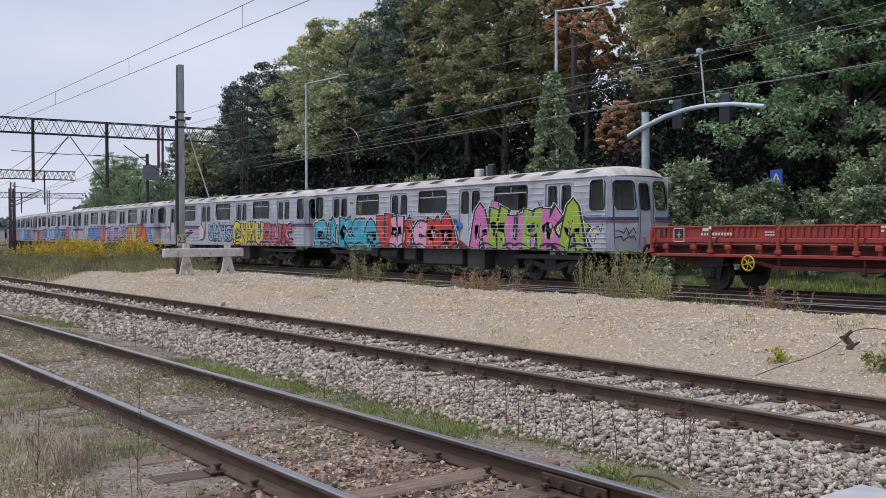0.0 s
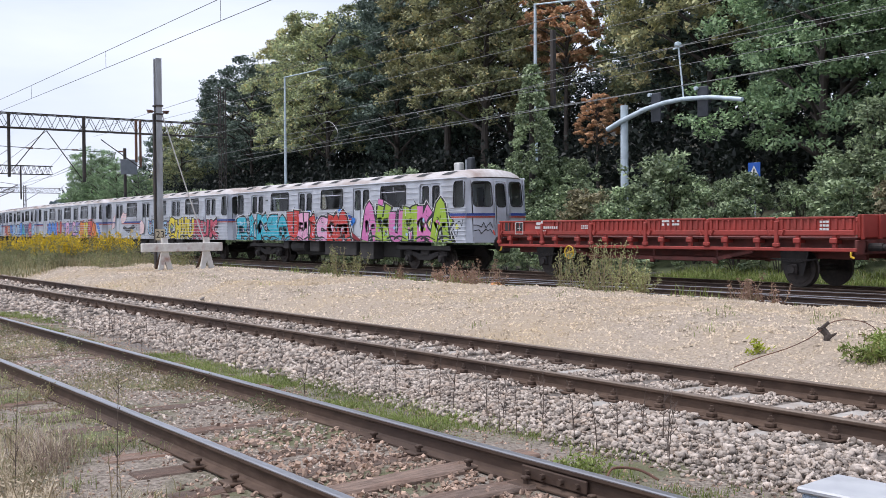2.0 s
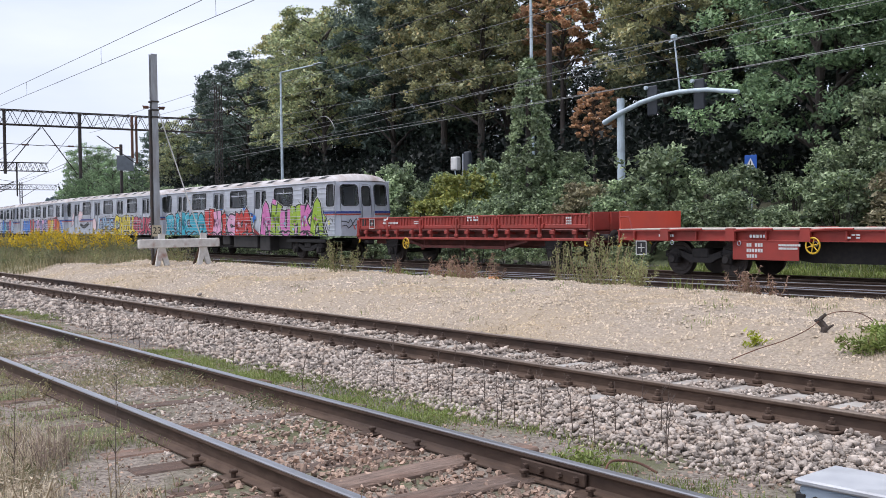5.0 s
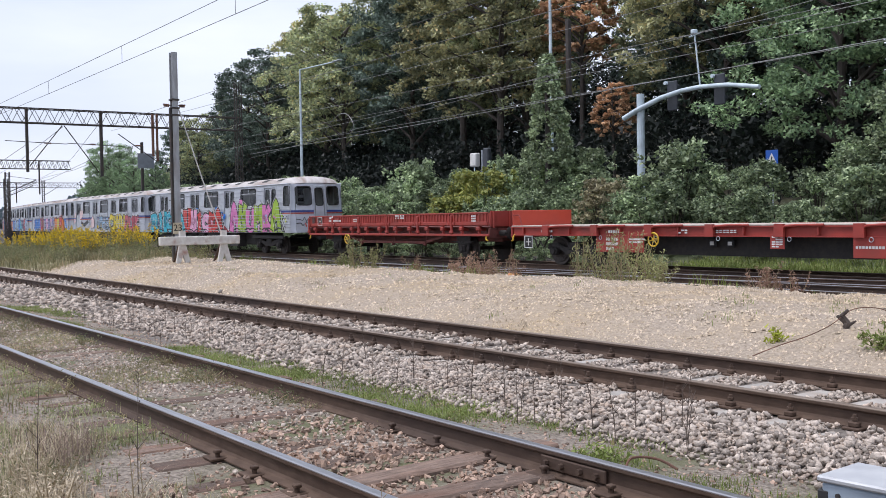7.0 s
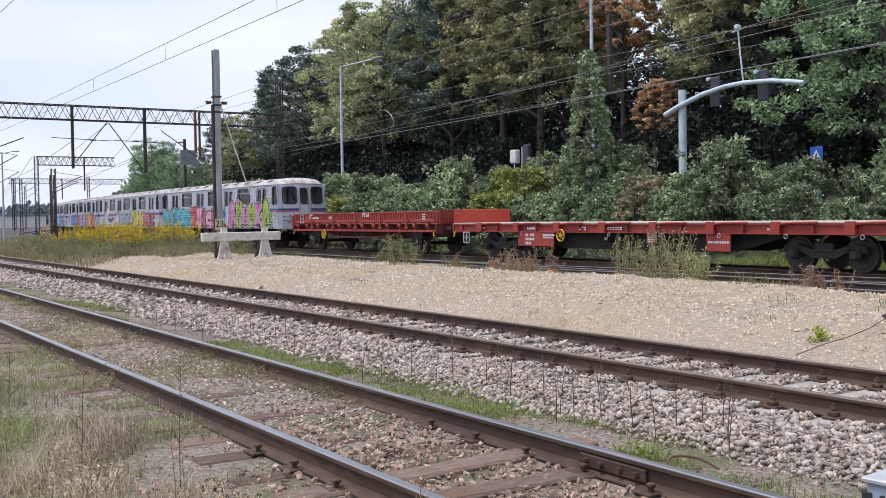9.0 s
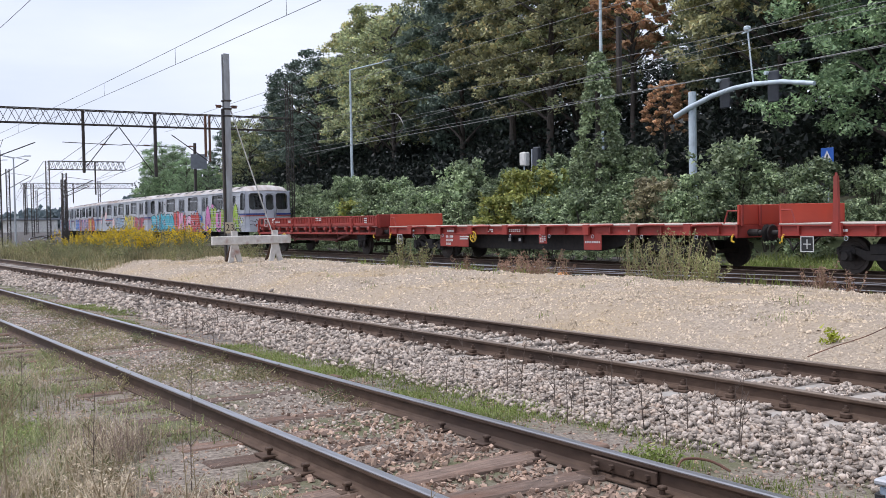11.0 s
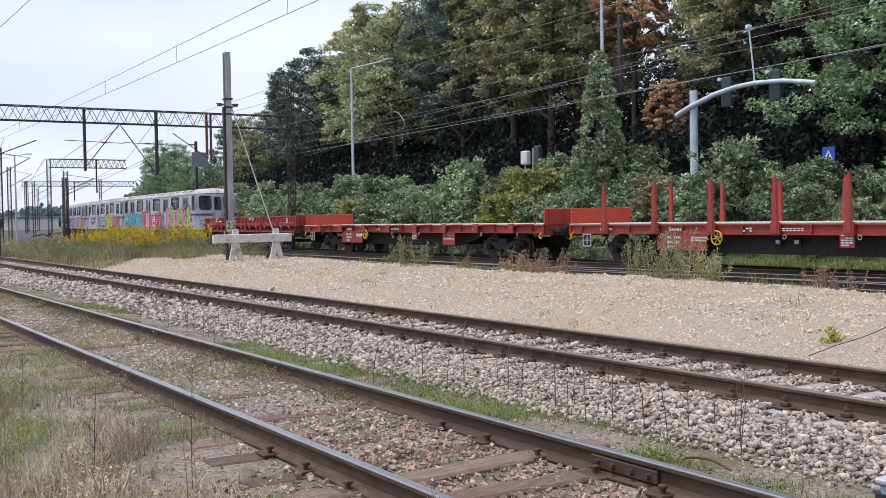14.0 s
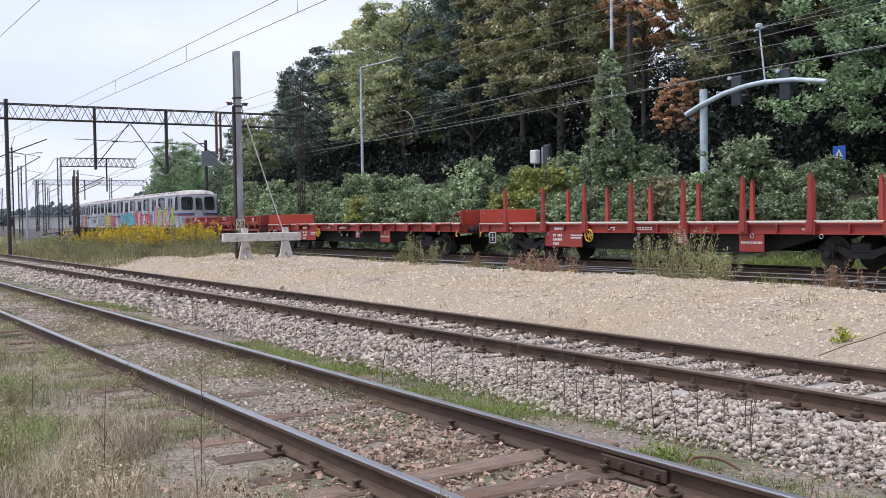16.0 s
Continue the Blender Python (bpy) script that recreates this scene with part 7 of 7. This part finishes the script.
# stroke skeletons of wild-style shapes in a unit cell
STROKES = [
    [[(0.12, 0), (0.15, 0.95)], [(0.15, 0.85), (0.75, 0.95), (0.8, 0.5), (0.3, 0.45)], [(0.45, 0.45), (0.9, 0.02)]],
    [[(0.1, 0.02), (0.22, 0.98)], [(0.22, 0.5), (0.75, 0.55)], [(0.72, 0.0), (0.82, 1.0)]],
    [[(0.85, 0.85), (0.4, 0.95), (0.12, 0.55), (0.3, 0.08), (0.88, 0.1)]],
    [[(0.15, 0), (0.2, 1.0)], [(0.2, 0.45), (0.8, 0.95)], [(0.35, 0.55), (0.95, 0.0)]],
    [[(0.05, 0.0), (0.45, 0.98), (0.9, 0.0)], [(0.25, 0.35), (0.7, 0.4)]],
    [[(0.1, 0.9), (0.15, 0.15), (0.7, 0.08), (0.85, 0.95)]],
    [[(0.45, 0.0), (0.5, 0.65)], [(0.47, 0.86), (0.56, 0.92)]],
    [[(0.85, 0.9), (0.3, 0.9), (0.2, 0.6), (0.8, 0.42), (0.7, 0.08), (0.08, 0.1)]],
    [[(0.08, 0), (0.15, 0.95), (0.45, 0.4), (0.8, 0.98), (0.9, 0.0)]],
    [[(0.2, 0.95), (0.15, 0.05), (0.85, 0.08)], [(0.2, 0.55), (0.7, 0.58)], [(0.2, 0.92), (0.85, 0.95)]],
]


def swing(pts, rng, bow=0.07, n=5):
    """A stroke as a flowing line: bowed between two points, smooth through more."""
    if len(pts) == 2:
        (a, b), (c, d) = pts
        k = rng.uniform(-bow, bow) * 2
        pts = [(a, b), ((a + c) / 2 + k * (d - b), (b + d) / 2 - k * (c - a)), (c, d)]
    return [(p.x, p.y) for p in eased([(u, v, 0) for u, v in pts], n)]


def ribbon(mesh, pts, w, place, depth, taper=1.0, flare=0.0):
    """A flat stroke along points in the wall's u, v, broader towards its ends by the flare."""
    out, n = [], len(pts)
    for i, (u, v) in enumerate(pts):
        a, b = pts[max(i - 1, 0)], pts[min(i + 1, n - 1)]
        d = Vector((b[0] - a[0], b[1] - a[1]))
        d.normalize()
        f = i / max(1, n - 1)
        k = Vector((-d.y, d.x)) * w / 2 * (1 + (taper - 1) * f) * (1 + flare * (2 * abs(f - 0.5)) ** 2)
        e = d * (w * 0.35 if i == n - 1 else -w * 0.35 if i == 0 else 0)
        out += [(u + k.x + e.x, v + k.y + e.y), (u - k.x + e.x, v - k.y + e.y)]
    mesh.add([place(u, min(max(v, 1.02), 2.72), -depth) for u, v in out], [(2 * i, 2 * i + 1, 2 * i + 3, 2 * i + 2) for i in range(n - 1)])


def blob(mesh, u, v, ru, rv, place, depth, rng, n=14):
    vs = []
    for i in range(n):
        a, q = 2 * math.pi * i / n, rng.uniform(0.75, 1.15)
        vs.append(place(u + ru * q * math.cos(a), min(max(v + rv * q * math.sin(a), 1.02), 2.74), -depth))
    mesh.add(vs, [tuple(range(n))])


def piece(car, u0, u1, v0, v1, letters, fills, seed, halo="white", back=(), w=0.19, side=-1, tall=0.12, accents=(), lift=0.0):
    """One painted piece: cloud, halo, black outline, fills and highlights, each a film of paint."""
    rng = random.Random(seed)
    place = car_side(side)
    films = {}
    def film(key):
        return films.setdefault(key, Mesh())
    for c in back:
        for k in range(7):
            blob(film(("cloud", c)), rng.uniform(u0, u1), rng.uniform(v0 + 0.1, v1), rng.uniform(0.12, 0.34), rng.uniform(0.08, 0.22), place, 0.0025 + 0.0002 * rng.random() + 0.0004 * back.index(c), rng)
    n = len(letters)
    cell = (u1 - u0) / n
    for i, g in enumerate(letters):
        top = v1 + rng.uniform(-tall, tall)
        bot = v0 + rng.uniform(-0.02, 0.06)
        slant = rng.uniform(-0.08, 0.12)
        f = fills[i % len(fills)]
        for stroke in STROKES[g]:
            pts = swing([(u0 + cell * (i + 0.04 + 0.95 * a + slant * b), bot + (top - bot) * b) for a, b in stroke], rng)
            flare = rng.uniform(0.0, 0.45)
            j = 0.00012 * i + lift
            ribbon(film(("halo", halo)), pts, w + 0.19, place, 0.0045 + j, flare=flare)
            ribbon(film(("outline", "black")), pts, w + 0.135, place, 0.0065 + j, flare=flare)
            ribbon(film(("fill", f)), pts, w, place, 0.0085 + j, 0.8, flare)
            (a, b), (c, d) = pts[0], pts[len(pts) // 2]
            if rng.random() < 0.7:
                ribbon(film(("highlight", "white")), [(a + w * 0.3, b + 0.06), (a * 0.5 + c * 0.5 + w * 0.3, b * 0.5 + d * 0.5)], 0.022, place, 0.0105 + j)
            for c2 in accents:
                if rng.random() < 0.6:
                    t = rng.uniform(0.2, 0.8)
                    blob(film(("accent", c2)), a + (c - a) * t, b + (d - b) * t, 0.07, 0.07, place, 0.0108 + j, rng, 9)
        # inner lines, spikes and a shadow line under each letter
        j = 0.00012 * i + lift + 0.0026
        for k in range(3):
            ua, va = u0 + cell * (i + rng.uniform(0.05, 0.95)), rng.uniform(v0 + 0.1, v1)
            ub, vb = ua + rng.uniform(-0.4, 0.4) * cell, va + rng.uniform(-0.45, 0.45) * (v1 - v0)
            ribbon(film(("line", "black")), swing([(ua, va), (ub, vb)], rng, 0.3), 0.034, place, 0.0092 + j, 0.3)
        ua = u0 + cell * (i + rng.uniform(0, 0.9))
        ribbon(film(("line", "black")), swing([(ua, top - 0.1), (ua + rng.uniform(-0.16, 0.2), min(top + 0.28, 2.6))], rng, 0.2), 0.12, place, 0.0030 + lift, 0.05)
        ribbon(film(("line", "black")), swing([(ua, v0 - 0.02), (ua + cell * 0.4, v0 + 0.08), (ua + cell * 0.9, v0 - 0.04)], rng), 0.09, place, 0.0093 + j, 0.4)
        if rng.random() < 0.6:
            ua, va = u0 + cell * (i + rng.uniform(0.1, 0.7)), rng.uniform(v0 + 0.1, v1 - 0.2)
            ribbon(film(("gleam", "white")), swing([(ua, va), (ua + 0.05, va + 0.4)], rng, 0.3), 0.03, place, 0.0096 + j, 0.4)
    for (layer, colour), m in films.items():
        tagged(part("graffiti_" + layer, m, SPRAY[colour], car), kind="stuff")


def scribble(car, u, v, s, seed, colour="black"):
    rng = random.Random(seed)
    m, p = Mesh(), [(u, v)]
    for k in range(9):
        p.append((u + s * (k + 1) * 0.11 + rng.uniform(-0.05, 0.05) * s, v + s * 0.45 * rng.uniform(-0.5, 0.7)))
    for a, b in zip(p, p[1:]):
        ribbon(m, [a, b], 0.03, car_side(-1), 0.005)
    part("graffiti_tag", m, SPRAY[colour], car)


def shape(car, pts, colour, depth=0.005, outline=True):
    place = car_side(-1)
    if outline:
        m = Mesh()
        ribbon(m, pts + [pts[0]], 0.07, place, depth)
        part("graffiti_outline", m, SPRAY["black"], car)
    m = Mesh()
    m.add([place(u, v, -depth - 0.002) for u, v in pts], [tuple(range(len(pts)))])
    part("graffiti_fill", m, SPRAY[colour], car)


def build_graffiti():
    a, b, c, d, e, f = CARS
    piece(a, -8.8, -3.6, 1.05, 1.75, [7, 2, 0, 3, 5, 7], ["cyan", "navy"], 65, w=0.34)
    piece(a, -3.6, 1.6, 1.05, 1.7, [3, 7, 0, 8, 2, 4], ["red", "wine", "pink"], 66, w=0.34)
    piece(a, 2.4, 8.3, 1.05, 1.8, [3, 0, 4, 7, 8, 1, 3], ["green", "hot", "lemon"], 67, w=0.36)
    piece(a, -9.0, -3.75, 1.12, 2.05, [0, 6, 3, 7, 4], ["cyan"], 5, back=("cyan", "violet", "sky"), w=0.41, accents=("sky", "navy"), lift=0.0065)
    piece(a, -3.7, 1.4, 1.10, 2.08, [5, 1, 6, 2, 3, 4], ["red", "pink", "red", "pink", "red", "red"], 8, back=("blue", "wine"), w=0.40, tall=0.24, accents=("pink",), lift=0.0065)
    shape(a, [(1.1, 1.05), (2.35, 1.05), (1.5, 1.42), (1.0, 1.5)], "wine", 0.009)
    for u, v in ((1.35, 2.0), (1.7, 1.85), (1.55, 1.7), (0.7, 2.25), (-1.9, 2.2)):
        m = Mesh()
        blob(m, u, v, 0.16, 0.14, car_side(-1), 0.003, random.Random(int(u * 100)))
        part("graffiti_cloud", m, SPRAY["blue"], a)
    piece(a, 2.55, 8.1, 1.15, 2.30, [4, 1, 5, 8, 3, 4], ["hot", "green", "hot", "green", "hot", "green"], 13, back=("black", "lemon", "green"), w=0.38, tall=0.26, accents=("sky", "green", "hot"), lift=0.0065)
    shape(a, [(3.5, 2.2), (3.85, 2.2), (3.95, 2.62), (3.6, 2.66)], "hot", 0.011)
    for k in range(11):
        m = Mesh()
        r = random.Random(k + 40)
        blob(m, 7.6 + r.uniform(-0.4, 1.2), r.uniform(1.2, 2.12), 0.10, 0.09, car_side(-1), 0.0066, r)
        part("graffiti_cloud", m, SPRAY["lemon"], a)
    scribble(a, 8.0, 1.72, 1.0, 3)
    scribble(a, 8.1, 1.35, 0.7, 4)
    front = car_front(1)
    rng = random.Random(9)
    for z in (1.62, 1.42):
        m, p = Mesh(), (-1.12, z)
        for k in range(8):
            q = (p[0] + 0.085, z + rng.uniform(-0.1, 0.12))
            ribbon(m, [p, q], 0.028, front, 0.006)
            p = q
        part("graffiti_tag", m, SPRAY["black"], a)
    bars(a, -5.98, -1.372, 2.90, 0.34, 0.11, 1, 4, SPRAY["black"], 71)
    # second car
    piece(b, 1.3, 4.9, 1.14, 1.98, [2, 1, 1, 5], ["yellow"], 21, back=("green",), w=0.27)
    piece(b, 4.8, 7.9, 1.12, 1.98, [0, 5, 3], ["rose"], 22, back=("rose",), w=0.30)
    piece(b, -1.9, 1.2, 1.25, 2.0, [5, 8, 1, 7], ["sky"], 23, w=0.13)
    shape(b, [(-3.3, 1.25), (-2.6, 1.35), (-2.45, 1.8), (-2.9, 2.1), (-3.25, 1.9)], "shell")
    shape(b, [(-6.4, 1.9), (-5.7, 2.05), (-5.4, 2.55), (-5.9, 2.5), (-6.1, 2.65), (-6.5, 2.35)], "shell")
    shape(b, [(-8.3, 1.55), (-7.7, 1.7), (-7.5, 2.5), (-7.9, 2.3), (-8.1, 1.9)], "shell")
    shape(b, [(-6.2, 1.6), (-5.2, 1.35), (-3.9, 1.7), (-4.3, 1.85), (-5.3, 1.62), (-6.0, 1.8)], "black", outline=False)
    # third car
    piece(c, 3.6, 7.6, 1.12, 1.95, [9, 1, 9, 4], ["orange", "yellow", "red", "orange"], 31, "red", back=("orange", "yellow", "red"), w=0.42)
    piece(c, -1.2, 3.2, 1.12, 1.95, [7, 0, 8, 2, 7], ["violet", "pink"], 32, back=("violet", "hot", "violet"), w=0.22)
    piece(c, -6.2, -1.6, 1.12, 2.0, [4, 8, 5], ["blue", "blue", "red"], 33, back=("rose", "blue", "rose"), w=0.45)
    shape(c, [(7.6, 2.0), (8.3, 1.95), (8.9, 1.05), (8.4, 1.05), (8.1, 1.6)], "blue", 0.006)
    # far cars
    for k, car in enumerate((d, e, f)):
        piece(car, -1.0, 8.4, 1.12, 1.95, [0, 7, 4, 8, 2, 3], ["sky", "blue", "cyan", "navy", "rose", "sky"], 41 + k, back=("sky", "blue"), w=0.4)
        piece(car, -8.4, -1.6, 1.12, 1.95, [1, 5, 9, 4], ["red", "orange", "blue", "sky"], 45 + k, back=("rose", "sky"), w=0.4)


build_graffiti()


# ---------------------------------------------------------------- what moves
def motions():
    """The train rolls away along its track and its wheels turn."""
    for ob, mid, span in VEHICLES:
        walk(ob, [(t, pose_vehicle(mid - d, span)) for t, d in TRAVEL])
    ticks = [i * 0.2 for i in range(81)]
    for axle, x, radius in WHEELS:
        if axle.parent in SPUN:
            walk(axle, [(t, pose(x, 0, radius, 0, -math.degrees(travelled(t) / radius) % 360, 0)) for t in ticks])


SPUN = {ob for ob, mid, span in VEHICLES if mid > -35}
motions()
